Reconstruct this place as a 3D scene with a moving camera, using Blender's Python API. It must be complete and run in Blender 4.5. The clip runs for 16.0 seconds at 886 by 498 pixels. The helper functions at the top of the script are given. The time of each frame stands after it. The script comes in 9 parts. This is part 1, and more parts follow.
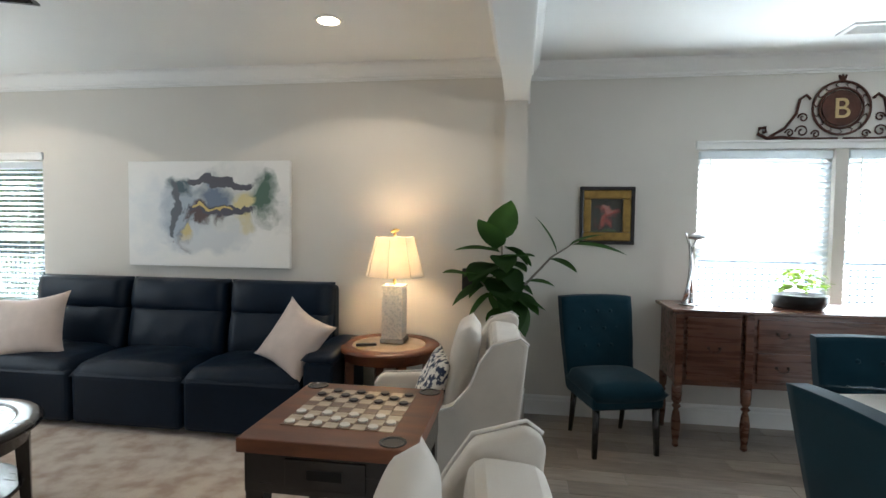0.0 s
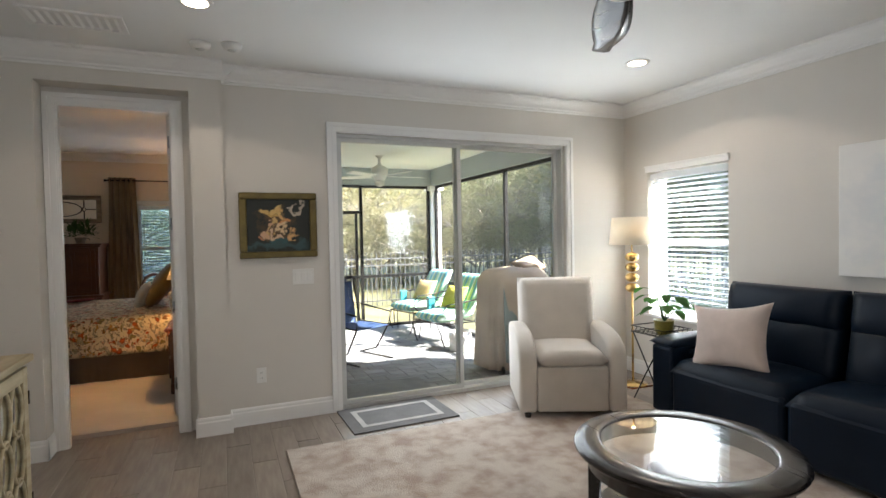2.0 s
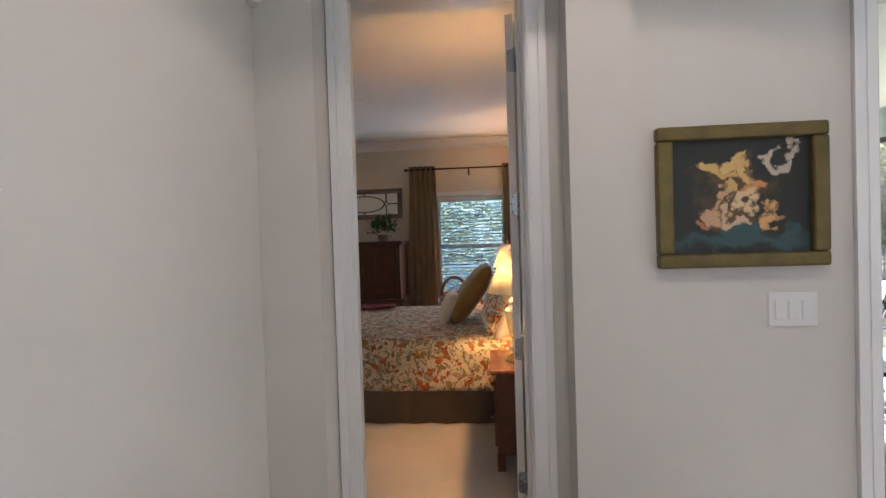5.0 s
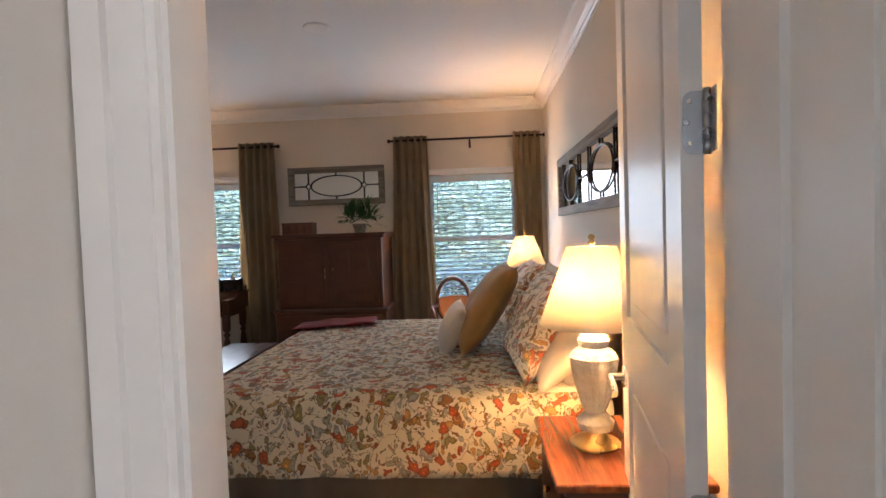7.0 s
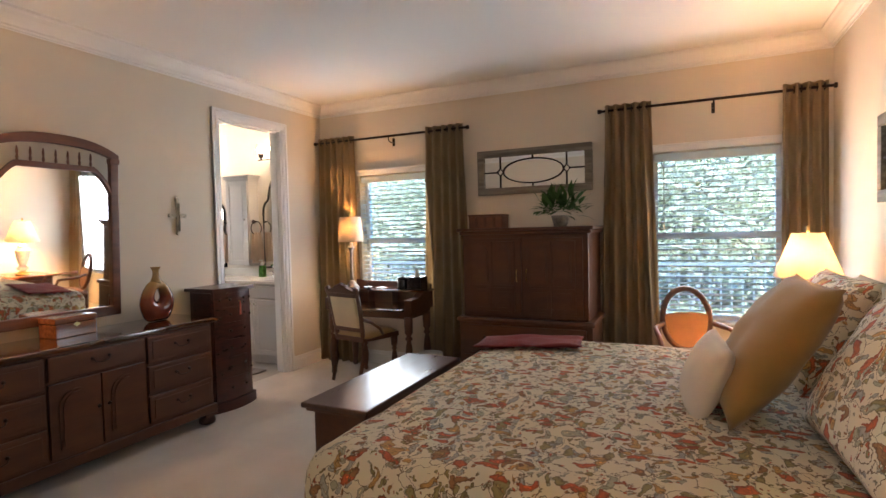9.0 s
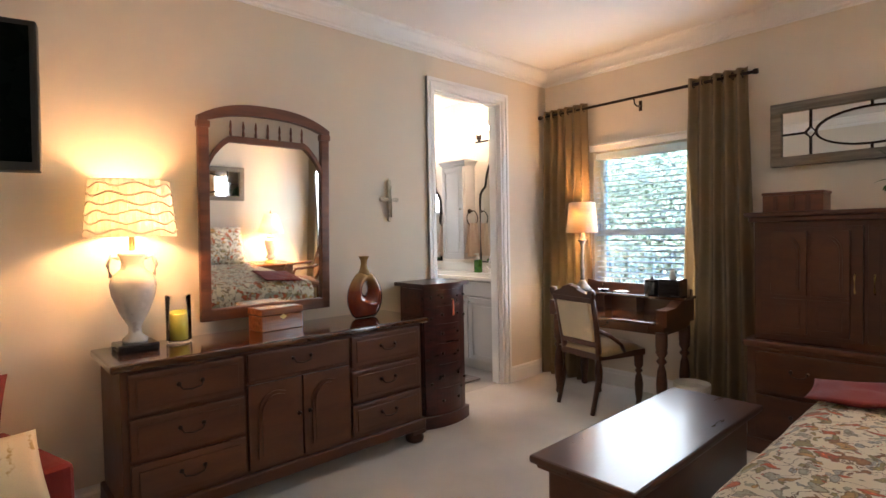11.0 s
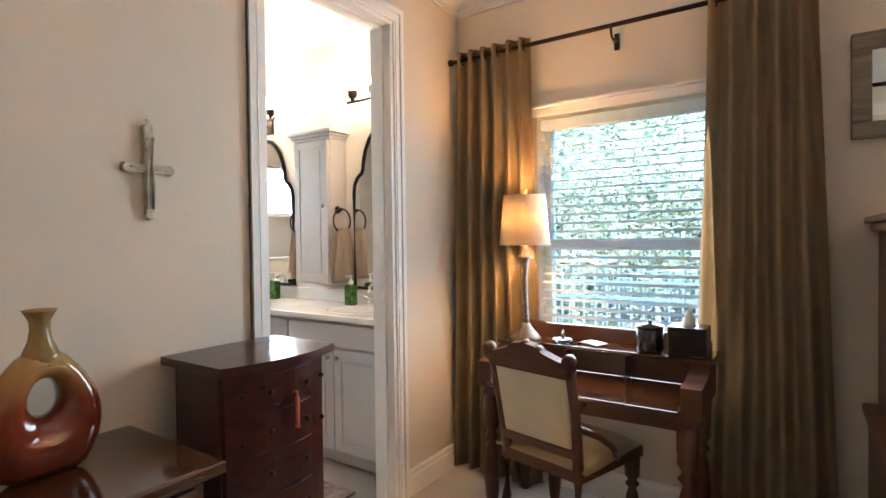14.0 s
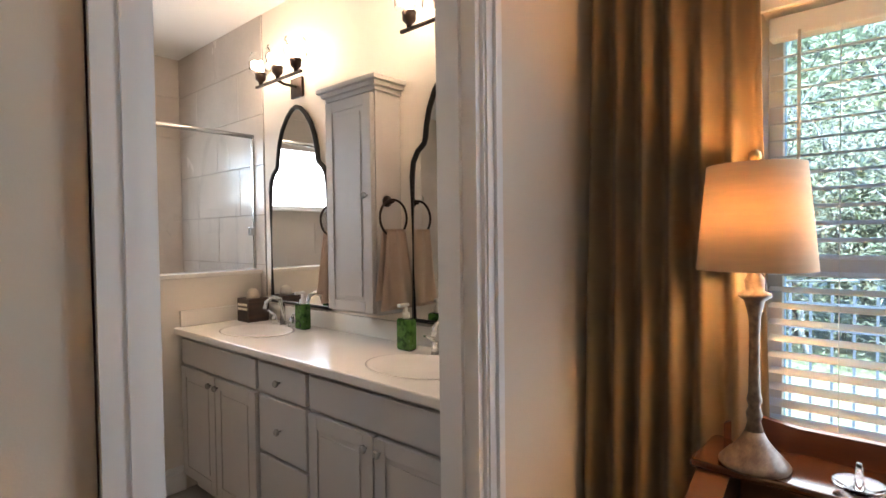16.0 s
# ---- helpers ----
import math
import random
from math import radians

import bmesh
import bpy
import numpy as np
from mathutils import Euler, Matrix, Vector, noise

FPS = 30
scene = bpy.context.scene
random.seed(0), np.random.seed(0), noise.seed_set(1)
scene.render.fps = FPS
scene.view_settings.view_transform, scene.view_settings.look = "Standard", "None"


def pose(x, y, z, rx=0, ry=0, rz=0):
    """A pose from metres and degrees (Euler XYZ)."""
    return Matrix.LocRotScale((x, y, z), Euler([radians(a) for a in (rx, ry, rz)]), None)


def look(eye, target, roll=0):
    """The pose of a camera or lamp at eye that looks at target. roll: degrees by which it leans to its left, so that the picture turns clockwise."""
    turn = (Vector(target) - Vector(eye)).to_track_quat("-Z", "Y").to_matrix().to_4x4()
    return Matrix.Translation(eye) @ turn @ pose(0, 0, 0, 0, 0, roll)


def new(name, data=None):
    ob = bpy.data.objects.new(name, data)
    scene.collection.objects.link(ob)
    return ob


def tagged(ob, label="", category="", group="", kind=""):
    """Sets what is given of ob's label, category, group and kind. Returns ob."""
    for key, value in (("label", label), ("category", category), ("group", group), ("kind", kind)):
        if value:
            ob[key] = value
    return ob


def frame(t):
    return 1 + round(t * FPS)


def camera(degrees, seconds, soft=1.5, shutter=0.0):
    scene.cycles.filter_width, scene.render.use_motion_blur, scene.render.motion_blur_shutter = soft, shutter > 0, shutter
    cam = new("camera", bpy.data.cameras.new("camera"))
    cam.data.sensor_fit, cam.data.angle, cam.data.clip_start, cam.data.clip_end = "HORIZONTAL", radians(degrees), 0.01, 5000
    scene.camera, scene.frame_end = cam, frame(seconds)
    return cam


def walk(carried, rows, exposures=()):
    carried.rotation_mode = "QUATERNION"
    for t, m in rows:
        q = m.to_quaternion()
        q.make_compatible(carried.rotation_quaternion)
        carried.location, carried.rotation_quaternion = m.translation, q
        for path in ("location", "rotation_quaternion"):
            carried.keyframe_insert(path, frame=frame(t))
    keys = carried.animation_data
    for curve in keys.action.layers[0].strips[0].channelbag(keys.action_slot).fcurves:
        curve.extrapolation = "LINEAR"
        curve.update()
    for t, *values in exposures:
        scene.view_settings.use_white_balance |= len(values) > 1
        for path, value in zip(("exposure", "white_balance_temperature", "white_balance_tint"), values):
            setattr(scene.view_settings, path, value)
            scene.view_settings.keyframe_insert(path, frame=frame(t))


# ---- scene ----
cam = camera(80.6, 16.0)
PATH = [
    (0, (0.225, 0.382, 1.467), (-0.071, 2.358, 1.374), 0.7),
    (0.2, (0.19, 0.426, 1.467), (-0.336, 2.353, 1.365), 0.3),
    (0.5, (0.083, 0.47, 1.415), (-0.752, 2.286, 1.332), 0.0),
    (1, (-0.148, 0.517, 1.429), (-1.438, 2.043, 1.341), -0.7),
    (1.5, (-0.47, 0.506, 1.415), (-2.105, 1.656, 1.342), -1.1),
    (2, (-0.841, 0.54, 1.422), (-2.684, 1.316, 1.368), -1.1),
    (2.5, (-1.196, 0.493, 1.415), (-3.138, 0.967, 1.375), -1.2),
    (3, (-1.606, 0.406, 1.411), (-3.594, 0.622, 1.378), -1.4),
    (3.5, (-1.997, 0.338, 1.412), (-3.996, 0.366, 1.38), -1.5),
    (4, (-2.383, 0.259, 1.428), (-4.379, 0.149, 1.398), -1.5),
    (4.5, (-2.739, 0.164, 1.407), (-4.729, -0.036, 1.373), -1.8),
    (6.8, (-4.512, -0.172, 1.393), (-6.507, -0.292, 1.326), -1.7),
    (7, (-4.644, -0.183, 1.389), (-6.639, -0.314, 1.318), -1.9),
    (7.5, (-4.921, -0.202, 1.392), (-6.908, -0.421, 1.319), -1.7),
    (8, (-5.15, -0.274, 1.393), (-7.109, -0.672, 1.315), -1.5),
    (8.5, (-5.407, -0.347, 1.382), (-7.311, -0.956, 1.311), -1.5),
    (9, (-5.584, -0.428, 1.386), (-7.395, -1.273, 1.315), -1.4),
    (9.5, (-5.768, -0.535, 1.387), (-7.434, -1.639, 1.315), -1.1),
    (10, (-5.922, -0.66, 1.378), (-7.366, -2.041, 1.311), -1.1),
    (10.2, (-5.977, -0.735, 1.362), (-7.318, -2.217, 1.304), -1.1),
    (12.3, (-6.805, -1.69, 1.278), (-8.167, -3.153, 1.223), -0.9),
    (12.5, (-6.887, -1.767, 1.278), (-8.316, -3.165, 1.212), -0.8),
    (13, (-7.082, -2.008, 1.283), (-8.645, -3.254, 1.22), -0.7),
    (13.5, (-7.326, -2.217, 1.289), (-8.955, -3.376, 1.238), -0.6),
    (14, (-7.603, -2.418, 1.325), (-9.266, -3.528, 1.291), -0.7),
    (14.5, (-7.883, -2.656, 1.325), (-9.563, -3.741, 1.309), -0.5),
    (15, (-8.138, -2.871, 1.347), (-9.804, -3.977, 1.329), -1.0),
    (15.5, (-8.394, -3.07, 1.365), (-9.986, -4.282, 1.328), -1.1),
    (16, (-8.596, -3.269, 1.387), (-10.092, -4.595, 1.334), -0.7),
]
EXPOSURES = [(0, 3.55, 6100, 7), (0.6, 3.55, 6100, 8), (1.2, 3.4, 6100, 11), (2.2, 3.25, 6450, 12), (4.5, 3.55, 6000, 17), (6.8, 4.15, 6000, 17), (8, 4.35, 6500, 17), (9, 4.55, 6600, 17), (10.2, 4.85, 6500, 17), (12.5, 4.7, 6250, 12), (14, 4.85, 6300, 13), (15, 4.2, 6500, 16), (16, 4.05, 6600, 18)]
walk(cam, [(t, look(eye, target, roll)) for t, eye, target, roll in PATH], EXPOSURES)

# ---- world, sun and window light ----
SUN_DIR = Vector((0.45, 0.62, 0.60)).normalized()
world = bpy.data.worlds.new("world")
scene.world = world
world.use_nodes = True
wn = world.node_tree.nodes
sky = wn.new("ShaderNodeTexSky")
sky.sky_type = "NISHITA"
sky.sun_disc = False
sky.sun_elevation = math.asin(SUN_DIR.z)
sky.sun_rotation = math.atan2(SUN_DIR.x, SUN_DIR.y)
world.node_tree.links.new(sky.outputs[0], wn["Background"].inputs[0])
wn["Background"].inputs[1].default_value = 0.15


def lamp(kind, name, m, energy, color=(1, 1, 1), size=0.1, size_y=None):
    d = bpy.data.lights.new(name, kind)
    d.energy, d.color = energy if kind == "SUN" else energy * 0.72, color
    if kind == "AREA":
        d.shape, d.size, d.size_y = "RECTANGLE", size, size_y or size
    elif kind == "SUN":
        d.angle = size
    else:
        d.shadow_soft_size = size
    ob = new(name, d)
    ob.matrix_world = m
    return ob


lamp("SUN", "sun", look(SUN_DIR * 30, (0, 0, 0)), 5.0, (1.0, 0.94, 0.85), radians(0.53))
WARM = (1.0, 0.49, 0.16)
DAY = (0.86, 0.94, 1.0)
# sky light in the window openings, plus one added fill lamp in the east
lamp("AREA", "daylight_slider", look((-5.02, 2.5, 1.15), (0, 2.5, 0.9)), 5.35, DAY, 2.1, 2.1)
lamp("AREA", "daylight_living_window", look((-4.31, 4.28, 1.3), (-4.31, 0, 0.9)), 0.6, DAY, 0.8, 1.3)
lamp("AREA", "daylight_dining_window", look((2.4, 4.40, 1.35), (2.4, 0, 0.9)), 10.5, DAY, 1.8, 1.3)
lamp("AREA", "daylight_bedroom_window_a", look((-10.18, -3.1, 1.3), (-5, -3.1, 0.9)), 1.45, (0.84, 0.93, 1.0), 0.8, 1.3)
lamp("AREA", "daylight_bedroom_window_b", look((-10.18, -0.22, 1.3), (-5, -0.5, 0.9)), 1.45, (0.84, 0.93, 1.0), 0.8, 1.3)
# added fill from the unseen kitchen side; the east wall has no window
lamp("AREA", "added_fill_east", look((4.8, -1.5, 1.4), (-2, -0.5, 1.2)), 8.5, DAY, 2.5, 1.5)
lamp("AREA", "daylight_bath_window", look((-9.1, -7.3, 1.9), (-9.3, -4.5, 0.9)), 1.6, (0.85, 0.95, 1.0), 1.2, 0.5)
# lamps that burn in the rooms
for x, y in ((-0.95, 3.45), (-3.92, 3.45), (-3.94, 0.44), (-0.95, 0.44)):
    lamp("SPOT", "downlight", look((x, y, 2.66), (x, y, 0)), 2.68, (1.0, 0.84, 0.68), 0.06).data.spot_size = radians(140)
lamp("POINT", "bulb_end_table", pose(-0.673, 4.02, 1.24), 1.5, (1.0, 0.66, 0.36), 0.05)
lamp("POINT", "bulb_floor_lamp", pose(-4.61, 4.02, 1.43), 0.16, (1.0, 0.66, 0.36), 0.05)
lamp("POINT", "bulb_near_bedside", pose(-6.5, 0.215, 1.19), 10.7, WARM, 0.05)
lamp("POINT", "bulb_far_bedside", pose(-9.45, 0.25, 1.17), 11.9, WARM, 0.05)
lamp("POINT", "bulb_dresser", pose(-6.82, -3.85, 1.43), 0.75, WARM, 0.05)
lamp("POINT", "bulb_desk", pose(-10.03, -3.54, 1.43), 1.9, WARM, 0.05)
for y in (-5.81, -4.63):
    for k in (-1, 0, 1):
        lamp("POINT", "bulb_vanity", pose(-10.10, y + 0.175 * k, 2.345), 0.25, (1.0, 0.72, 0.46), 0.03)

# ---- materials ----
def mat(name, color, rough=0.5, metal=0.0, vary=0.12, scale=6.0, fine=60.0, bump=0.05, second=None, stretch=(1, 1, 1), sheen=0.0, coat=0.0, mix=(0.35, 0.65), sub=0.0):
    """A procedural surface: base colour varied at two scales, roughness variation and fine relief."""
    m = bpy.data.materials.new(name)
    m.use_nodes = True
    n, l = m.node_tree.nodes, m.node_tree.links
    p = n["Principled BSDF"]
    tc, mp = n.new("ShaderNodeTexCoord"), n.new("ShaderNodeMapping")
    mp.inputs["Scale"].default_value = stretch
    l.new(tc.outputs["Object"], mp.inputs[0])
    big, small = n.new("ShaderNodeTexNoise"), n.new("ShaderNodeTexNoise")
    big.inputs["Scale"].default_value, small.inputs["Scale"].default_value = scale, fine
    big.inputs["Detail"].default_value, small.inputs["Detail"].default_value = 4, 3
    l.new(mp.outputs[0], big.inputs["Vector"])
    l.new(mp.outputs[0], small.inputs["Vector"])
    r1 = n.new("ShaderNodeValToRGB")
    c2 = second or tuple(c * (1 - vary) for c in color)
    r1.color_ramp.elements[0].position, r1.color_ramp.elements[1].position = mix
    r1.color_ramp.elements[0].color, r1.color_ramp.elements[1].color = (*c2, 1), (*color, 1)
    l.new(big.outputs["Fac"], r1.inputs[0])
    mul = n.new("ShaderNodeMixRGB")
    mul.blend_type = "MULTIPLY"
    mul.inputs[0].default_value = vary * 0.8
    l.new(r1.outputs[0], mul.inputs[1])
    l.new(small.outputs["Fac"], mul.inputs[2])
    l.new(mul.outputs[0], p.inputs["Base Color"])
    mr = n.new("ShaderNodeMapRange")
    mr.inputs["To Min"].default_value, mr.inputs["To Max"].default_value = max(0.02, rough - 0.07), min(1, rough + 0.07)
    l.new(big.outputs["Fac"], mr.inputs["Value"])
    l.new(mr.outputs[0], p.inputs["Roughness"])
    p.inputs["Metallic"].default_value = metal
    p.inputs["Sheen Weight"].default_value = sheen
    p.inputs["Coat Weight"].default_value = coat
    p.inputs["Coat Roughness"].default_value = 0.12
    if bump:
        b = n.new("ShaderNodeBump")
        b.inputs["Strength"].default_value, b.inputs["Distance"].default_value = bump, 0.01
        l.new(small.outputs["Fac"], b.inputs["Height"])
        l.new(b.outputs[0], p.inputs["Normal"])
    return m


def glow(name, color, strength, base=(0.8, 0.75, 0.65)):
    m = mat(name, base, 0.8, vary=0.05, bump=0.03, fine=200)
    p = m.node_tree.nodes["Principled BSDF"]
    p.inputs["Emission Color"].default_value = (*color, 1)
    p.inputs["Emission Strength"].default_value = strength
    return m


def glass(name, color=(1, 1, 1), rough=0.0, ior=1.45):
    m = bpy.data.materials.new(name)
    m.use_nodes = True
    p = m.node_tree.nodes["Principled BSDF"]
    p.inputs["Base Color"].default_value = (*color, 1)
    p.inputs["Roughness"].default_value = rough
    p.inputs["IOR"].default_value = ior
    p.inputs["Transmission Weight"].default_value = 1.0
    return m


def shade_cloth(name, color, strength, weave=(1, 1, 1)):
    """Lamp shade cloth lit by the bulb inside: it lets light through and glows softly."""
    m = mat(name, color, 0.9, vary=0.10, scale=9, fine=260, bump=0.08, stretch=weave)
    n, l = m.node_tree.nodes, m.node_tree.links
    p, out = n["Principled BSDF"], n["Material Output"]
    tr, mx = n.new("ShaderNodeBsdfTranslucent"), n.new("ShaderNodeMixShader")
    tr.inputs[0].default_value = (*color, 1)
    mx.inputs[0].default_value = strength
    l.new(p.outputs[0], mx.inputs[1])
    l.new(tr.outputs[0], mx.inputs[2])
    l.new(mx.outputs[0], out.inputs[0])
    return m


def wood(name, c_light, c_dark, rough=0.3, grain=(1, 14, 14), coat=0.3):
    return mat(name, c_light, rough, vary=0.35, scale=3.2, fine=26, bump=0.03, second=c_dark, stretch=grain, coat=coat)


M_WALL = mat("greige_wall_paint", (0.66, 0.625, 0.575), 0.75, vary=0.03, scale=1.3, fine=320, bump=0.04)
M_WALL_BED = mat("cream_wall_paint", (0.71, 0.63, 0.515), 0.75, vary=0.03, scale=1.3, fine=320, bump=0.04)
M_CEIL = mat("white_ceiling_paint", (0.80, 0.80, 0.785), 0.85, vary=0.03, scale=1.0, fine=220, bump=0.06)
M_TRIM = mat("white_trim_paint", (0.82, 0.81, 0.79), 0.35, vary=0.03, scale=2.0, fine=90, bump=0.02)
M_GROUT = mat("tan_grout", (0.36, 0.32, 0.28), 0.9, vary=0.15, fine=150)
M_CARPET = mat("cream_carpet", (0.60, 0.55, 0.49), 0.95, vary=0.16, scale=2.5, fine=330, bump=0.55, sheen=0.2)
M_RUG = mat("beige_distressed_rug", (0.62, 0.54, 0.46), 0.95, vary=0.25, scale=7, fine=120, bump=0.5, second=(0.40, 0.29, 0.22), sheen=0.2, mix=(0.34, 0.60))
M_NAVY = mat("navy_leather", (0.004, 0.012, 0.027), 0.40, vary=0.25, scale=3.5, fine=170, bump=0.10)
M_CREAM = mat("cream_upholstery", (0.60, 0.545, 0.48), 0.92, vary=0.10, scale=5, fine=420, bump=0.22, sheen=0.25)
M_PILLOW = mat("blush_linen", (0.63, 0.53, 0.48), 0.95, vary=0.12, scale=8, fine=380, bump=0.25, sheen=0.2)
M_ESPRESSO = wood("espresso_wood", (0.016, 0.011, 0.010), (0.010, 0.007, 0.007), 0.25)
M_WALNUT = wood("walnut_wood", (0.20, 0.068, 0.028), (0.11, 0.034, 0.015), 0.4, (1, 6, 6), 0.1)
M_MAHOG = wood("dark_mahogany", (0.110, 0.034, 0.010), (0.080, 0.024, 0.008), 0.36, (1, 5, 5), 0.05)
M_LID = wood("waxed_mahogany_lid", (0.075, 0.024, 0.010), (0.058, 0.018, 0.008), 0.30, (1, 5, 5), 0.25)
M_POLISH = wood("polished_mahogany_top", (0.095, 0.032, 0.012), (0.065, 0.022, 0.009), 0.06, (1, 5, 5), 1.0)
M_CHERRY = wood("cherry_wood", (0.30, 0.10, 0.035), (0.16, 0.05, 0.02), 0.22)
M_CHEST = wood("red_cherry_lacquer", (0.080, 0.014, 0.009), (0.042, 0.007, 0.005), 0.30, coat=0.3)
M_TEAL = mat("teal_velvet", (0.004, 0.028, 0.043), 0.9, vary=0.25, scale=5, fine=260, bump=0.12, sheen=0.08)
M_CURTAIN = mat("olive_curtain_cloth", (0.40, 0.285, 0.16), 0.9, vary=0.12, scale=5, fine=420, bump=0.15, sheen=0.15)
M_BLACK = mat("black_metal", (0.015, 0.014, 0.013), 0.45, metal=0.6, vary=0.2)
M_BRONZE = mat("oil_rubbed_bronze", (0.045, 0.028, 0.020), 0.4, metal=0.8, vary=0.3)
M_BRASS = mat("antique_brass", (0.62, 0.42, 0.16), 0.28, metal=1.0, vary=0.2)
M_CHROME = mat("brushed_nickel", (0.68, 0.68, 0.68), 0.2, metal=1.0, vary=0.1, bump=0)
M_ALU = mat("grey_aluminium_frame", (0.60, 0.60, 0.58), 0.4, metal=0.3, vary=0.06)
M_GLASS = glass("clear_glass")
# cool cast of the outdoor light is put into this pane colour
M_WINGLASS = glass("cool_daylight_window_glass", (0.72, 0.88, 0.96))
# pane colour carries the blue cast and dimming of daylight against warm lamps
M_BEDGLASS = glass("daylight_blue_glass", (0.36, 0.60, 0.88))
M_DOORGLASS = glass("clear_door_glass", (0.93, 0.97, 0.97))
M_HINGE = mat("satin_nickel_hinge", (0.42, 0.45, 0.48), 0.28, metal=1.0, vary=0.15, bump=0)
M_MIRROR = bpy.data.materials.new("mirror_glass")
M_MIRROR.use_nodes = True
M_MIRROR.node_tree.nodes["Principled BSDF"].inputs["Metallic"].default_value = 1.0
M_MIRROR.node_tree.nodes["Principled BSDF"].inputs["Roughness"].default_value = 0.02
M_MIRROR.node_tree.nodes["Principled BSDF"].inputs["Base Color"].default_value = (0.88, 0.9, 0.89, 1)
M_CERAMIC = mat("white_ceramic", (0.78, 0.75, 0.70), 0.2, vary=0.06, fine=120)
M_BLIND = shade_cloth("white_blind_slat", (0.82, 0.85, 0.88), 0.42)
M_TVBLACK = mat("black_screen_glass", (0.0012, 0.003, 0.002), 0.28, vary=0.1, bump=0)
M_TVBLACK.node_tree.nodes["Principled BSDF"].inputs["Specular IOR Level"].default_value = 0.03
M_NAVY.node_tree.nodes["Principled BSDF"].inputs["Specular IOR Level"].default_value = 0.20
M_TEAL.node_tree.nodes["Principled BSDF"].inputs["Specular IOR Level"].default_value = 0.15
M_PLASTIC = mat("white_plastic", (0.78, 0.77, 0.74), 0.4, vary=0.04)
M_DARKPLAS = mat("black_plastic", (0.012, 0.012, 0.012), 0.4, vary=0.2)
M_VANITY = mat("grey_painted_wood", (0.50, 0.475, 0.455), 0.45, vary=0.05, scale=3, fine=90, bump=0.03)
M_COUNTER = mat("white_cultured_marble", (0.80, 0.76, 0.70), 0.15, vary=0.05, scale=3, bump=0)
M_GREYWOOD = wood("weathered_grey_wood", (0.30, 0.26, 0.20), (0.17, 0.14, 0.10), 0.7, coat=0.0)
M_GILT = mat("gilt_frame", (0.42, 0.26, 0.07), 0.35, metal=0.7, vary=0.4, scale=14, fine=90, bump=0.3)
M_OCHRE = mat("ochre_cushion_cloth", (0.38, 0.22, 0.06), 0.85, vary=0.15, scale=5, fine=420, bump=0.15, sheen=0.4)
M_IVORY = mat("ivory_linen", (0.72, 0.64, 0.52), 0.92, vary=0.08, scale=6, fine=420, bump=0.2)
M_RED = mat("brick_red_cloth", (0.20, 0.014, 0.008), 0.9, vary=0.2, scale=6, fine=320, bump=0.3, sheen=0.02)
M_CONSOLE = mat("distressed_cream_paint", (0.50, 0.43, 0.28), 0.5, vary=0.25, scale=4, fine=40, second=(0.34, 0.27, 0.15), stretch=(1, 6, 6), bump=0.08)
M_GREYBLUE = mat("grey_blue_paint", (0.42, 0.47, 0.50), 0.6, vary=0.06)
M_BARK = mat("pine_bark", (0.34, 0.30, 0.26), 0.95, vary=0.4, scale=5, fine=40, bump=0.8, stretch=(1, 1, 0.3))
M_GRASS = mat("dry_lawn_grass", (0.19, 0.18, 0.075), 0.95, vary=0.4, scale=0.7, fine=30, bump=0.6, second=(0.24, 0.20, 0.09))
M_FENCE = mat("weathered_fence_metal", (0.10, 0.10, 0.10), 0.6, metal=0.3, vary=0.2)
M_SOIL = mat("potting_soil", (0.10, 0.055, 0.03), 0.95, vary=0.4, fine=60, bump=1.0)

# ---- building helpers ----
def box(bm, x0, x1, y0, y1, z0, z1, b=0.0, seg=2, m=None):
    t = Matrix.Translation(((x0 + x1) / 2, (y0 + y1) / 2, (z0 + z1) / 2)) @ Matrix.Diagonal((abs(x1 - x0), abs(y1 - y0), abs(z1 - z0), 1))
    v = bmesh.ops.create_cube(bm, size=1.0, matrix=(m @ t) if m else t)["verts"]
    if b > 0:
        e = list({e for w in v for e in w.link_edges})
        bmesh.ops.bevel(bm, geom=e, offset=min(b, 0.49 * min(abs(x1 - x0), abs(y1 - y0), abs(z1 - z0))), segments=seg, affect="EDGES", profile=0.6)
    return v


def lathe(bm, profile, seg=20, m=None, cap=True):
    """Rings of (radius, height) round z."""
    rings = []
    for r, z in profile:
        ring = [bm.verts.new((r * math.cos(2 * math.pi * i / seg), r * math.sin(2 * math.pi * i / seg), z)) for i in range(seg)]
        rings.append(ring)
    for a, b in zip(rings, rings[1:]):
        for i in range(seg):
            bm.faces.new((a[i], a[(i + 1) % seg], b[(i + 1) % seg], b[i])).smooth = True
    if cap:
        bm.faces.new(list(reversed(rings[0])))
        bm.faces.new(rings[-1])
    if m:
        bmesh.ops.transform(bm, matrix=m, verts=[v for r in rings for v in r])
    return bm


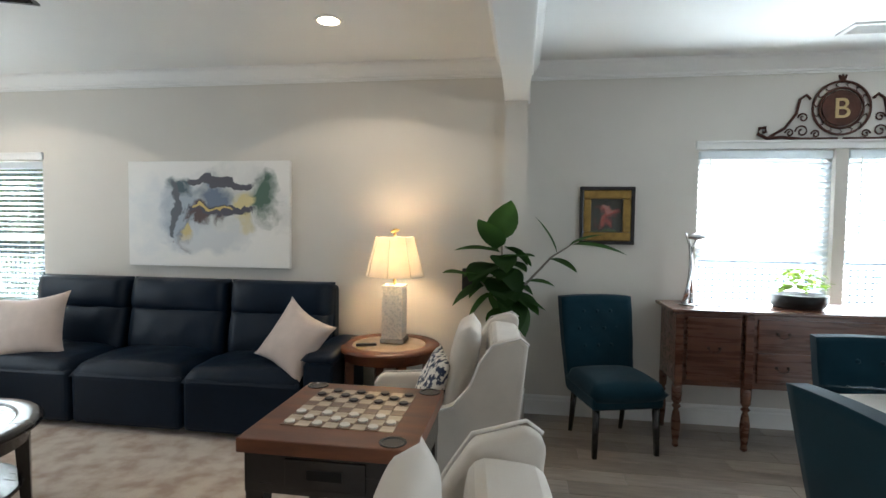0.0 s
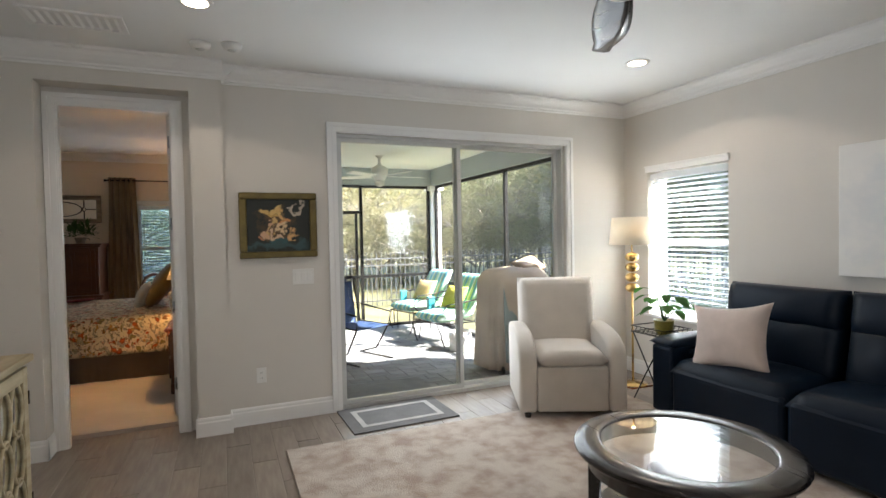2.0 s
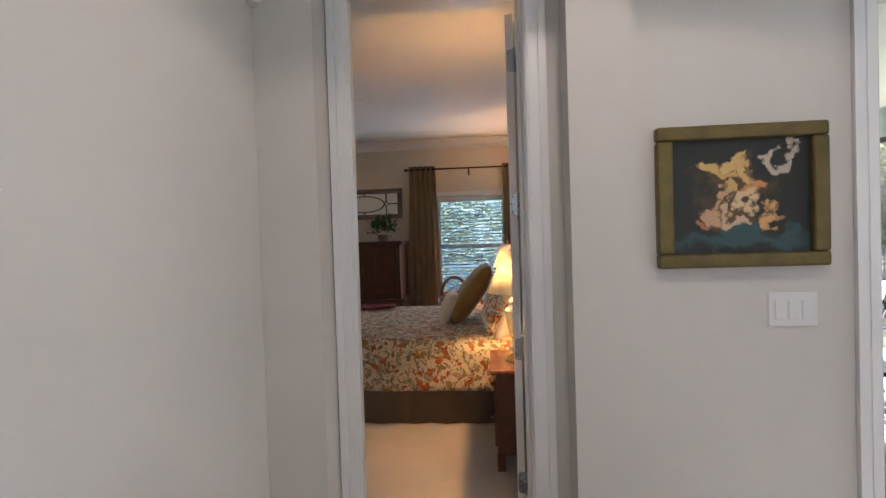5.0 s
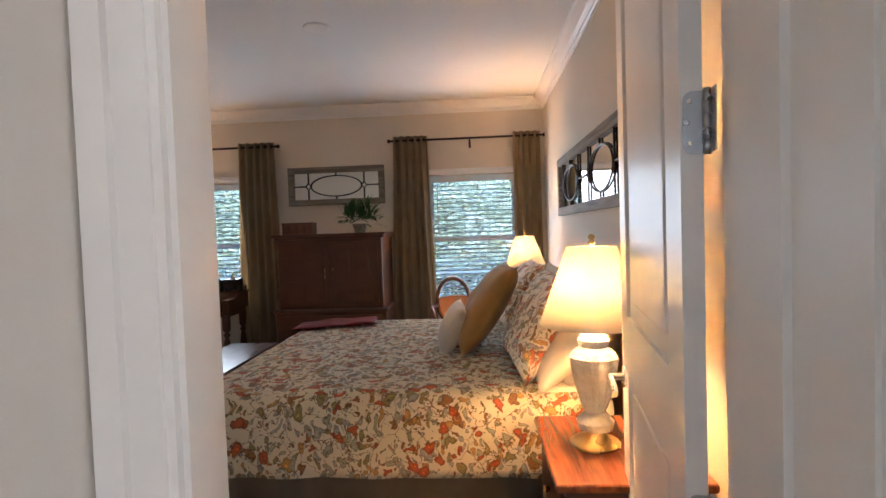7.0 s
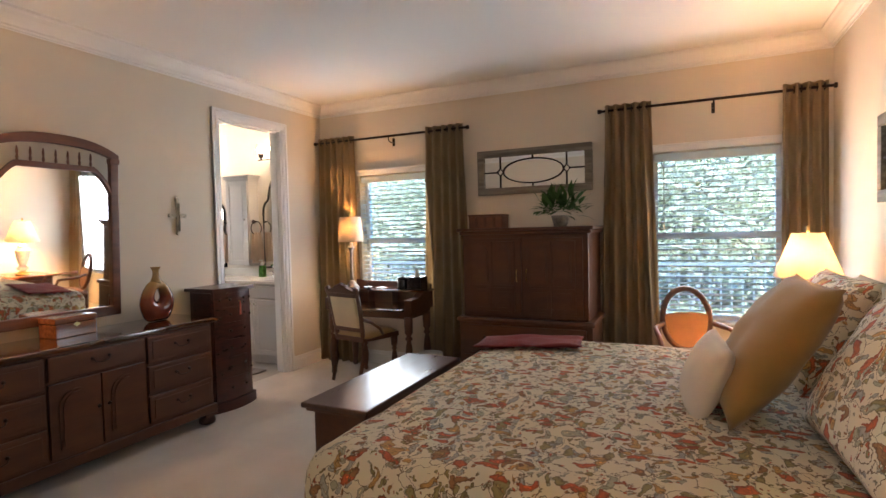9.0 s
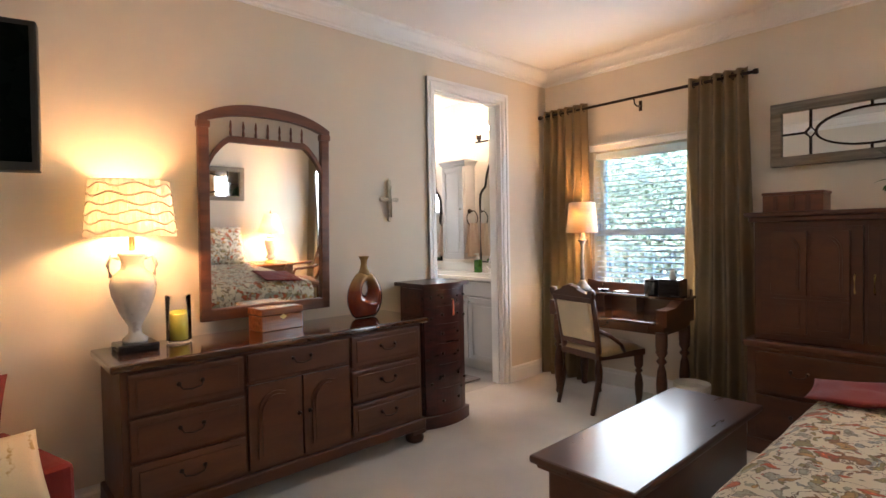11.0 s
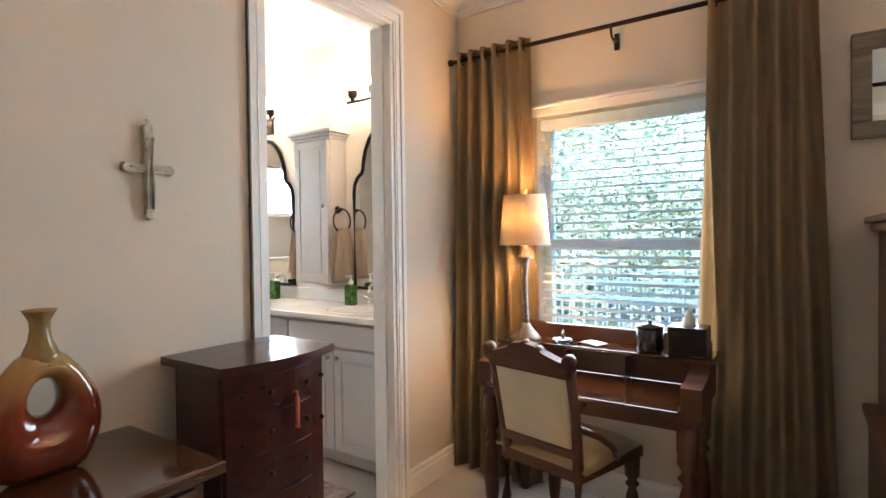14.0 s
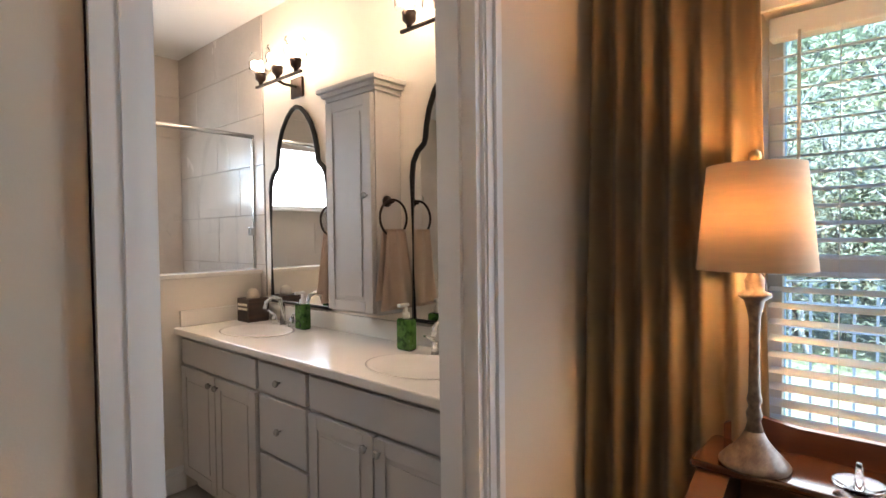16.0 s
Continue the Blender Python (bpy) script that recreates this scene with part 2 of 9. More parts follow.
def tube(bm, pts, r, seg=8, closed=False):
    """A round bar along points; r may be one radius or one a point."""
    pts = [Vector(p) for p in pts]
    n = len(pts)
    rings = []
    up = Vector((0, 0, 1))
    for i, p in enumerate(pts):
        a = pts[(i - 1) % n] if (closed or i > 0) else p
        c = pts[(i + 1) % n] if (closed or i < n - 1) else p
        d = (c - a).normalized()
        s = d.cross(up)
        s = s.normalized() if s.length > 1e-3 else Vector((1, 0, 0))
        u = s.cross(d).normalized()
        rr = r[i] if isinstance(r, (list, tuple)) else r
        rings.append([bm.verts.new(p + s * rr * math.cos(2 * math.pi * k / seg) + u * rr * math.sin(2 * math.pi * k / seg)) for k in range(seg)])
    pairs = list(zip(rings, rings[1:])) + ([(rings[-1], rings[0])] if closed else [])
    for a, b in pairs:
        for k in range(seg):
            bm.faces.new((a[k], a[(k + 1) % seg], b[(k + 1) % seg], b[k])).smooth = True
    if not closed:
        bm.faces.new(list(reversed(rings[0])))
        bm.faces.new(rings[-1])
    return bm


def prism(bm, outline, d0, d1, axis="z", m=None):
    """An outline of (u, v) pulled out from d0 to d1 along an axis."""
    def at(u, v, d):
        return {"z": (u, v, d), "y": (u, d, v), "x": (d, u, v)}[axis]
    a = [bm.verts.new(at(u, v, d0)) for u, v in outline]
    b = [bm.verts.new(at(u, v, d1)) for u, v in outline]
    k = len(outline)
    for i in range(k):
        bm.faces.new((a[i], a[(i + 1) % k], b[(i + 1) % k], b[i]))
    bm.faces.new(list(reversed(a)))
    bm.faces.new(b)
    if m:
        bmesh.ops.transform(bm, matrix=m, verts=a + b)
    bmesh.ops.recalc_face_normals(bm, faces=bm.faces[:])
    return a + b


def cushion(bm, w, d, h, m=None, pinch=0.0, n=12, power=0.34, crease=0.0, seed=0):
    """A stuffed cushion, w by d, h thick; pinch pulls the sides in so that the corners stand out."""
    m = m or Matrix()
    grid = {}
    for s in (1, -1):
        for i in range(n + 1):
            for j in range(n + 1):
                u, v = 2 * i / n - 1, 2 * j / n - 1
                edge = i in (0, n) or j in (0, n)
                if edge and s < 0:
                    grid[s, i, j] = grid[1, i, j]
                    continue
                t = 0 if edge else ((1 - u * u) * (1 - v * v)) ** power
                x = u * w / 2 * (1 - pinch * (1 - v * v))
                y = v * d / 2 * (1 - pinch * (1 - u * u))
                wob = crease * noise.noise((x * 7 + seed, y * 7, s * 3.0 + seed)) * t
                grid[s, i, j] = bm.verts.new(m @ Vector((x, y, s * t * h / 2 + wob)))
    for s in (1, -1):
        for i in range(n):
            for j in range(n):
                q = [grid[s, i, j], grid[s, i + 1, j], grid[s, i + 1, j + 1], grid[s, i, j + 1]]
                bm.faces.new(q if s > 0 else q[::-1]).smooth = True


def finish(name, bm, material):
    me = bpy.data.meshes.new(name)
    bm.to_mesh(me)
    bm.free()
    me.materials.append(material)
    return new(name, me)


def part(name, bm, material, parent, label=""):
    ob = finish(name, bm, material)
    ob.parent = parent
    return tagged(ob, label)


def thing(name, m, label, category, group=""):
    ob = new(name)
    ob.empty_display_size = 0.1
    ob.matrix_basis = m
    return tagged(ob, label, category, group)


def solid(name, bm, material, label="", category="", kind="", m=None, group=""):
    ob = finish(name, bm, material)
    if m:
        ob.matrix_basis = m
    return tagged(ob, label, category, group, kind)


def boxpart(name, dims, material, parent, b=0.004, label="", seg=2, m=None):
    bm = bmesh.new()
    box(bm, *dims, b, seg, m)
    return part(name, bm, material, parent, label)


def latpart(name, profile, material, parent, seg=20, m=None, label=""):
    return part(name, lathe(bmesh.new(), profile, seg, m), material, parent, label)


def tubepart(name, pts, r, material, parent, seg=8, closed=False, label=""):
    return part(name, tube(bmesh.new(), pts, r, seg, closed), material, parent, label)


def arc(cx, cy, r, a0, a1, n=12):
    return [(cx + r * math.cos(radians(a0 + (a1 - a0) * i / n)), cy + r * math.sin(radians(a0 + (a1 - a0) * i / n))) for i in range(n + 1)]


def wall(name, axis, c0, c1, a0, a1, z0, z1, holes, material, label="painted plaster wall"):
    """A wall along an axis from a0 to a1, between the planes c0 and c1, with holes (from, to, bottom, top)."""
    bm = bmesh.new()

    def add(p, q, u, v):
        if q - p > 1e-4 and v - u > 1e-4:
            if axis == "x":
                box(bm, p, q, c0, c1, u, v)
            else:
                box(bm, c0, c1, p, q, u, v)
    at = a0
    for p, q, u, v in sorted(holes):
        add(at, p, z0, z1)
        add(p, q, z0, u)
        add(p, q, v, z1)
        at = q
    add(at, a1, z0, z1)
    return solid(name, bm, material, label, "wall", "structure")


def crown(name, p, q, z, inward, drop=0.12, out=0.10):
    """Crown moulding along the foot of a ceiling from p to q; inward is the way into the room."""
    p, q, i = Vector((*p, z)), Vector((*q, z)), Vector((*inward, 0))
    prof = [(0, 0), (out, 0), (out, -0.018), (out * 0.86, -0.028), (out * 0.72, -0.05), (out * 0.48, -0.075), (out * 0.24, -0.09), (out * 0.22, -0.102), (0.10 * out, -0.108), (0.10 * out, -drop), (0, -drop)]
    bm = bmesh.new()
    a = [bm.verts.new(p + i * u + Vector((0, 0, v))) for u, v in prof]
    b = [bm.verts.new(q + i * u + Vector((0, 0, v))) for u, v in prof]
    for k in range(len(prof)):
        bm.faces.new((a[k], a[(k + 1) % len(prof)], b[(k + 1) % len(prof)], b[k]))
    bm.faces.new(a[::-1])
    bm.faces.new(b)
    bmesh.ops.recalc_face_normals(bm, faces=bm.faces[:])
    return solid(name, bm, M_TRIM, "white painted crown moulding", "moulding", "structure")


def baseboard(name, p, q, inward, h=0.135, t=0.016):
    p, q, i = Vector((*p, 0)), Vector((*q, 0)), Vector((*inward, 0))
    prof = [(0, 0), (t, 0), (t, h * 0.72), (t * 0.7, h * 0.8), (t * 0.7, h * 0.9), (t * 0.35, h), (0, h)]
    bm = bmesh.new()
    a = [bm.verts.new(p + i * u + Vector((0, 0, v))) for u, v in prof]
    b = [bm.verts.new(q + i * u + Vector((0, 0, v))) for u, v in prof]
    for k in range(len(prof)):
        bm.faces.new((a[k], a[(k + 1) % len(prof)], b[(k + 1) % len(prof)], b[k]))
    bm.faces.new(a[::-1])
    bm.faces.new(b)
    bmesh.ops.recalc_face_normals(bm, faces=bm.faces[:])
    return solid(name, bm, M_TRIM, "white painted baseboard", "baseboard", "structure")


def casing(name, axis, face, out, a0, a1, top, w=0.075, bottom=0.0):
    """Door casing round an opening a0..a1 on the plane face; out: +1 or -1, the side it stands proud of. Three stepped boards."""
    bm = bmesh.new()
    for k, (e0, e1, t) in enumerate(((0.0, 1.0, 0.012), (0.12, 0.45, 0.017), (0.62, 1.0, 0.022))):
        def bar(p, q, u, v):
            f0, f1 = face, face + out * t
            if axis == "x":
                box(bm, p, q, min(f0, f1), max(f0, f1), u, v)
            else:
                box(bm, min(f0, f1), max(f0, f1), p, q, u, v)
        bar(a0 - e1 * w, a0 - e0 * w, bottom, top + e0 * w)
        bar(a1 + e0 * w, a1 + e1 * w, bottom, top + e0 * w)
        bar(a0 - e1 * w, a1 + e1 * w, top + e0 * w, top + e1 * w)
    return solid(name, bm, M_TRIM, "white stepped door casing", "trim", "structure")

# ---- the large structure ----
CL, CB = 2.69, 2.76  # ceilings: living rooms, bedroom
XW, YN, YD = -5.07, 4.355, 4.48  # living west wall, sofa wall, dining wall
BW, BE, BS, BN = -10.27, -5.48, -4.07, 0.55  # bedroom walls

# living and dining rooms, open kitchen behind
wall("wall_west_slider", "y", -5.27, XW, 0.56, YN, 0, CL, [(1.40, 3.62, -0.001, 2.262)], M_WALL, "greige painted wall with a sliding door")
wall("wall_west_niche", "y", -5.13, -4.96, -0.78, 0.56, 0, CL, [(-0.556, 0.342, -0.001, 2.472)], M_WALL, "greige painted wall with a door niche")
wall("wall_door_front", "y", -5.172, -5.13, -0.90, 0.56, 0, CL, [(-0.475, 0.212, -0.001, 2.357)], M_WALL, "greige painted wall at the back of the niche")
wall("wall_bedroom_door", "y", BE, -5.173, -0.9, 0.56, 0, CB, [(-0.63, 0.218, -0.001, 2.445)], M_WALL, "painted wall round the bedroom door")
wall("wall_north_living", "x", YN, 4.60, -5.27, 0.27, 0, CL, [(-4.754, -3.874, 0.62, 1.985)], M_WALL, "greige painted wall behind the sofa")
wall("wall_north_dining", "x", YD, 4.62, 0.27, 5.0, 0, CL, [(1.50, 2.42, 0.62, 2.04), (2.50, 3.42, 0.62, 2.04)], M_WALL, "pale greige dining wall with two windows")
wall("wall_pilaster", "x", 4.24, YN, 0.09, 0.255, 0, CL, [], M_WALL, "painted wall pilaster under the beam")
wall("wall_south_living", "x", -0.95, -0.78, -4.96, -1.0, 0, CL, [], M_WALL, "greige painted wall behind the television")
wall("wall_kitchen_side", "y", -1.17, -1.0, -5.0, -0.95, 0, CL, [], M_WALL)
wall("wall_south_kitchen", "x", -5.17, -5.0, -1.17, 5.0, 0, CL, [], M_WALL)
wall("wall_east", "y", 5.0, 5.17, -5.0, 4.62, 0, CL, [], M_WALL)
bm = bmesh.new()
box(bm, -5.26, 5.1, -5.1, 4.6, CL, CL + 0.1)
solid("ceiling_living", bm, M_CEIL, "flat white painted ceiling", "ceiling", "structure")
bm = bmesh.new()
box(bm, 0.09, 0.265, -5.0, 4.24, 2.37, CL)
box(bm, 0.07, 0.285, -5.0, 4.24, 2.55, 2.575)
box(bm, 0.085, 0.27, 4.20, YN - 0.003, 2.37, 2.43)
solid("ceiling_beam", bm, M_CEIL, "white boxed ceiling beam on a pilaster", "beam", "structure")
crown("crown_north_living", (XW, YN), (0.09, YN), CL, (0, -1))
crown("crown_west_living", (XW, 0.56), (XW, YN), CL, (1, 0))
crown("crown_pier_end", (XW, 0.56), (-4.96, 0.56), CL, (0, 1))
crown("crown_pier", (-4.96, -0.78), (-4.96, 0.57), CL, (1, 0))
crown("crown_south_living", (-4.96, -0.78), (-1.0, -0.78), CL, (0, 1))
crown("crown_dining", (0.27, YD), (5.0, YD), CL, (0, -1))
crown("crown_beam_west", (0.09, -5.0), (0.09, YN), CL, (-1, 0), 0.10, 0.07)
crown("crown_beam_east", (0.265, -5.0), (0.265, YD), CL, (1, 0), 0.10, 0.07)
baseboard("baseboard_north_living", (XW, YN), (0.09, YN), (0, -1))
baseboard("baseboard_west_a", (XW, 0.56), (XW, 1.325), (1, 0))
baseboard("baseboard_west_b", (XW, 3.70), (XW, YN), (1, 0))
baseboard("baseboard_pier_end", (XW, 0.56), (-4.944, 0.56), (0, 1))
baseboard("baseboard_pier", (-4.96, 0.326), (-4.96, 0.576), (1, 0))
baseboard("baseboard_pier_niche", (-5.13, 0.342), (-4.944, 0.342), (0, -1))
baseboard("baseboard_niche_south", (-5.13, -0.556), (-4.944, -0.556), (0, 1))
baseboard("baseboard_pier_south", (-4.96, -0.78), (-4.96, -0.54), (1, 0))
baseboard("baseboard_south_living", (-4.96, -0.78), (-1.0, -0.78), (0, 1))
baseboard("baseboard_dining", (0.27, YD), (5.0, YD), (0, -1), 0.15)

# bedroom
wall("wall_bed_west", "y", -10.47, BW, -7.6, BN + 0.2, 0, CB, [(-3.57, -2.66, 0.60, 1.985), (-0.68, 0.24, 0.60, 1.985)], M_WALL_BED, "cream painted wall with two windows")
wall("wall_bed_north", "x", BN, BN + 0.2, BW, BE, 0, CB, [], M_WALL_BED, "cream painted wall behind the bed")
wall("wall_bed_south", "x", -4.20, BS, BW, -5.4, 0, CB, [(-9.645, -8.868, -0.001, 2.415)], M_WALL_BED, "cream painted wall with a bathroom door")
wall("wall_bed_east", "y", BE, -5.36, BS, -0.9, 0, CB, [], M_WALL_BED, "cream painted wall")
bm = bmesh.new()
box(bm, -10.4, -5.173, -4.2, 0.7, CB, CB + 0.1)
solid("ceiling_bedroom", bm, M_CEIL, "flat white painted bedroom ceiling", "ceiling", "structure")
crown("crown_bed_west", (BW, BS), (BW, BN), CB, (1, 0))
crown("crown_bed_north", (BW, BN), (BE, BN), CB, (0, -1))
crown("crown_bed_south", (BW, BS), (BE, BS), CB, (0, 1))
crown("crown_bed_east", (BE, BS), (BE, BN), CB, (-1, 0))
baseboard("baseboard_bed_west", (BW, BS), (BW, BN), (1, 0))
baseboard("baseboard_bed_north", (BW, BN), (BE, BN), (0, -1))
baseboard("baseboard_bed_south_a", (BW, BS), (-9.712, BS), (0, 1))
baseboard("baseboard_bed_south_b", (-8.80, BS), (BE, BS), (0, 1))
bm = bmesh.new()
box(bm, -10.4, -5.40, -4.13, 0.6, -0.1, 0.0)
solid("floor_bedroom", bm, M_CARPET, "cream cut-pile wall-to-wall carpet", "carpet", "structure")
casing("trim_bath_door", "x", BS, 1, -9.645, -8.868, 2.415, 0.066)
casing("trim_bath_door_inside", "x", -4.20, -1, -9.645, -8.868, 2.415)
casing("trim_bedroom_door", "y", -5.13, 1, -0.475, 0.212, 2.357, 0.076)
casing("trim_bedroom_door_inside", "y", BE, -1, -0.63, 0.218, 2.445)
casing("trim_slider", "y", XW, 1, 1.405, 3.625, 2.262, 0.08)


def jamb(name, axis, c0, c1, a0, a1, top):
    bm = bmesh.new()
    t = 0.018
    for p, q, u, v in ((a0, a0 + t, 0, top), (a1 - t, a1, 0, top), (a0 + t, a1 - t, top - t, top)):
        if axis == "x":
            box(bm, p, q, c0 - 0.001, c1 + 0.001, u, v)
        else:
            box(bm, c0 - 0.001, c1 + 0.001, p, q, u, v)
    mid = (c0 + c1) / 2
    for p, q, u, v in ((a0 + t, a0 + t + 0.012, 0, top - t), (a1 - t - 0.012, a1 - t, 0, top - t), (a0 + t, a1 - t, top - t - 0.012, top - t)):
        if axis == "x":
            box(bm, p, q, mid - 0.02, mid + 0.02, u, v)
        else:
            box(bm, mid - 0.02, mid + 0.02, p, q, u, v)
    return solid(name, bm, M_TRIM, "white painted door jamb with a stop", "trim", "structure")


jamb("trim_jamb_bedroom", "y", BE, -5.175, -0.63, 0.218, 2.445)
bm = bmesh.new()
for y0, y1, z0, z1 in ((-0.476, -0.468, 0, 2.349), (0.206, 0.213, 0, 2.349), (-0.476, 0.213, 2.349, 2.358)):
    box(bm, -5.176, -5.128, y0, y1, z0, z1)
solid("trim_door_lining", bm, M_TRIM, "white painted lining of the bedroom doorway", "trim", "structure")
jamb("trim_jamb_bath", "x", -4.20, BS, -9.645, -8.868, 2.415)

# bathroom
M_TILE = mat("taupe_shower_tile", (0.60, 0.54, 0.48), 0.25, vary=0.12, scale=3, fine=60, bump=0.02)
M_WALL_BATH = mat("warm_white_bath_paint", (0.74, 0.68, 0.60), 0.7, vary=0.03, fine=300, bump=0.03)
wall("wall_bath_east", "y", -6.6, -6.45, -7.6, -4.2, 0, 2.73, [], M_WALL_BATH)
wall("wall_bath_south", "x", -7.75, -7.40, BW, -6.45, 0, 2.73, [(-9.85, -8.35, 1.64, 2.12)], M_TILE, "taupe tiled shower wall")
wall("wall_bath_north_face", "x", -4.215, -4.203, BW, -6.6, 0, 2.73, [(-9.73, -8.78, -0.001, 2.50)], M_WALL_BATH)
wall("wall_bath_west_face", "y", BW, BW + 0.004, -6.185, -4.22, 0, 2.73, [], M_WALL_BATH)
wall("wall_knee", "x", -6.37, -6.25, BW + 0.004, -9.30, 0, 1.165, [], M_WALL_BATH, "low painted knee wall of the shower")
bm = bmesh.new()
box(bm, BW + 0.004, -9.285, -6.385, -6.235, 1.165, 1.19, 0.004)
solid("trim_knee_cap", bm, M_COUNTER, "white marble cap on the knee wall", "trim", "structure")
bm = bmesh.new()
box(bm, -10.4, -6.5, -7.6, -4.2, 2.73, 2.8)
solid("ceiling_bath", bm, M_CEIL, "white bathroom ceiling", "ceiling", "structure")
bm = bmesh.new()
box(bm, -10.4, -6.5, -7.6, -4.13, -0.1, -0.004)
solid("floor_bath", bm, mat("bath_floor_tile", (0.40, 0.34, 0.29), 0.4, vary=0.2, scale=2.5), "taupe bathroom tile floor", "floor", "structure")
baseboard("baseboard_knee", (-9.78, -6.25), (-9.30, -6.25), (0, 1))


# windows: frame, sashes, panes, sill and a blind of single slats
def window(name, m, w, h, label, reveal=0.12, pane=M_WINGLASS):
    """A double-hung window in local x (across), y (out of the room), z (up from the sill)."""
    win = thing(name, m, label, "window")
    tagged(win, kind="structure")
    fr = bmesh.new()
    f = 0.035
    for x0, x1, z0, z1 in ((-w / 2, -w / 2 + f, 0, h), (w / 2 - f, w / 2, 0, h), (-w / 2 + f, w / 2 - f, 0, f), (-w / 2 + f, w / 2 - f, h - f, h)):
        box(fr, x0, x1, reveal - 0.02, reveal + 0.05, z0, z1)
    part("window_frame", fr, M_TRIM, win)
    boxpart("meeting_rail", (-w / 2 + f, w / 2 - f, reveal - 0.01, reveal + 0.04, h / 2 - 0.022, h / 2 + 0.022), M_TRIM, win, 0.003)
    for z0, z1 in ((f, h / 2 - 0.022), (h / 2 + 0.022, h - f)):
        g = boxpart("pane", (-w / 2 + f, w / 2 - f, reveal + 0.012, reveal + 0.016, z0, z1), pane, win, 0)
        g.visible_shadow = False
    boxpart("window_sill", (-w / 2 - 0.03, w / 2 + 0.03, -0.03, reveal, -0.022, -0.001), M_TRIM, win, 0.004)
    return win


SLAT = {}


def blind(m, w, h, tilt, label):
    b = thing("window_blind", m, label, "blind", "window blinds")
    boxpart("headrail", (-w / 2, w / 2, -0.005, 0.05, h - 0.06, h - 0.002), M_BLIND, b, 0.006)
    boxpart("bottom_rail", (-w / 2, w / 2, 0.0, 0.045, 0.012, 0.03), M_BLIND, b, 0.004)
    key = round(w, 3)
    if key not in SLAT:
        bm = bmesh.new()
        prof = [(-0.024, 0.0), (-0.012, 0.0024), (0, 0.0032), (0.012, 0.0024), (0.024, 0.0)]
        a = [bm.verts.new((-w / 2, y, z)) for y, z in prof] + [bm.verts.new((-w / 2, y, z - 0.0022)) for y, z in prof[::-1]]
        c = [bm.verts.new((w / 2, y, z)) for y, z in prof] + [bm.verts.new((w / 2, y, z - 0.0022)) for y, z in prof[::-1]]
        k = len(a)
        for i in range(k):
            bm.faces.new((a[i], a[(i + 1) % k], c[(i + 1) % k], c[i]))
        bm.faces.new(a[::-1])
        bm.faces.new(c)
        bmesh.ops.recalc_face_normals(bm, faces=bm.faces[:])
        me = bpy.data.meshes.new("slat")
        bm.to_mesh(me)
        bm.free()
        me.materials.append(M_BLIND)
        SLAT[key] = me
    z = 0.06
    while z < h - 0.07:
        s = new("slat", SLAT[key])
        s.parent = b
        s.matrix_basis = pose(0, 0.022, z, tilt)
        z += 0.0455
    for x in (-w * 0.32, w * 0.32):
        tubepart("ladder_cord", [(x, -0.003, 0.02), (x, -0.003, h - 0.05)], 0.0012, M_BLIND, b, 5)
    tubepart("tilt_wand", [(-w * 0.42, -0.012, h - 0.62), (-w * 0.42, -0.008, h - 0.05)], 0.004, M_PLASTIC, b, 6)
    return b


# local +y points out of the house
window("window_1", pose(-4.314, YN, 0.62), 0.88, 1.365, "white double-hung window beside the sofa")
blind(pose(-4.314, YN + 0.02, 0.64), 0.85, 1.33, -16, "white horizontal slat blind, half open")
for i, x in enumerate((1.96, 2.96)):
    window("window_%d" % (2 + i), pose(x, YD, 0.62), 0.92, 1.42, "white double-hung dining window", 0.07)
    blind(pose(x, YD + 0.01, 0.64), 0.89, 1.39, -42, "white slat blind, nearly closed, glowing with sun")
window("window_4", pose(BW, -3.115, 0.60, 0, 0, 90), 0.91, 1.385, "white double-hung window behind the desk", pane=M_BEDGLASS)
blind(pose(BW - 0.01, -3.115, 0.62, 0, 0, 90), 0.88, 1.35, 11, "white slat blind, slats open")
window("window_5", pose(BW, -0.22, 0.60, 0, 0, 90), 0.92, 1.385, "white double-hung window beside the bed", pane=M_BEDGLASS)
blind(pose(BW - 0.01, -0.22, 0.62, 0, 0, 90), 0.89, 1.35, 11, "white slat blind, slats open")
window("window_6", pose(-9.10, -7.40, 1.64, 0, 0, 180), 1.5, 0.48, "high white bathroom window above the shower", 0.2)


def head_trim(name, axis, face, out, a0, a1, z):
    bm = bmesh.new()
    for d, u, v in ((0.018, 0.0, 0.045), (0.03, 0.045, 0.06)):
        f0, f1 = sorted((face, face + out * d))
        if axis == "x":
            box(bm, a0, a1, f0, f1, z + u, z + v, 0.003)
        else:
            box(bm, f0, f1, a0, a1, z + u, z + v, 0.003)
    return solid(name, bm, M_TRIM, "white window head moulding", "trim", "structure")


head_trim("trim_window_1", "x", YN, -1, -4.77, -3.86, 1.985)
head_trim("trim_window_2", "x", YD, -1, 1.48, 3.44, 2.04)
head_trim("trim_window_4", "y", BW, 1, -3.60, -2.63, 1.985)
head_trim("trim_window_5", "y", BW, 1, -0.71, 0.27, 1.985)

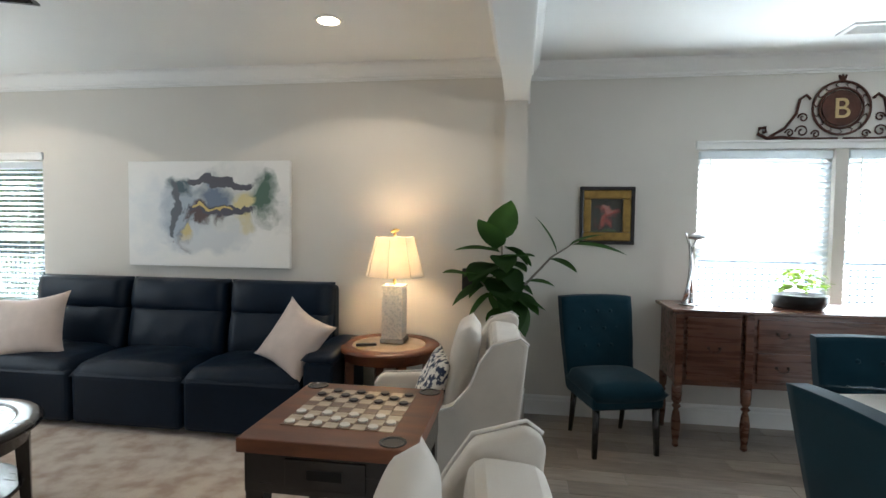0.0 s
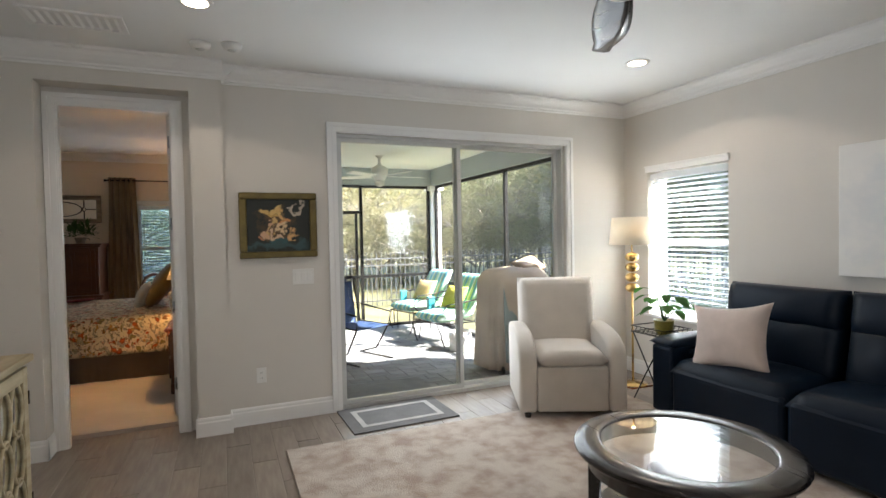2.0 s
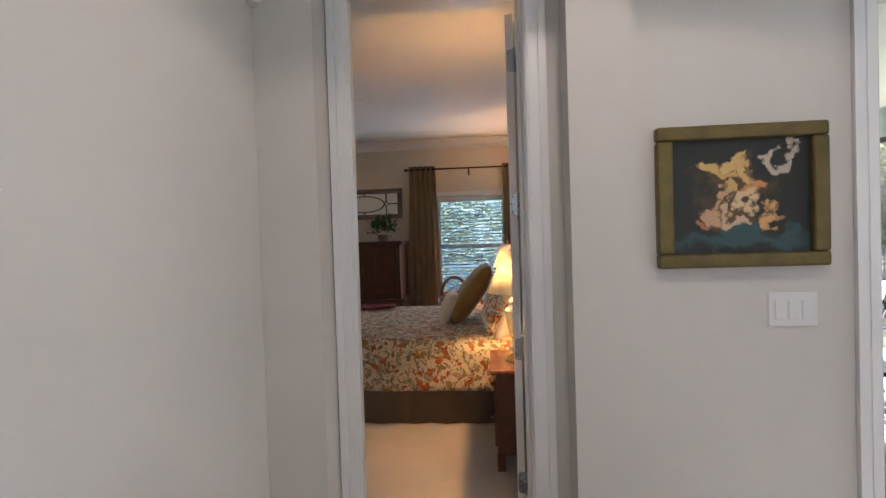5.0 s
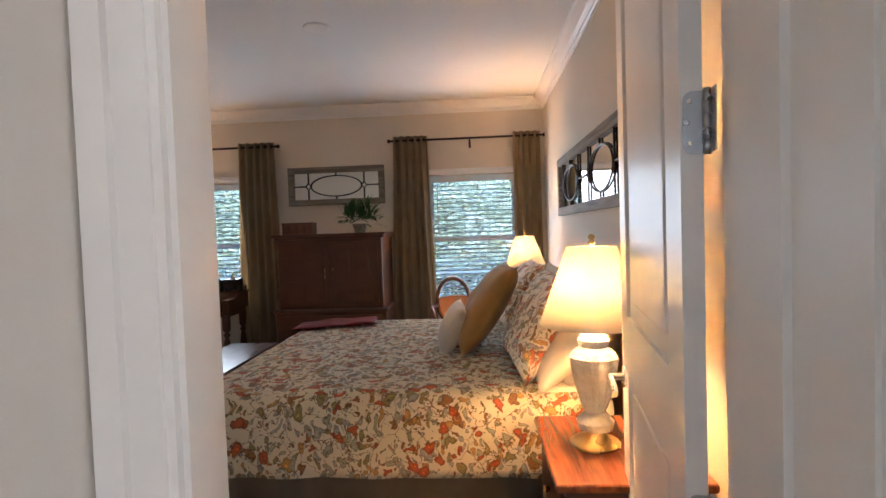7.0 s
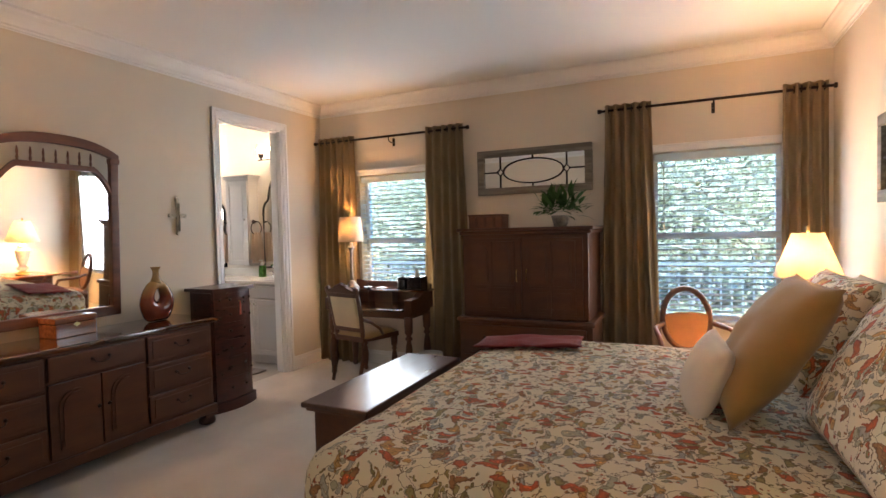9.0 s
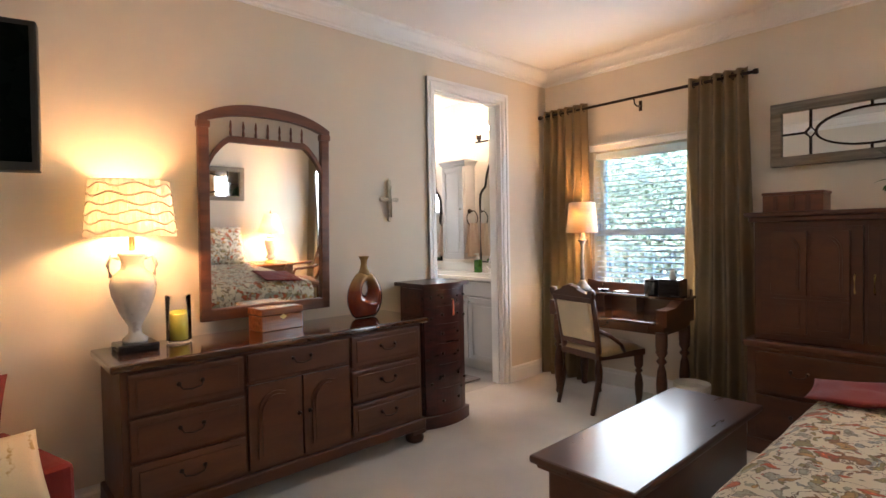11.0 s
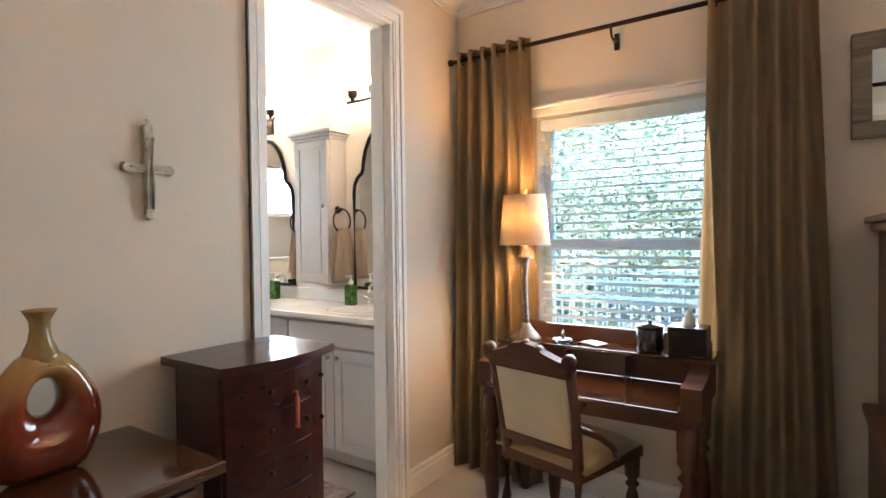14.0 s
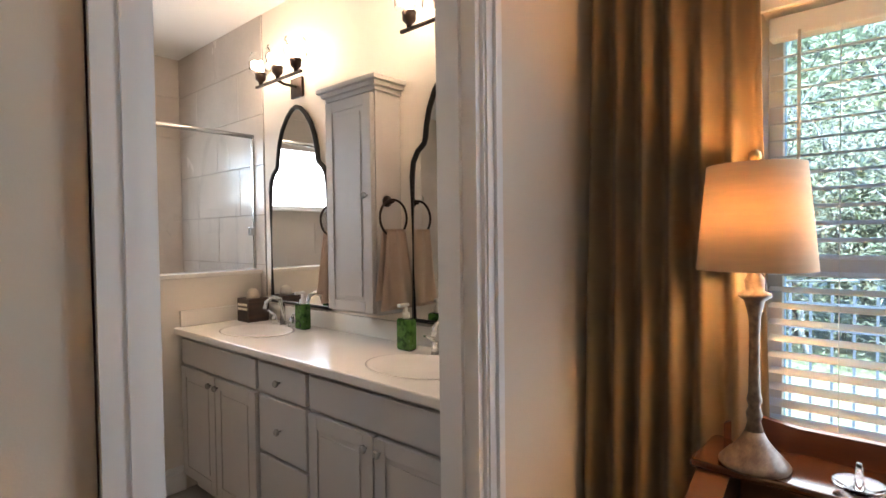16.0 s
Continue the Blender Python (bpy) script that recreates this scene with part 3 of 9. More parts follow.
# sliding glass door
sd = tagged(thing("door_slider", pose(-5.17, 2.51, 0), "two-panel grey aluminium sliding glass door, closed", "sliding door"), kind="structure")
fr = bmesh.new()
for y0, y1, z0, z1 in ((-1.11, -1.09, 0.0, 2.262), (1.09, 1.11, 0.0, 2.262), (-1.09, 1.09, 2.235, 2.262), (-1.09, 1.09, 0.0, 0.03)):
    box(fr, -0.07, 0.07, y0, y1, z0, z1)
part("door_frame", fr, M_ALU, sd)
for y0, y1, x in ((-1.09, 0.02, 0.025), (-0.02, 1.09, -0.03)):
    pf = bmesh.new()
    s = 0.035
    for a, b_, z0, z1 in ((y0, y0 + s, 0.03, 2.235), (y1 - s, y1, 0.03, 2.235), (y0 + s, y1 - s, 0.03, 0.03 + s), (y0 + s, y1 - s, 2.235 - s, 2.235)):
        box(pf, x - 0.018, x + 0.018, a, b_, z0, z1)
    leaf = part("sash", pf, M_ALU, sd)
    g = boxpart("pane", (x - 0.003, x + 0.003, y0 + s, y1 - s, 0.03 + s, 2.235 - s), M_DOORGLASS, leaf, 0)
    g.visible_shadow = False

# ---- lanai and garden ----
LZ = -0.12
bm = bmesh.new()
for x0, x1, y0, y1 in ((-60, 60, -60, 60),):
    n = 12
    vs = {}
    for i in range(n + 1):
        for j in range(n + 1):
            vs[i, j] = bm.verts.new((-900 + 1800 * i / n, -900 + 1800 * j / n, -0.30))
    for i in range(n):
        for j in range(n):
            bm.faces.new((vs[i, j], vs[i + 1, j], vs[i + 1, j + 1], vs[i, j + 1]))
solid("ground", bm, M_GRASS, "dry yellow-green winter lawn", "lawn", "structure")
bm = bmesh.new()
box(bm, -9.62, -5.27, 0.75, 4.15, -0.32, LZ - 0.006)
solid("floor_lanai", bm, mat("paver_joint_sand", (0.30, 0.28, 0.26), 0.95, fine=200), "sand joints between the lanai pavers", "floor", "structure")
bm = bmesh.new()
box(bm, -9.62, -5.27, 0.75, 4.15, 2.56, 2.70)
solid("ceiling_lanai", bm, M_CEIL, "white lanai ceiling", "ceiling", "structure")
bm = bmesh.new()
box(bm, -9.56, -9.36, 0.75, 4.10, 2.28, 2.56)
box(bm, -9.36, -5.27, 3.92, 4.10, 2.28, 2.56)
solid("beam_lanai", bm, M_GREYBLUE, "grey-blue lanai beam", "beam", "structure")
bm = bmesh.new()
for x0, x1, y0, y1, z0, z1 in ((-9.56, -9.36, 3.92, 4.10, LZ, 2.28), (-9.60, -9.32, 3.88, 4.14, LZ, 0.0), (-9.60, -9.32, 3.88, 4.14, 2.2, 2.28)):
    box(bm, x0, x1, y0, y1, z0, z1, 0.01)
solid("column_lanai", bm, M_TRIM, "white square lanai corner column", "column", "structure")
scr = thing("screen_enclosure", pose(0, 0, 0), "dark bronze aluminium screen frames round the lanai", "screen frame")
for dims in ((-9.48, -9.43, 3.87, 3.92, LZ, 2.28), (-9.48, -9.43, 2.66, 2.71, LZ, 2.28), (-9.48, -9.43, 1.72, 1.77, LZ, 2.28), (-9.48, -9.43, 2.71, 3.87, 0.72, 0.77), (-9.48, -9.43, 0.8, 3.87, 2.235, 2.28), (-9.48, -9.43, 0.8, 3.87, LZ, -0.07),
             (-9.48, -9.43, 1.77, 2.66, 1.80, 1.85), (-9.48, -9.43, 1.77, 2.66, 0.72, 0.77), (-9.48, -9.43, 2.58, 2.62, -0.07, 1.80)):
    boxpart("frame_bar", dims, M_BLACK, scr, 0.003)
for dims in ((-9.36, -9.31, 3.98, 4.03, LZ, 2.28), (-6.93, -6.88, 3.98, 4.03, LZ, 2.28), (-5.40, -5.35, 3.98, 4.03, LZ, 2.28), (-9.31, -5.40, 3.98, 4.03, 0.60, 0.65), (-9.31, -5.40, 3.98, 4.03, 2.235, 2.28), (-9.31, -5.40, 3.98, 4.03, LZ, -0.07)):
    boxpart("frame_bar", dims, M_BLACK, scr, 0.003)

# picket fence
fence = thing("garden_fence", pose(0, 0, -0.3), "black metal picket garden fence", "fence")
bm = bmesh.new()
for i in range(330):
    x = -13 + i * 0.12
    box(bm, x - 0.008, x + 0.008, 10.49, 10.51, 0.05, 1.25)
for i in range(321):
    y = -28 + i * 0.12
    box(bm, -13.01, -12.99, y - 0.008, y + 0.008, 0.05, 1.32)
tagged(part("pickets", bm, M_FENCE, fence), kind="stuff")
for z in (0.15, 1.0, 1.16):
    boxpart("rail", (-13, 26.6, 10.485, 10.515, z, z + 0.03), M_FENCE, fence, 0)
    boxpart("rail", (-13.015, -12.985, -28, 10.5, z, z + 0.03), M_FENCE, fence, 0)

# trees: tapered trunks with limbs and crowns of many leaves
def leaf_mat(name, c1, c2):
    m = mat(name, c1, 0.6, vary=0.3, scale=1.2, fine=8, bump=0, second=c2, mix=(0.4, 0.6))
    n, l = m.node_tree.nodes, m.node_tree.links
    tr, mx = n.new("ShaderNodeBsdfTranslucent"), n.new("ShaderNodeMixShader")
    l.new(n["Mix (Legacy)"].outputs[0] if "Mix (Legacy)" in n else n["Mix"].outputs[0], tr.inputs[0])
    mx.inputs[0].default_value = 0.72
    l.new(n["Principled BSDF"].outputs[0], mx.inputs[1])
    l.new(tr.outputs[0], mx.inputs[2])
    l.new(mx.outputs[0], n["Material Output"].inputs[0])
    return m


LEAVES = [leaf_mat("leaf_dark_green", (0.42, 0.42, 0.26), (0.28, 0.30, 0.17)), leaf_mat("leaf_olive", (0.54, 0.50, 0.33), (0.37, 0.35, 0.22)), leaf_mat("leaf_yellowing", (0.60, 0.50, 0.24), (0.40, 0.36, 0.16))]


def tree_meshes(rng, height, spread, count, leaf, bare):
    tr = bmesh.new()
    pts, rad = [], []
    x = y = 0
    for i in range(9):
        pts.append((x, y, height * 0.92 * i / 8))
        rad.append(0.02 * height * (1 - 0.1 * i) * 0.55 + 0.01)
        x += rng.uniform(-0.12, 0.12)
        y += rng.uniform(-0.12, 0.12)
    tube(tr, pts, rad, 7)
    tips = []
    for i in range(16):
        z = height * rng.uniform(0.18, 0.9)
        a = rng.uniform(0, 6.283)
        ln = spread * rng.uniform(0.5, 1.0) * (1.1 - 0.5 * z / height)
        base = Vector(pts[min(8, int(z / height / 0.92 * 8))])
        base.z = z
        tip = base + Vector((math.cos(a) * ln, math.sin(a) * ln, ln * rng.uniform(0.1, 0.7)))
        mid = (base + tip) / 2 + Vector((0, 0, ln * 0.1))
        tube(tr, [base, mid, tip], [0.05, 0.03, 0.012], 5)
        tips += [tip, mid, tip + Vector((rng.uniform(-.5, .5), rng.uniform(-.5, .5), rng.uniform(-.3, .6)))]
    for i in range(90):
        a = rng.choice(tips)
        b_ = a + Vector((rng.gauss(0, 0.7), rng.gauss(0, 0.7), rng.uniform(0.1, 0.9)))
        tube(tr, [a, (a + b_) / 2 + Vector((rng.uniform(-.1, .1), rng.uniform(-.1, .1), 0)), b_], [0.016, 0.011, 0.005], 3)
    verts, faces = [], []
    for c in range(count):
        t = rng.choice(tips)
        p = t + Vector((rng.gauss(0, 0.55), rng.gauss(0, 0.55), rng.gauss(0, 0.5)))
        s = leaf * rng.uniform(0.6, 1.4)
        d = Vector((rng.uniform(-1, 1), rng.uniform(-1, 1), rng.uniform(-0.6, 0.6))).normalized()
        e = d.cross(Vector((rng.uniform(-1, 1), rng.uniform(-1, 1), rng.uniform(-1, 1)))).normalized()
        k = len(verts)
        verts += [p - d * s, p + e * s * 0.6, p + d * s]
        faces.append((k, k + 1, k + 2))
    cr = bpy.data.meshes.new("crown")
    cr.from_pydata([tuple(v) for v in verts], [], faces)
    tm = bpy.data.meshes.new("trunk")
    tr.to_mesh(tm)
    tr.free()
    tm.materials.append(M_BARK)
    return tm, cr


rng = random.Random(5)
VARIANTS = []
for k in range(6):
    tm, cr = tree_meshes(rng, (13, 10, 7.5, 5, 9, 12)[k], (2.0, 2.4, 2.2, 1.9, 1.7, 1.4)[k], (15000, 15000, 14000, 12000, 3500, 9000)[k], 0.062, k == 4)
    cr.materials.append(LEAVES[(0, 1, 2, 0, 1, 0)[k]])
    VARIANTS.append((tm, cr))
TREE_LABEL = ["tall green woodland tree behind the fence", "olive-leaved woodland tree behind the fence", "yellowing leafy tree at the wood's edge", "dense green understorey tree", "half-bare grey woodland tree", "slender tall pine-like tree"]


def tree(k, x, y, rot, s):
    t = thing("tree", pose(x, y, -0.3, 0, 0, rot), TREE_LABEL[k], "tree", "woodland trees")
    t.scale = (s, s, s)
    for nm, me in zip(("trunk", "crown"), VARIANTS[k]):
        o = new(nm, me)
        o.parent = t


for i in range(62):
    row = i % 3
    tree((rng.choice((3, 3, 2)), rng.choice((1, 2, 4)), rng.choice((0, 1, 5)))[row], -17.6 - row * 3.2 - rng.uniform(0, 1.8), -16 + i * 0.50 + rng.uniform(-0.6, 0.6), rng.uniform(0, 360), rng.uniform(0.85, 1.2))
for i in range(54):
    row = i % 3
    tree((rng.choice((3, 3, 2)), rng.choice((1, 2, 4)), rng.choice((0, 1, 5)))[row], -22 + i * 0.44 + rng.uniform(-0.6, 0.6), 12.6 + row * 3.2 + rng.uniform(0, 1.8), rng.uniform(0, 360), rng.uniform(0.85, 1.2))
# leafy shrubs that close the view under the crowns
tm, cr = tree_meshes(rng, 2.9, 1.5, 14000, 0.036, False)
cr.materials.append(LEAVES[1])
VARIANTS.append((tm, cr))
TREE_LABEL.append("leafy olive shrub under the woodland trees")
for i in range(34):
    tree(6, -16.6 - (i % 2) * 1.3 - rng.uniform(0, 0.5), -15 + i * 0.9 + rng.uniform(-0.3, 0.3), rng.uniform(0, 360), rng.uniform(0.8, 1.25))
for i in range(24):
    tree(6, -18 + i * 0.95 + rng.uniform(-0.3, 0.3), 12.2 + (i % 2) * 1.3 + rng.uniform(0, 0.5), rng.uniform(0, 360), rng.uniform(0.8, 1.25))
# neighbouring house seen through the dining windows
nb = thing("neighbour_house", pose(9.5, 11.5, -0.3), "pale sunlit neighbouring house wall", "house")
boxpart("house_wall", (-7, 7, 0, 5, 0, 3.2), mat("pale_siding", (0.72, 0.70, 0.66), 0.8, vary=0.06), nb, 0.02)
bm = bmesh.new()
prism(bm, [(-7.4, 3.2), (7.4, 3.2), (4.5, 5.4), (-4.5, 5.4)], -0.4, 5.4, "y")
part("roof", bm, mat("grey_shingle", (0.16, 0.15, 0.145), 0.9, vary=0.3, scale=8), nb)
bw = boxpart("house_window", (-1.2, -0.2, -0.02, 0.02, 0.9, 2.2), M_TVBLACK, nb, 0)
boxpart("window_frame", (-1.26, -0.14, -0.03, -0.005, 0.84, 0.9), M_TRIM, bw, 0)
boxpart("ac_unit", (-2.6, -1.8, -0.9, -0.1, 0, 0.95), M_ALU, nb, 0.03)

# ---- bedroom ----
def floral(name, base, scale=9.0):
    """Printed cotton: rust, ochre and grey-green leaves and flowers on cream, with brown stems."""
    m = bpy.data.materials.new(name)
    m.use_nodes = True
    n, l = m.node_tree.nodes, m.node_tree.links
    p = n["Principled BSDF"]
    p.inputs["Roughness"].default_value = 0.85
    p.inputs["Sheen Weight"].default_value = 0.15
    tc = n.new("ShaderNodeTexCoord")
    warp = n.new("ShaderNodeTexNoise")
    warp.inputs["Scale"].default_value, warp.inputs["Detail"].default_value = scale * 1.0, 4
    l.new(tc.outputs["Object"], warp.inputs["Vector"])
    add = n.new("ShaderNodeMixRGB")
    add.blend_type = "ADD"
    add.inputs[0].default_value = 0.13
    l.new(tc.outputs["Object"], add.inputs[1])
    l.new(warp.outputs["Color"], add.inputs[2])

    def layer(prev, sc, lo, hi, ramp, seed, stretch, bare):
        mp = n.new("ShaderNodeMapping")
        mp.inputs["Location"].default_value = (seed, seed * 0.7, seed * 1.3)
        mp.inputs["Rotation"].default_value = (seed * 0.2, seed * 0.1, seed)
        mp.inputs["Scale"].default_value = stretch
        l.new(add.outputs[0], mp.inputs[0])
        v = n.new("ShaderNodeTexVoronoi")
        v.inputs["Scale"].default_value = sc
        l.new(mp.outputs[0], v.inputs["Vector"])
        th = n.new("ShaderNodeMapRange")
        th.inputs["From Min"].default_value, th.inputs["From Max"].default_value = hi, lo
        l.new(v.outputs["Distance"], th.inputs["Value"])
        sep = n.new("ShaderNodeSeparateColor")
        l.new(v.outputs["Color"], sep.inputs[0])
        cr = n.new("ShaderNodeValToRGB")
        cr.color_ramp.interpolation = "CONSTANT"
        while len(cr.color_ramp.elements) < len(ramp):
            cr.color_ramp.elements.new(0.5)
        for e, (pos, c) in zip(cr.color_ramp.elements, ramp):
            e.position, e.color = pos, (*c, 1)
        l.new(sep.outputs[0], cr.inputs[0])
        # a paler vein down the middle and a darker hem to every leaf
        vein = n.new("ShaderNodeValToRGB")
        vein.color_ramp.elements[0].position, vein.color_ramp.elements[0].color = lo * 0.18, (2.0, 1.8, 1.5, 1)
        vein.color_ramp.elements[1].position, vein.color_ramp.elements[1].color = lo * 0.95, (0.58, 0.52, 0.46, 1)
        for pos, c in ((lo * 0.30, (0.8, 0.75, 0.7, 1)), (lo * 0.5, (1.25, 1.2, 1.15, 1)), (lo * 0.8, (0.95, 0.95, 0.95, 1))):
            vein.color_ramp.elements.new(pos).color = c
        l.new(v.outputs["Distance"], vein.inputs[0])
        tint = n.new("ShaderNodeMixRGB")
        tint.blend_type = "MULTIPLY"
        tint.inputs[0].default_value = 1.0
        l.new(cr.outputs[0], tint.inputs[1])
        l.new(vein.outputs[0], tint.inputs[2])
        keep = n.new("ShaderNodeMath")
        keep.operation = "GREATER_THAN"
        keep.inputs[1].default_value = bare
        l.new(sep.outputs[1], keep.inputs[0])
        on = n.new("ShaderNodeMath")
        on.operation = "MULTIPLY"
        l.new(th.outputs[0], on.inputs[0])
        l.new(keep.outputs[0], on.inputs[1])
        mx = n.new("ShaderNodeMixRGB")
        l.new(on.outputs[0], mx.inputs[0])
        l.new(prev, mx.inputs[1])
        l.new(tint.outputs[0], mx.inputs[2])
        return mx.outputs[0]
    rgb = n.new("ShaderNodeRGB")
    rgb.outputs[0].default_value = (*base, 1)
    sage, olive, rust, ochre, brown, slate = (0.46, 0.45, 0.32), (0.36, 0.30, 0.13), (0.60, 0.15, 0.06), (0.60, 0.36, 0.13), (0.38, 0.19, 0.08), (0.44, 0.44, 0.38)
    out = layer(rgb.outputs[0], scale * 1.9, 0.36, 0.40, [(0, sage), (0.3, olive), (0.5, brown), (0.65, ochre), (0.82, slate)], 9.3, (1, 1.5, 1), 0.35)
    out = layer(out, scale * 1.05, 0.40, 0.43, [(0, sage), (0.25, olive), (0.5, ochre), (0.65, slate), (0.85, brown)], 1.7, (0.8, 2.1, 1.2), 0.24)
    out = layer(out, scale * 0.95, 0.34, 0.37, [(0, rust), (0.45, ochre), (0.55, rust), (0.88, brown)], 5.1, (1.9, 0.9, 1), 0.42)
    out = layer(out, scale * 3.4, 0.20, 0.25, [(0, rust), (0.4, brown), (0.7, olive)], 3.3, (1, 1, 1), 0.6)
    wv = n.new("ShaderNodeTexVoronoi")
    wv.feature = "DISTANCE_TO_EDGE"
    wv.inputs["Scale"].default_value = scale * 0.8
    l.new(add.outputs[0], wv.inputs["Vector"])
    th = n.new("ShaderNodeMapRange")
    th.inputs["From Min"].default_value, th.inputs["From Max"].default_value = 0.016, 0.006
    l.new(wv.outputs["Distance"], th.inputs["Value"])
    mx = n.new("ShaderNodeMixRGB")
    mx.inputs[2].default_value = (0.20, 0.12, 0.05, 1)
    l.new(th.outputs[0], mx.inputs[0])
    l.new(out, mx.inputs[1])
    l.new(mx.outputs[0], p.inputs["Base Color"])
    w = n.new("ShaderNodeTexNoise")
    w.inputs["Scale"].default_value = 400
    l.new(tc.outputs["Object"], w.inputs["Vector"])
    b = n.new("ShaderNodeBump")
    b.inputs["Strength"].default_value, b.inputs["Distance"].default_value = 0.12, 0.01
    l.new(w.outputs["Fac"], b.inputs["Height"])
    l.new(b.outputs[0], p.inputs["Normal"])
    return m


M_FLORAL = floral("floral_print_cotton", (0.90, 0.81, 0.62), 12.0)
M_SKIRT = mat("taupe_bed_skirt", (0.34, 0.28, 0.21), 0.9, vary=0.1, fine=300)


def drape(bm, w, d, r, hem, top, n=60, k=50, rough=0.012, head_open=True, seed=3.0, hem_wave=0.03):
    """A cover over a mattress w by d: flat on top, rolled over the sides with radius r, hanging to hem below the top."""
    over = hem - r + r * math.pi / 2
    hw, hd = w / 2 - r, d / 2 - r
    vs = {}
    for i in range(n + 1):
        for j in range(k + 1):
            u = -hw - over + (2 * hw + 2 * over) * i / n
            v = -hd - over + (2 * hd + over + (0 if head_open else over)) * j / k
            ou = max(0, abs(u) - hw) * (1 if u > 0 else -1)
            ov = max(0, abs(v) - hd) * (1 if v > 0 else -1)
            o = math.hypot(ou, ov)
            x, y, z = max(-hw, min(hw, u)), max(-hd, min(hd, v)), top
            if o > 0:
                dx, dy = ou / o, ov / o
                o = min(o, over)
                a = min(o / r, math.pi / 2)
                out, down = r * math.sin(a), r * (1 - math.cos(a)) + max(0, o - r * math.pi / 2)
                wave = hem_wave * (down / hem) ** 1.5 * (noise.noise((x * 4 + dx * 2 + seed, y * 4 + dy * 2, seed)) + 0.4 * math.sin((x + y) * 16))
                x += dx * (out + wave)
                y += dy * (out + wave)
                z -= down
            z += rough * (noise.noise((x * 2.2, y * 2.2, seed)) + 0.5 * noise.noise((x * 6, y * 6, seed)))
            vs[i, j] = bm.verts.new((x, y, z))
    for i in range(n):
        for j in range(k):
            bm.faces.new((vs[i, j], vs[i + 1, j], vs[i + 1, j + 1], vs[i, j + 1])).smooth = True


bed = thing("bed", pose(-8.05, -0.62, 0), "king bed made up with a red and olive floral comforter", "bed")
boxpart("mattress", (-1.0, 1.0, -0.98, 1.05, 0.30, 0.60), M_IVORY, bed, 0.06, "ivory mattress", 3)
boxpart("box_spring", (-0.99, 0.99, -0.97, 1.05, 0.12, 0.30), M_SKIRT, bed, 0.02)
for x0, y0, x1, y1 in ((1.03, -1.0, 1.03, 0.95), (-1.03, -1.0, -1.03, 0.95), (-1.03, -1.0, 1.03, -1.0)):
    bm = bmesh.new()
    a, b_ = Vector((x0, y0, 0)), Vector((x1, y1, 0))
    nrm = (b_ - a).normalized().cross(Vector((0, 0, 1)))
    m_ = 90
    lo, hi = [], []
    for i in range(m_ + 1):
        p = a + (b_ - a) * i / m_
        wv_ = 0.010 * math.sin(i * 0.55) + 0.006 * math.sin(i * 1.7)
        lo.append(bm.verts.new(p + nrm * wv_ + Vector((0, 0, 0.01))))
        hi.append(bm.verts.new(p + nrm * wv_ * 0.3 + Vector((0, 0, 0.32))))
    for i in range(m_):
        bm.faces.new((lo[i], lo[i + 1], hi[i + 1], hi[i])).smooth = True
    bmesh.ops.solidify(bm, geom=bm.faces[:], thickness=0.006)
    part("bed_skirt", bm, M_SKIRT, bed, "taupe gathered bed skirt")
bm = bmesh.new()
drape(bm, 2.20, 2.10, 0.13, 0.37, 0.645)
bmesh.ops.solidify(bm, geom=bm.faces[:], thickness=0.025)
cf = part("comforter", bm, M_FLORAL, bed, "floral print comforter with rust, olive and sage leaves on cream")
boxpart("folded_sheet", (-1.02, 1.02, 0.70, 1.06, 0.60, 0.655), M_IVORY, bed, 0.025, "ivory sheet at the head", 3)
hb = bmesh.new()
prism(hb, [(-1.0, 0.3)] + [(-1.0 + 2.0 * i / 24, 0.86 + 0.16 * math.sin(math.pi * i / 24)) for i in range(25)] + [(1.0, 0.3)], 1.09, 1.13, "y")
part("headboard", hb, M_CHERRY, bed, "cherry wood headboard")
for x in (-1.0, 1.0):
    latpart("bed_post", [(0.035, 0), (0.035, 0.4), (0.042, 0.42), (0.03, 0.5), (0.036, 0.75), (0.04, 0.86), (0.02, 0.89), (0.034, 0.93), (0.04, 0.965), (0.03, 1.0), (0.008, 1.02)], M_CHERRY, bed, 16, pose(x, 1.11, 0))


def pillow(name, m, w, d, h, material, label, pinch=0.06, crease=0.015, seed=0):
    bm = bmesh.new()
    cushion(bm, w, d, h, None, pinch, 16, 0.42, crease, seed)
    return solid(name, bm, material, label, "pillow", m=m)


def lean(x, y, z, tilt, yaw=0, roll=0):
    """A pillow that stands on its lower edge and leans back towards +y by tilt from upright."""
    return pose(x, y, z, 0, 0, yaw) @ pose(0, 0, 0, 90 - tilt, 0, 0) @ pose(0, 0, 0, 0, 0, roll)


for x, s in ((-8.60, 1), (-7.50, 2)):
    pillow("bed_pillow", lean(x, 0.31, 0.87, 24), 0.90, 0.50, 0.20, M_IVORY, "ivory bed pillow leaning on the headboard", 0.04, 0.02, s)
    pillow("pillow_sham", lean(x, 0.13, 0.89, 30, 2 * s), 0.84, 0.56, 0.21, M_FLORAL, "floral sham standing at the head of the bed", 0.05, 0.02, s + 5)
pillow("ruffled_pillow", lean(-7.22, 0.24, 0.80, 42, -6), 0.50, 0.44, 0.17, M_IVORY, "ivory ruffled pillow beside the sham", 0.08, 0.03, 11)
pillow("cushion_ochre", lean(-8.02, -0.14, 0.90, 34, 3), 0.66, 0.62, 0.22, M_OCHRE, "large ochre gold cushion on the bed", 0.05, 0.02, 21)
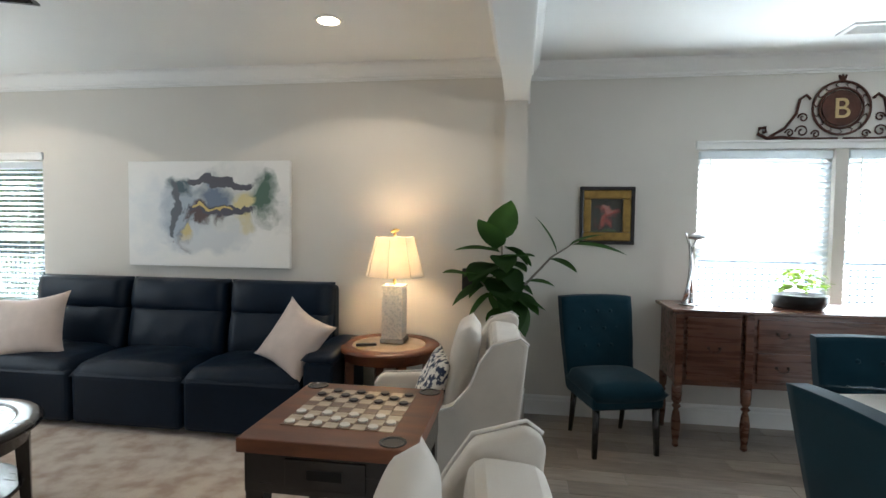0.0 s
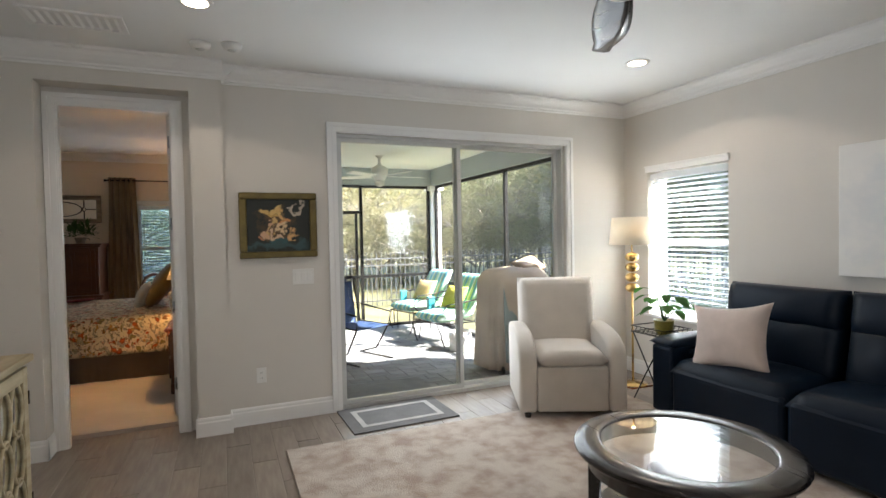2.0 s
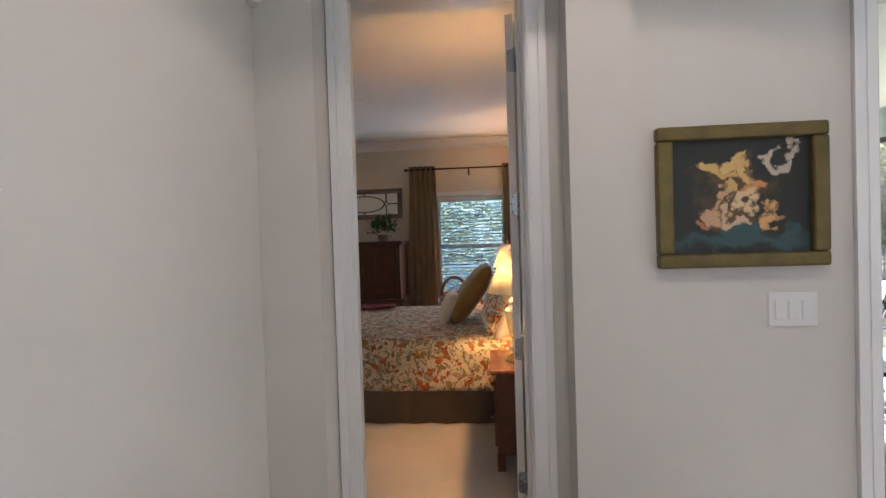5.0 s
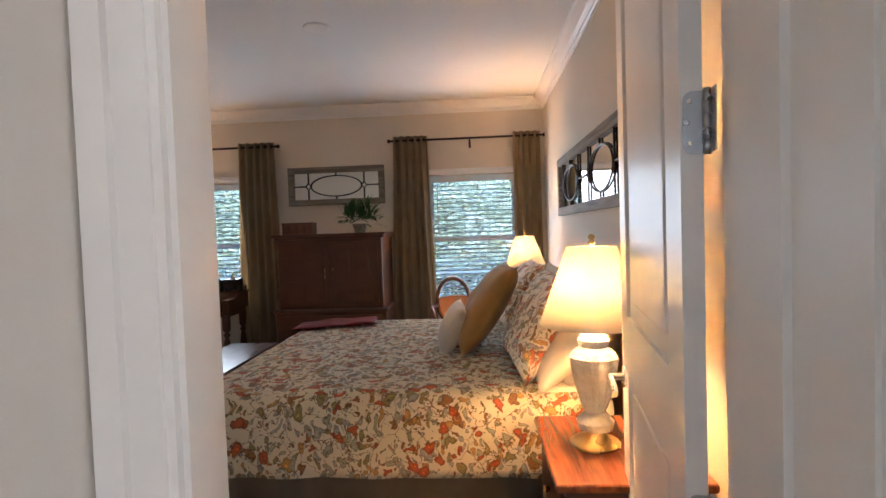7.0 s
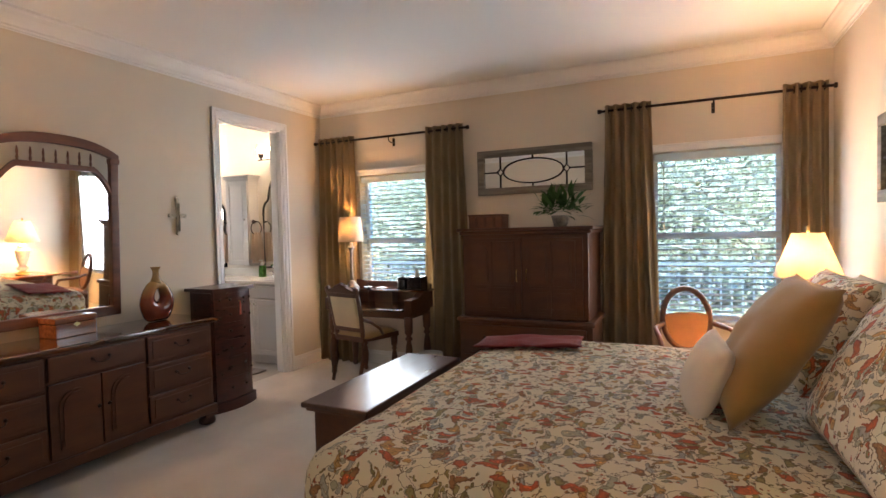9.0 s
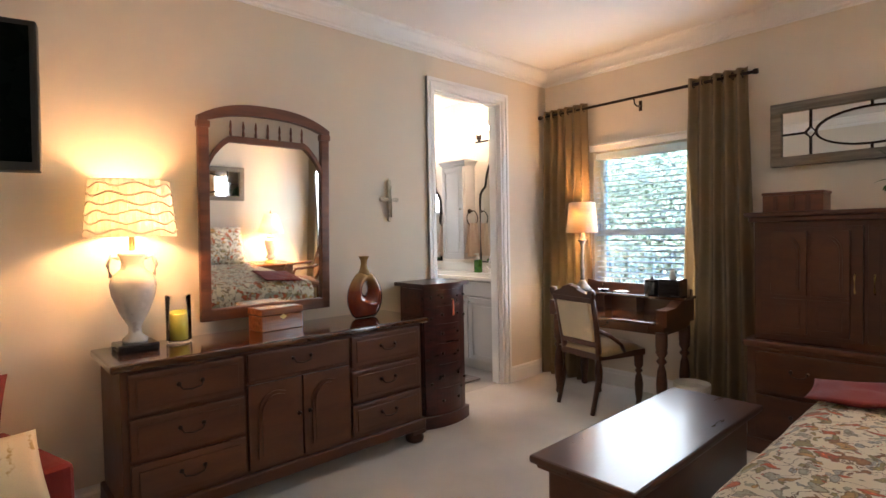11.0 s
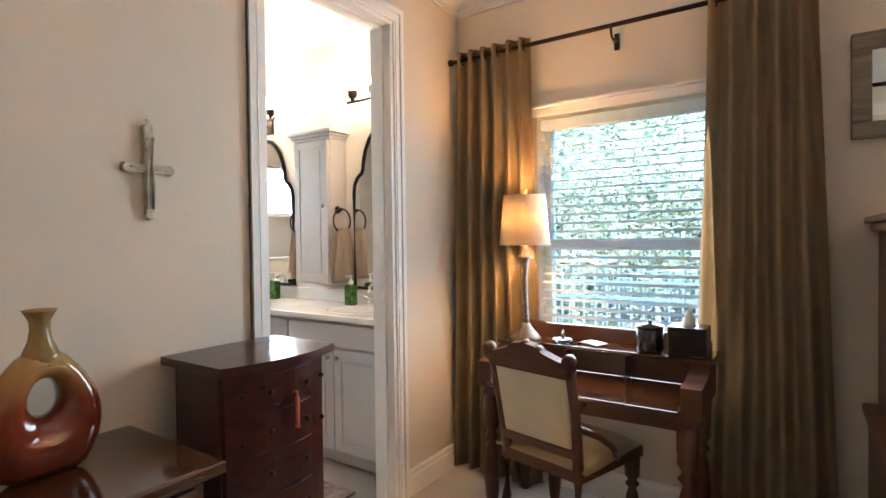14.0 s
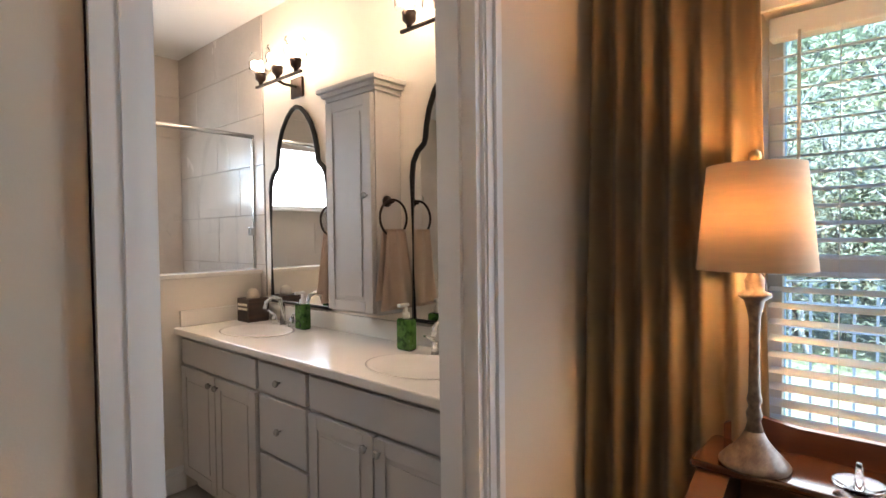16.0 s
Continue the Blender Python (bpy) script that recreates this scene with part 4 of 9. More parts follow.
pillow("bolster_pillow", lean(-8.02, -0.36, 0.76, 24, 4), 0.52, 0.33, 0.15, M_IVORY, "small ivory cushion before the ochre one", 0.05, 0.01, 31)
# red throw folded over the foot
bm = bmesh.new()
cushion(bm, 0.42, 0.66, 0.03, None, 0.03, 18, 0.25, 0.03, 4)
solid("throw_blanket", bm, M_RED, "dark red throw folded on the bed's foot", "blanket", m=pose(-8.82, -1.34, 0.665, 2, -3, 8))


def turned_leg(h, r):
    return [(r * 0.55, 0), (r * 0.8, h * 0.03), (r * 0.62, h * 0.10), (r * 0.9, h * 0.22), (r * 1.05, h * 0.40), (r * 0.8, h * 0.55), (r * 0.5, h * 0.62), (r * 1.0, h * 0.66), (r * 0.55, h * 0.70), (r * 1.1, h * 0.76), (r * 1.0, h * 0.80), (r * 1.1, h * 0.82), (r * 1.1, h)]


# bench chest at the foot
bc = thing("blanket_chest", pose(-8.36, -2.10, 0), "dark mahogany blanket chest at the bed's foot", "chest")
boxpart("body", (-0.55, 0.55, -0.16, 0.16, 0.08, 0.455), M_MAHOG, bc, 0.01)
boxpart("plinth", (-0.575, 0.575, -0.185, 0.185, 0.035, 0.10), M_MAHOG, bc, 0.012)
boxpart("lid", (-0.60, 0.60, -0.21, 0.21, 0.455, 0.485), M_LID, bc, 0.010, "polished mahogany lid")
boxpart("lid_moulding", (-0.58, 0.58, -0.19, 0.19, 0.435, 0.457), M_MAHOG, bc, 0.008)
for x in (-0.53, 0.53):
    for y in (-0.14, 0.14):
        latpart("bun_foot", [(0.03, 0), (0.045, 0.015), (0.045, 0.03), (0.03, 0.045)], M_MAHOG, bc, 14, pose(x, y, 0))


# nightstands
def nightstand(x0, x1, label):
    w = (x1 - x0) / 2
    t = thing("nightstand", pose((x0 + x1) / 2, 0.275, 0), label, "nightstand", "nightstands")
    boxpart("body", (-w + 0.03, w - 0.03, -0.21, 0.22, 0.10, 0.585), M_MAHOG, t, 0.006)
    boxpart("top", (-w, w, -0.245, 0.235, 0.585, 0.615), M_CHERRY, t, 0.012, "polished cherry top", 3)
    for z0, z1 in ((0.14, 0.33), (0.36, 0.55)):
        dr = boxpart("drawer", (-w + 0.05, w - 0.05, -0.225, -0.205, z0, z1), M_MAHOG, t, 0.008)
        latpart("knob", [(0.006, 0), (0.012, 0.012), (0.014, 0.02), (0.006, 0.026)], M_BRASS, dr, 12, pose(0, -0.225, (z0 + z1) / 2, 90))
    for x in (-w + 0.05, w - 0.05):
        for y in (-0.19, 0.2):
            boxpart("foot", (x - 0.025, x + 0.025, y - 0.025, y + 0.025, 0, 0.10), M_MAHOG, t, 0.006)
    return t


nightstand(-6.79, -6.20, "cherry-topped nightstand beside the bed and door")
nightstand(-9.74, -9.18, "dark nightstand at the window side of the bed")

M_SHADE_W = shade_cloth("cream_lamp_shade", (0.90, 0.83, 0.70), 0.30)
M_SHADE_L = shade_cloth("linen_lamp_shade", (0.70, 0.55, 0.38), 0.20, (1, 1, 9))
M_CRYSTAL = mat("cut_crystal", (0.86, 0.82, 0.76), 0.12, vary=0.15, scale=40, fine=90, bump=0.5)
M_CRYSTAL.node_tree.nodes["Principled BSDF"].inputs["Transmission Weight"].default_value = 0.55


def shade(parent, r0, r1, z0, z1, material, seg=40, pleat=0.0, name="shade", sides=None):
    bm = bmesh.new()
    k = sides or seg
    lo, hi, lo2, hi2 = [], [], [], []
    for i in range(k):
        a = 2 * math.pi * i / k
        p = 1 + pleat * (1 if i % 2 else -1)
        for lst, r, z in ((lo, r0, z0), (hi, r1, z1), (lo2, r0 - 0.003, z0), (hi2, r1 - 0.003, z1)):
            lst.append(bm.verts.new((r * p * math.cos(a), r * p * math.sin(a), z)))
    for i in range(k):
        j = (i + 1) % k
        for q in ((lo[i], lo[j], hi[j], hi[i]), (lo2[j], lo2[i], hi2[i], hi2[j]), (hi[i], hi[j], hi2[j], hi2[i]), (lo[j], lo[i], lo2[i], lo2[j])):
            bm.faces.new(q).smooth = sides is None and pleat == 0
    return part(name, bm, material, parent)


def crystal_lamp(x, y, z, label):
    t = thing("table_lamp", pose(x, y, z), label, "lamp", "crystal bedside lamps")
    latpart("base", [(0.085, 0), (0.085, 0.012), (0.07, 0.022), (0.045, 0.032), (0.03, 0.045)], M_BRASS, t, 28, label="brass lamp foot")
    prof = [(0.028, 0.045), (0.06, 0.06), (0.066, 0.085), (0.05, 0.105), (0.036, 0.12), (0.05, 0.15), (0.068, 0.21), (0.082, 0.28), (0.086, 0.315), (0.07, 0.335), (0.05, 0.35), (0.056, 0.375), (0.04, 0.395), (0.025, 0.405)]
    bm = bmesh.new()
    lathe(bm, prof, 18)
    for f in bm.faces:
        f.smooth = False
    part("crystal_body", bm, M_CRYSTAL, t, "cut crystal lamp body")
    latpart("neck", [(0.012, 0.405), (0.016, 0.43), (0.012, 0.45), (0.012, 0.50)], M_BRASS, t, 12)
    shade(t, 0.185, 0.085, 0.43, 0.70, M_SHADE_W)
    latpart("bulb", [(0.012, 0.50), (0.03, 0.54), (0.034, 0.57), (0.02, 0.60), (0.005, 0.61)], M_BULB, t, 12)
    tubepart("harp", [(0.0, 0.04, 0.46), (0, 0.06, 0.58), (0, 0.0, 0.70)], 0.002, M_BRASS, t, 6)
    latpart("finial", [(0.004, 0.70), (0.014, 0.715), (0.008, 0.725), (0.014, 0.735), (0.006, 0.745)], M_BRASS, t, 10)
    return t


M_BULB = glow("glowing_bulb", (1.0, 0.78, 0.5), 5)
crystal_lamp(-6.5, 0.215, 0.615, "lit crystal table lamp with a cream shade by the door")
crystal_lamp(-9.45, 0.25, 0.615, "lit crystal table lamp with a cream shade by the window")

# bedroom door leaf, open against the wall
dl = thing("door_leaf", pose(-5.525, 0.152, 0, 0, 0, 172), "white two-panel door standing open into the bedroom", "door")
tagged(dl, kind="structure")
bm = bmesh.new()
W, H, T = 0.78, 2.41, 0.035
for x0, x1, z0, z1 in ((0.0, 0.115, 0.01, H), (W - 0.115, W, 0.01, H), (0.115, W - 0.115, 0.01, 0.22), (0.115, W - 0.115, 0.96, 1.12), (0.115, W - 0.115, H - 0.13, H)):
    box(bm, x0, x1, -T, 0, z0, z1)
for z0, z1 in ((0.22, 0.96), (1.12, H - 0.13)):
    box(bm, 0.115, W - 0.115, -T + 0.010, -0.010, z0, z1)
    box(bm, 0.165, W - 0.165, -T + 0.004, -0.004, z0 + 0.05, z1 - 0.05, 0.004)
part("panel_door", bm, M_TRIM, dl)
for z in (0.27, 0.886, 1.55, 2.20):
    hg = bmesh.new()
    plate = [(-T - 0.004, z - 0.05), (-0.016, z - 0.05), (-0.009, z - 0.047), (-0.005, z - 0.041), (-0.004, z - 0.034), (-0.004, z + 0.034), (-0.005, z + 0.041), (-0.009, z + 0.047), (-0.016, z + 0.05), (-T - 0.004, z + 0.05)]
    prism(hg, plate, -0.0028, -0.0004, "x")
    box(hg, -0.040, -0.004, -T - 0.010, -T - 0.008, z - 0.05, z + 0.05, 0.0006)
    for k in range(5):
        lathe(hg, [(0.004, z - 0.0505 + 0.0204 * k), (0.0068, z - 0.0495 + 0.0204 * k), (0.0068, z - 0.0315 + 0.0204 * k), (0.004, z - 0.0305 + 0.0204 * k)], 12, pose(-0.006, -T - 0.005, 0))
    lathe(hg, [(0.0055, z - 0.053), (0.0055, z + 0.053)], 10, pose(-0.006, -T - 0.005, 0))
    h_ = part("hinge", hg, M_HINGE, dl, "satin nickel hinge with three screws")
    for dz, y in ((-0.034, -0.014), (0, -0.010), (0.034, -0.014)):
        sc_ = bmesh.new()
        lathe(sc_, [(0.0045, 0), (0.0042, 0.0008), (0.0018, 0.0010), (0.0012, 0.0002)], 12, pose(-0.0028, y, z + dz, 0, -90))
        part("screw", sc_, M_CHROME, h_)
hd = bmesh.new()
for s in (1, -1):
    y0 = 0 if s > 0 else -T
    lathe(hd, [(0.032, 0), (0.032, 0.008), (0.012, 0.010), (0.011, 0.05)], 18, pose(W - 0.065, y0, 0.93, -90 * s))
    box(hd, W - 0.18, W - 0.055, y0 + s * 0.045 - 0.007, y0 + s * 0.045 + 0.007, 0.92, 0.94, 0.006)
part("door_handle", hd, M_CHROME, dl, "brushed nickel lever handle")


# framed fretwork mirrors
def fret_mirror(m, w, h, label, wide):
    t = thing("wall_mirror", m, label, "mirror", "fretwork mirrors")
    f = 0.065
    fr = bmesh.new()
    for x0, x1, z0, z1 in ((-w / 2, w / 2, 0, f), (-w / 2, w / 2, h - f, h), (-w / 2, -w / 2 + f, f, h - f), (w / 2 - f, w / 2, f, h - f)):
        box(fr, x0, x1, -0.035, -0.001, z0, z1, 0.006)
    part("frame", fr, M_GREYWOOD, t, "weathered grey wooden frame")
    boxpart("mirror_glass", (-w / 2 + f, w / 2 - f, -0.012, -0.008, f, h - f), M_MIRROR, t, 0)
    bar = bmesh.new()
    cz, ih = h / 2, h / 2 - f
    def curve(pts):
        tube(bar, [(x, -0.02, z) for x, z in pts], 0.007, 6)
    units = 1 if not wide else 2
    span = (w - 2 * f) / units
    for u in range(units):
        cx = -w / 2 + f + span * (u + 0.5)
        a = span * 0.30
        for s in (1, -1):
            curve([(cx + a * math.cos(radians(q)), cz + s * ih * 0.78 * math.sin(radians(q))) for q in range(0, 181, 12)])
        curve([(cx, cz + ih * 0.78), (cx, cz + ih)])
        curve([(cx, cz - ih * 0.78), (cx, cz - ih)])
        for s in (1, -1):
            ex = cx + s * (a + 0.028)
            curve([(ex - 0.03, cz), (ex, cz + 0.035), (ex + 0.03, cz), (ex, cz - 0.035), (ex - 0.03, cz)])
            curve([(ex, cz + 0.035), (ex, cz + ih)])
            curve([(ex, cz - 0.035), (ex, cz - ih)])
            curve([(ex + s * 0.03, cz), (cx + s * span / 2, cz)])
    part("fretwork", bar, M_BRONZE, t, "dark metal fretwork of ovals and diamonds")
    return t


fret_mirror(pose(BW, -1.69, 1.705, 0, 0, 90), 1.06, 0.415, "horizontal fretwork mirror above the armoire", False)
fret_mirror(pose(-8.165, BN, 1.48), 2.03, 0.47, "long fretwork mirror above the bed", True)


# curtains and rods
def curtain_panel(parent, y0, y1, z0, z1, x, flare=0.0, seed=0):
    bm = bmesh.new()
    n, k = 84, 26
    vs = {}
    folds = max(4, round((y1 - y0) / 0.075))
    for i in range(n + 1):
        for j in range(k + 1):
            t, v = i / n, j / k
            yy = y0 + (y1 - y0) * t + flare * (1 - v) ** 1.3 * (t - 0.5) + 0.014 * noise.noise((t * 3 + seed, v * 2.2, seed)) * (1 - v)
            a = 0.032 * (0.75 + 0.35 * (1 - v))
            ph = t * folds * 2 * math.pi
            xx = x + a * math.sin(ph + 0.9 * noise.noise((t * 4, v * 1.6, seed))) + 0.008 * noise.noise((t * 9, v * 7, seed + 3))
            vs[i, j] = bm.verts.new((xx, yy, z0 + (z1 - z0) * v))
    for i in range(n):
        for j in range(k):
            bm.faces.new((vs[i, j], vs[i + 1, j], vs[i + 1, j + 1], vs[i, j + 1])).smooth = True
    bmesh.ops.solidify(bm, geom=bm.faces[:], thickness=0.003)
    c = part("curtain_panel", bm, M_CURTAIN, parent, "olive pleated curtain panel")
    return c


def drapery(ya, yb, yc, yd, label, flares):
    t = thing("curtain", pose(BW, (ya + yd) / 2, 0), label, "curtain", "bedroom curtains")
    o = (ya + yd) / 2
    curtain_panel(t, ya - o, yb - o, 0.015, 2.395, 0.10, flares[0], ya)
    curtain_panel(t, yc - o, yd - o, 0.015, 2.395, 0.10, flares[1], yc)
    tubepart("curtain_rod", [(0.10, ya - o - 0.03, 2.35), (0.10, yd - o + 0.03, 2.35)], 0.011, M_BRONZE, t, 10, label="dark bronze curtain rod")
    for y in (ya - o - 0.045, yd - o + 0.045):
        latpart("finial", [(0.011, -0.015), (0.019, -0.013), (0.019, 0.013), (0.011, 0.015)], M_BRONZE, t, 12, pose(0.10, y, 2.35, 90))
    for y in ((yb + yc) / 2 - o,):
        br = bmesh.new()
        tube(br, [(0.0, y, 2.30), (0.06, y, 2.29), (0.10, y, 2.30), (0.115, y, 2.345)], 0.006, 6)
        box(br, 0.0, 0.008, y - 0.012, y + 0.012, 2.26, 2.34)
        part("rod_bracket", br, M_BRONZE, t)
    for a, b_ in ((ya, yb), (yc, yd)):
        for i in range(6):
            y = a + (b_ - a) * (i + 0.5) / 6 - o
            pts = [(0.10 + 0.024 * math.cos(q), y, 2.35 + 0.024 * math.sin(q)) for q in [2 * math.pi * k / 12 for k in range(12)]]
            tubepart("grommet", pts, 0.004, M_BRONZE, t, 5, True)
    return t


drapery(-4.02, -3.56, -2.72, -2.33, "olive grommet curtains on a bronze rod at the desk window", (0.10, 0.16))
drapery(-1.04, -0.68, 0.22, 0.50, "olive grommet curtains on a bronze rod by the bed", (0.16, 0.04))


def panel_front(bm, x0, x1, z0, z1, y, arch=0.0, f=0.05):
    """A framed door panel on the plane y (front towards -y)."""
    box(bm, x0, x1, y, y + 0.02, z0, z1, 0.003)
    if arch:
        out = [(x0 + f, z0 + f), (x1 - f, z0 + f), (x1 - f, z1 - f - arch)] + [((x0 + x1) / 2 + (x1 - x0 - 2 * f) / 2 * math.cos(radians(a)), z1 - f - arch + arch * math.sin(radians(a))) for a in range(15, 180, 15)] + [(x0 + f, z1 - f - arch)]
        prism(bm, out, y - 0.008, y + 0.001, "y")
        ins = [(p[0] + (((x0 + x1) / 2) - p[0]) * 0.18, p[1] + ((z0 + z1) / 2 - p[1]) * 0.10) for p in out]
        prism(bm, ins, y - 0.014, y - 0.007, "y")
    else:
        box(bm, x0 + f, x1 - f, y - 0.008, y, z0 + f, z1 - f, 0.006)


def bail(parent, x, y, z, w=0.08):
    h = bmesh.new()
    for s in (-1, 1):
        lathe(h, [(0.010, 0), (0.010, 0.004), (0.005, 0.006), (0.005, 0.016)], 10, pose(x + s * w / 2, y, z, 90))
    tube(h, [(x - w / 2, y - 0.014, z), (x - w * 0.4, y - 0.018, z - 0.02), (x, y - 0.02, z - 0.028), (x + w * 0.4, y - 0.018, z - 0.02), (x + w / 2, y - 0.014, z)], 0.003, 6)
    return part("handle", h, M_BRONZE, parent, "dark brass bail handle")


# armoire: local x along the wall, front towards -y
ar = thing("armoire", pose(-9.945, -1.62, 0, 0, 0, 90), "tall dark mahogany armoire with arched panel doors", "armoire")
boxpart("lower_case", (-0.545, 0.545, -0.335, 0.31, 0.06, 0.62), M_MAHOG, ar, 0.006)
boxpart("plinth", (-0.56, 0.56, -0.35, 0.31, 0.0, 0.09), M_MAHOG, ar, 0.010)
boxpart("waist_moulding", (-0.565, 0.565, -0.355, 0.31, 0.62, 0.66), M_MAHOG, ar, 0.014, "", 3)
boxpart("upper_case", (-0.515, 0.515, -0.30, 0.31, 0.66, 1.34), M_MAHOG, ar, 0.006)
boxpart("cornice", (-0.54, 0.54, -0.325, 0.31, 1.34, 1.37), M_MAHOG, ar, 0.010, "", 3)
boxpart("cornice_cap", (-0.56, 0.56, -0.345, 0.31, 1.37, 1.395), M_MAHOG, ar, 0.008)
for x0, x1, s in ((-0.475, -0.01, 1), (0.01, 0.475, -1)):
    bm = bmesh.new()
    panel_front(bm, x0, x1, 0.70, 1.31, -0.32)
    w2 = (x1 - x0 - 0.09) / 2
    dr = part("door", bm, M_MAHOG, ar, "arched panel door")
    for k in range(2):
        a = x0 + 0.045 + k * w2
        for z0, z1, rise in ((0.93, 1.285, 0.09), (0.72, 0.91, 0)):
            bm = bmesh.new()
            panel_front(bm, a + 0.008, a + w2 - 0.008, z0, z1, -0.334, rise, 0.03)
            part("panel", bm, M_MAHOG, dr)
    hx = x1 - 0.03 if s > 0 else x0 + 0.03
    tubepart("handle", [(hx, -0.338, 0.96), (hx, -0.352, 0.98), (hx, -0.352, 1.04), (hx, -0.338, 1.06)], 0.004, M_BRASS, dr, 8)
for z0, z1 in ((0.11, 0.35), (0.37, 0.60)):
    bm = bmesh.new()
    box(bm, -0.50, 0.50, -0.352, -0.33, z0, z1, 0.008)
    dw = part("drawer", bm, M_MAHOG, ar)
    for x in (-0.28, 0.28):
        bail(dw, x, -0.352, (z0 + z1) / 2 + 0.02)
bx = thing("wooden_box", pose(-9.86, -1.98, 1.395, 0, 0, 90), "small reddish wooden box on the armoire", "box")
boxpart("body", (-0.15, 0.15, -0.09, 0.09, 0, 0.10), M_WALNUT, bx, 0.006)
boxpart("lid", (-0.155, 0.155, -0.095, 0.095, 0.10, 0.118), M_WALNUT, bx, 0.006)
for x in (-0.08, 0.0, 0.08):
    boxpart("spindle", (x - 0.012, x + 0.012, -0.098, -0.092, 0.01, 0.095), M_MAHOG, bx, 0.002)

# long dresser: front towards +y, built with its front at -y and turned round
dz = thing("dresser", pose(-7.515, -3.83, 0, 0, 0, 180), "long dark mahogany dresser with a glass-topped surface", "dresser")
boxpart("case", (-0.815, 0.815, -0.215, 0.225, 0.13, 0.755), M_MAHOG, dz, 0.005)
boxpart("base_moulding", (-0.835, 0.835, -0.235, 0.225, 0.085, 0.15), M_MAHOG, dz, 0.012, "", 3)
boxpart("top", (-0.855, 0.855, -0.255, 0.225, 0.755, 0.79), M_POLISH, dz, 0.012, "polished mahogany top", 3)
for x in (-0.78, 0.78):
    for y in (-0.18, 0.18):
        bm = bmesh.new()
        lathe(bm, [(0.03, 0), (0.055, 0.012), (0.06, 0.035), (0.045, 0.06), (0.04, 0.09)], 14, pose(x, y, 0))
        box(bm, x - 0.055, x + 0.055, y - 0.055, y + 0.055, 0.06, 0.09, 0.01)
        part("foot", bm, M_MAHOG, dz)
for x0, x1, kind in ((-0.79, -0.30, 0), (-0.285, 0.285, 1), (0.30, 0.79, 0)):
    if kind == 0:
        for z0, z1 in ((0.17, 0.35), (0.365, 0.545), (0.56, 0.74)):
            bm = bmesh.new()
            box(bm, x0, x1, -0.235, -0.213, z0, z1, 0.010)
            box(bm, x0 + 0.03, x1 - 0.03, -0.241, -0.234, z0 + 0.03, z1 - 0.03, 0.005)
            dw = part("drawer", bm, M_MAHOG, dz)
            bail(dw, (x0 + x1) / 2, -0.241, (z0 + z1) / 2 + 0.015, 0.10)
    else:
        bm = bmesh.new()
        box(bm, x0, x1, -0.235, -0.213, 0.60, 0.74, 0.010)
        dw = part("drawer", bm, M_MAHOG, dz)
        bail(dw, 0, -0.235, 0.685, 0.10)
        for a, b_, hx in ((x0, -0.005, -0.03), (0.005, x1, 0.03)):
            bm = bmesh.new()
            panel_front(bm, a, b_, 0.17, 0.585, -0.232, 0.10, 0.045)
            dd = part("door", bm, M_MAHOG, dz, "arched panel door")
            latpart("knob", [(0.006, 0), (0.012, 0.012), (0.006, 0.022)], M_BRONZE, dd, 10, pose(hx, -0.24, 0.40, 90))

# dresser mirror with a spindle gallery, leaning on the wall
dm = thing("dresser_mirror", pose(-7.54, -4.05, 0.80, 2.2, 0, 180), "mahogany framed mirror with an arched spindle gallery", "mirror")
w2, hh = 0.385, 1.215
fo = [(-w2, 0.10), (w2, 0.10), (w2, hh - 0.10)] + [(w2 * math.cos(radians(a)) * 0.86, hh - 0.10 + 0.10 * math.sin(radians(a))) for a in range(18, 180, 18)] + [(-w2, hh - 0.10)]
fr = bmesh.new()
for x0, x1 in ((-w2, -w2 + 0.055), (w2 - 0.055, w2)):
    box(fr, x0, x1, -0.035, 0.0, 0.06, hh - 0.09, 0.006)
    box(fr, x0 - 0.006, x1 + 0.006, -0.041, 0.0, hh - 0.12, hh - 0.085, 0.005)
box(fr, -w2, w2, -0.035, 0.0, 0.06, 0.125, 0.006)
part("frame", fr, M_WALNUT, dm, "mahogany mirror frame")


def arch_strip(bm, pts_lo, pts_hi, y0, y1):
    q = pts_lo + pts_hi[::-1]
    prism(bm, q, y0, y1, "y")


ar_ = lambda base, rise, n=20, half=w2: [(-half + 2 * half * i / n, base + rise * (1 - abs(2 * i / n - 1) ** 2.6)) for i in range(n + 1)]
bm = bmesh.new()
arch_strip(bm, ar_(hh - 0.105, 0.075), ar_(hh - 0.06, 0.09), -0.04, 0.0)
part("top_rail", bm, M_WALNUT, dm)
bm = bmesh.new()
lo = [(-w2 + 0.055 + (2 * w2 - 0.11) * i / 24, hh - 0.32 + 0.135 * min(1, (1 - abs(2 * i / 24 - 1)) * 3.2) ** 0.7) for i in range(25)]
hi = [(x, z + 0.035) for x, z in lo]
arch_strip(bm, lo, hi, -0.033, -0.002)
part("arched_rail", bm, M_WALNUT, dm)
for i in range(7):
    x = -0.21 + 0.07 * i
    latpart("spindle", [(0.004, 0), (0.009, 0.02), (0.005, 0.04), (0.008, 0.055), (0.004, 0.09)], M_WALNUT, dm, 8, pose(x, -0.018, hh - 0.155))
gl = [(-w2 + 0.05, 0.12), (w2 - 0.05, 0.12)] + [(x, z + 0.01) for x, z in lo[::-1]]
bm = bmesh.new()
prism(bm, gl, -0.014, -0.010, "y")
part("mirror_glass", bm, M_MIRROR, dm)

# things on the dresser
M_VASE = mat("amber_glazed_ceramic", (0.30, 0.045, 0.012), 0.12, vary=0.5, scale=5, fine=14, second=(0.14, 0.02, 0.01), coat=0.8)
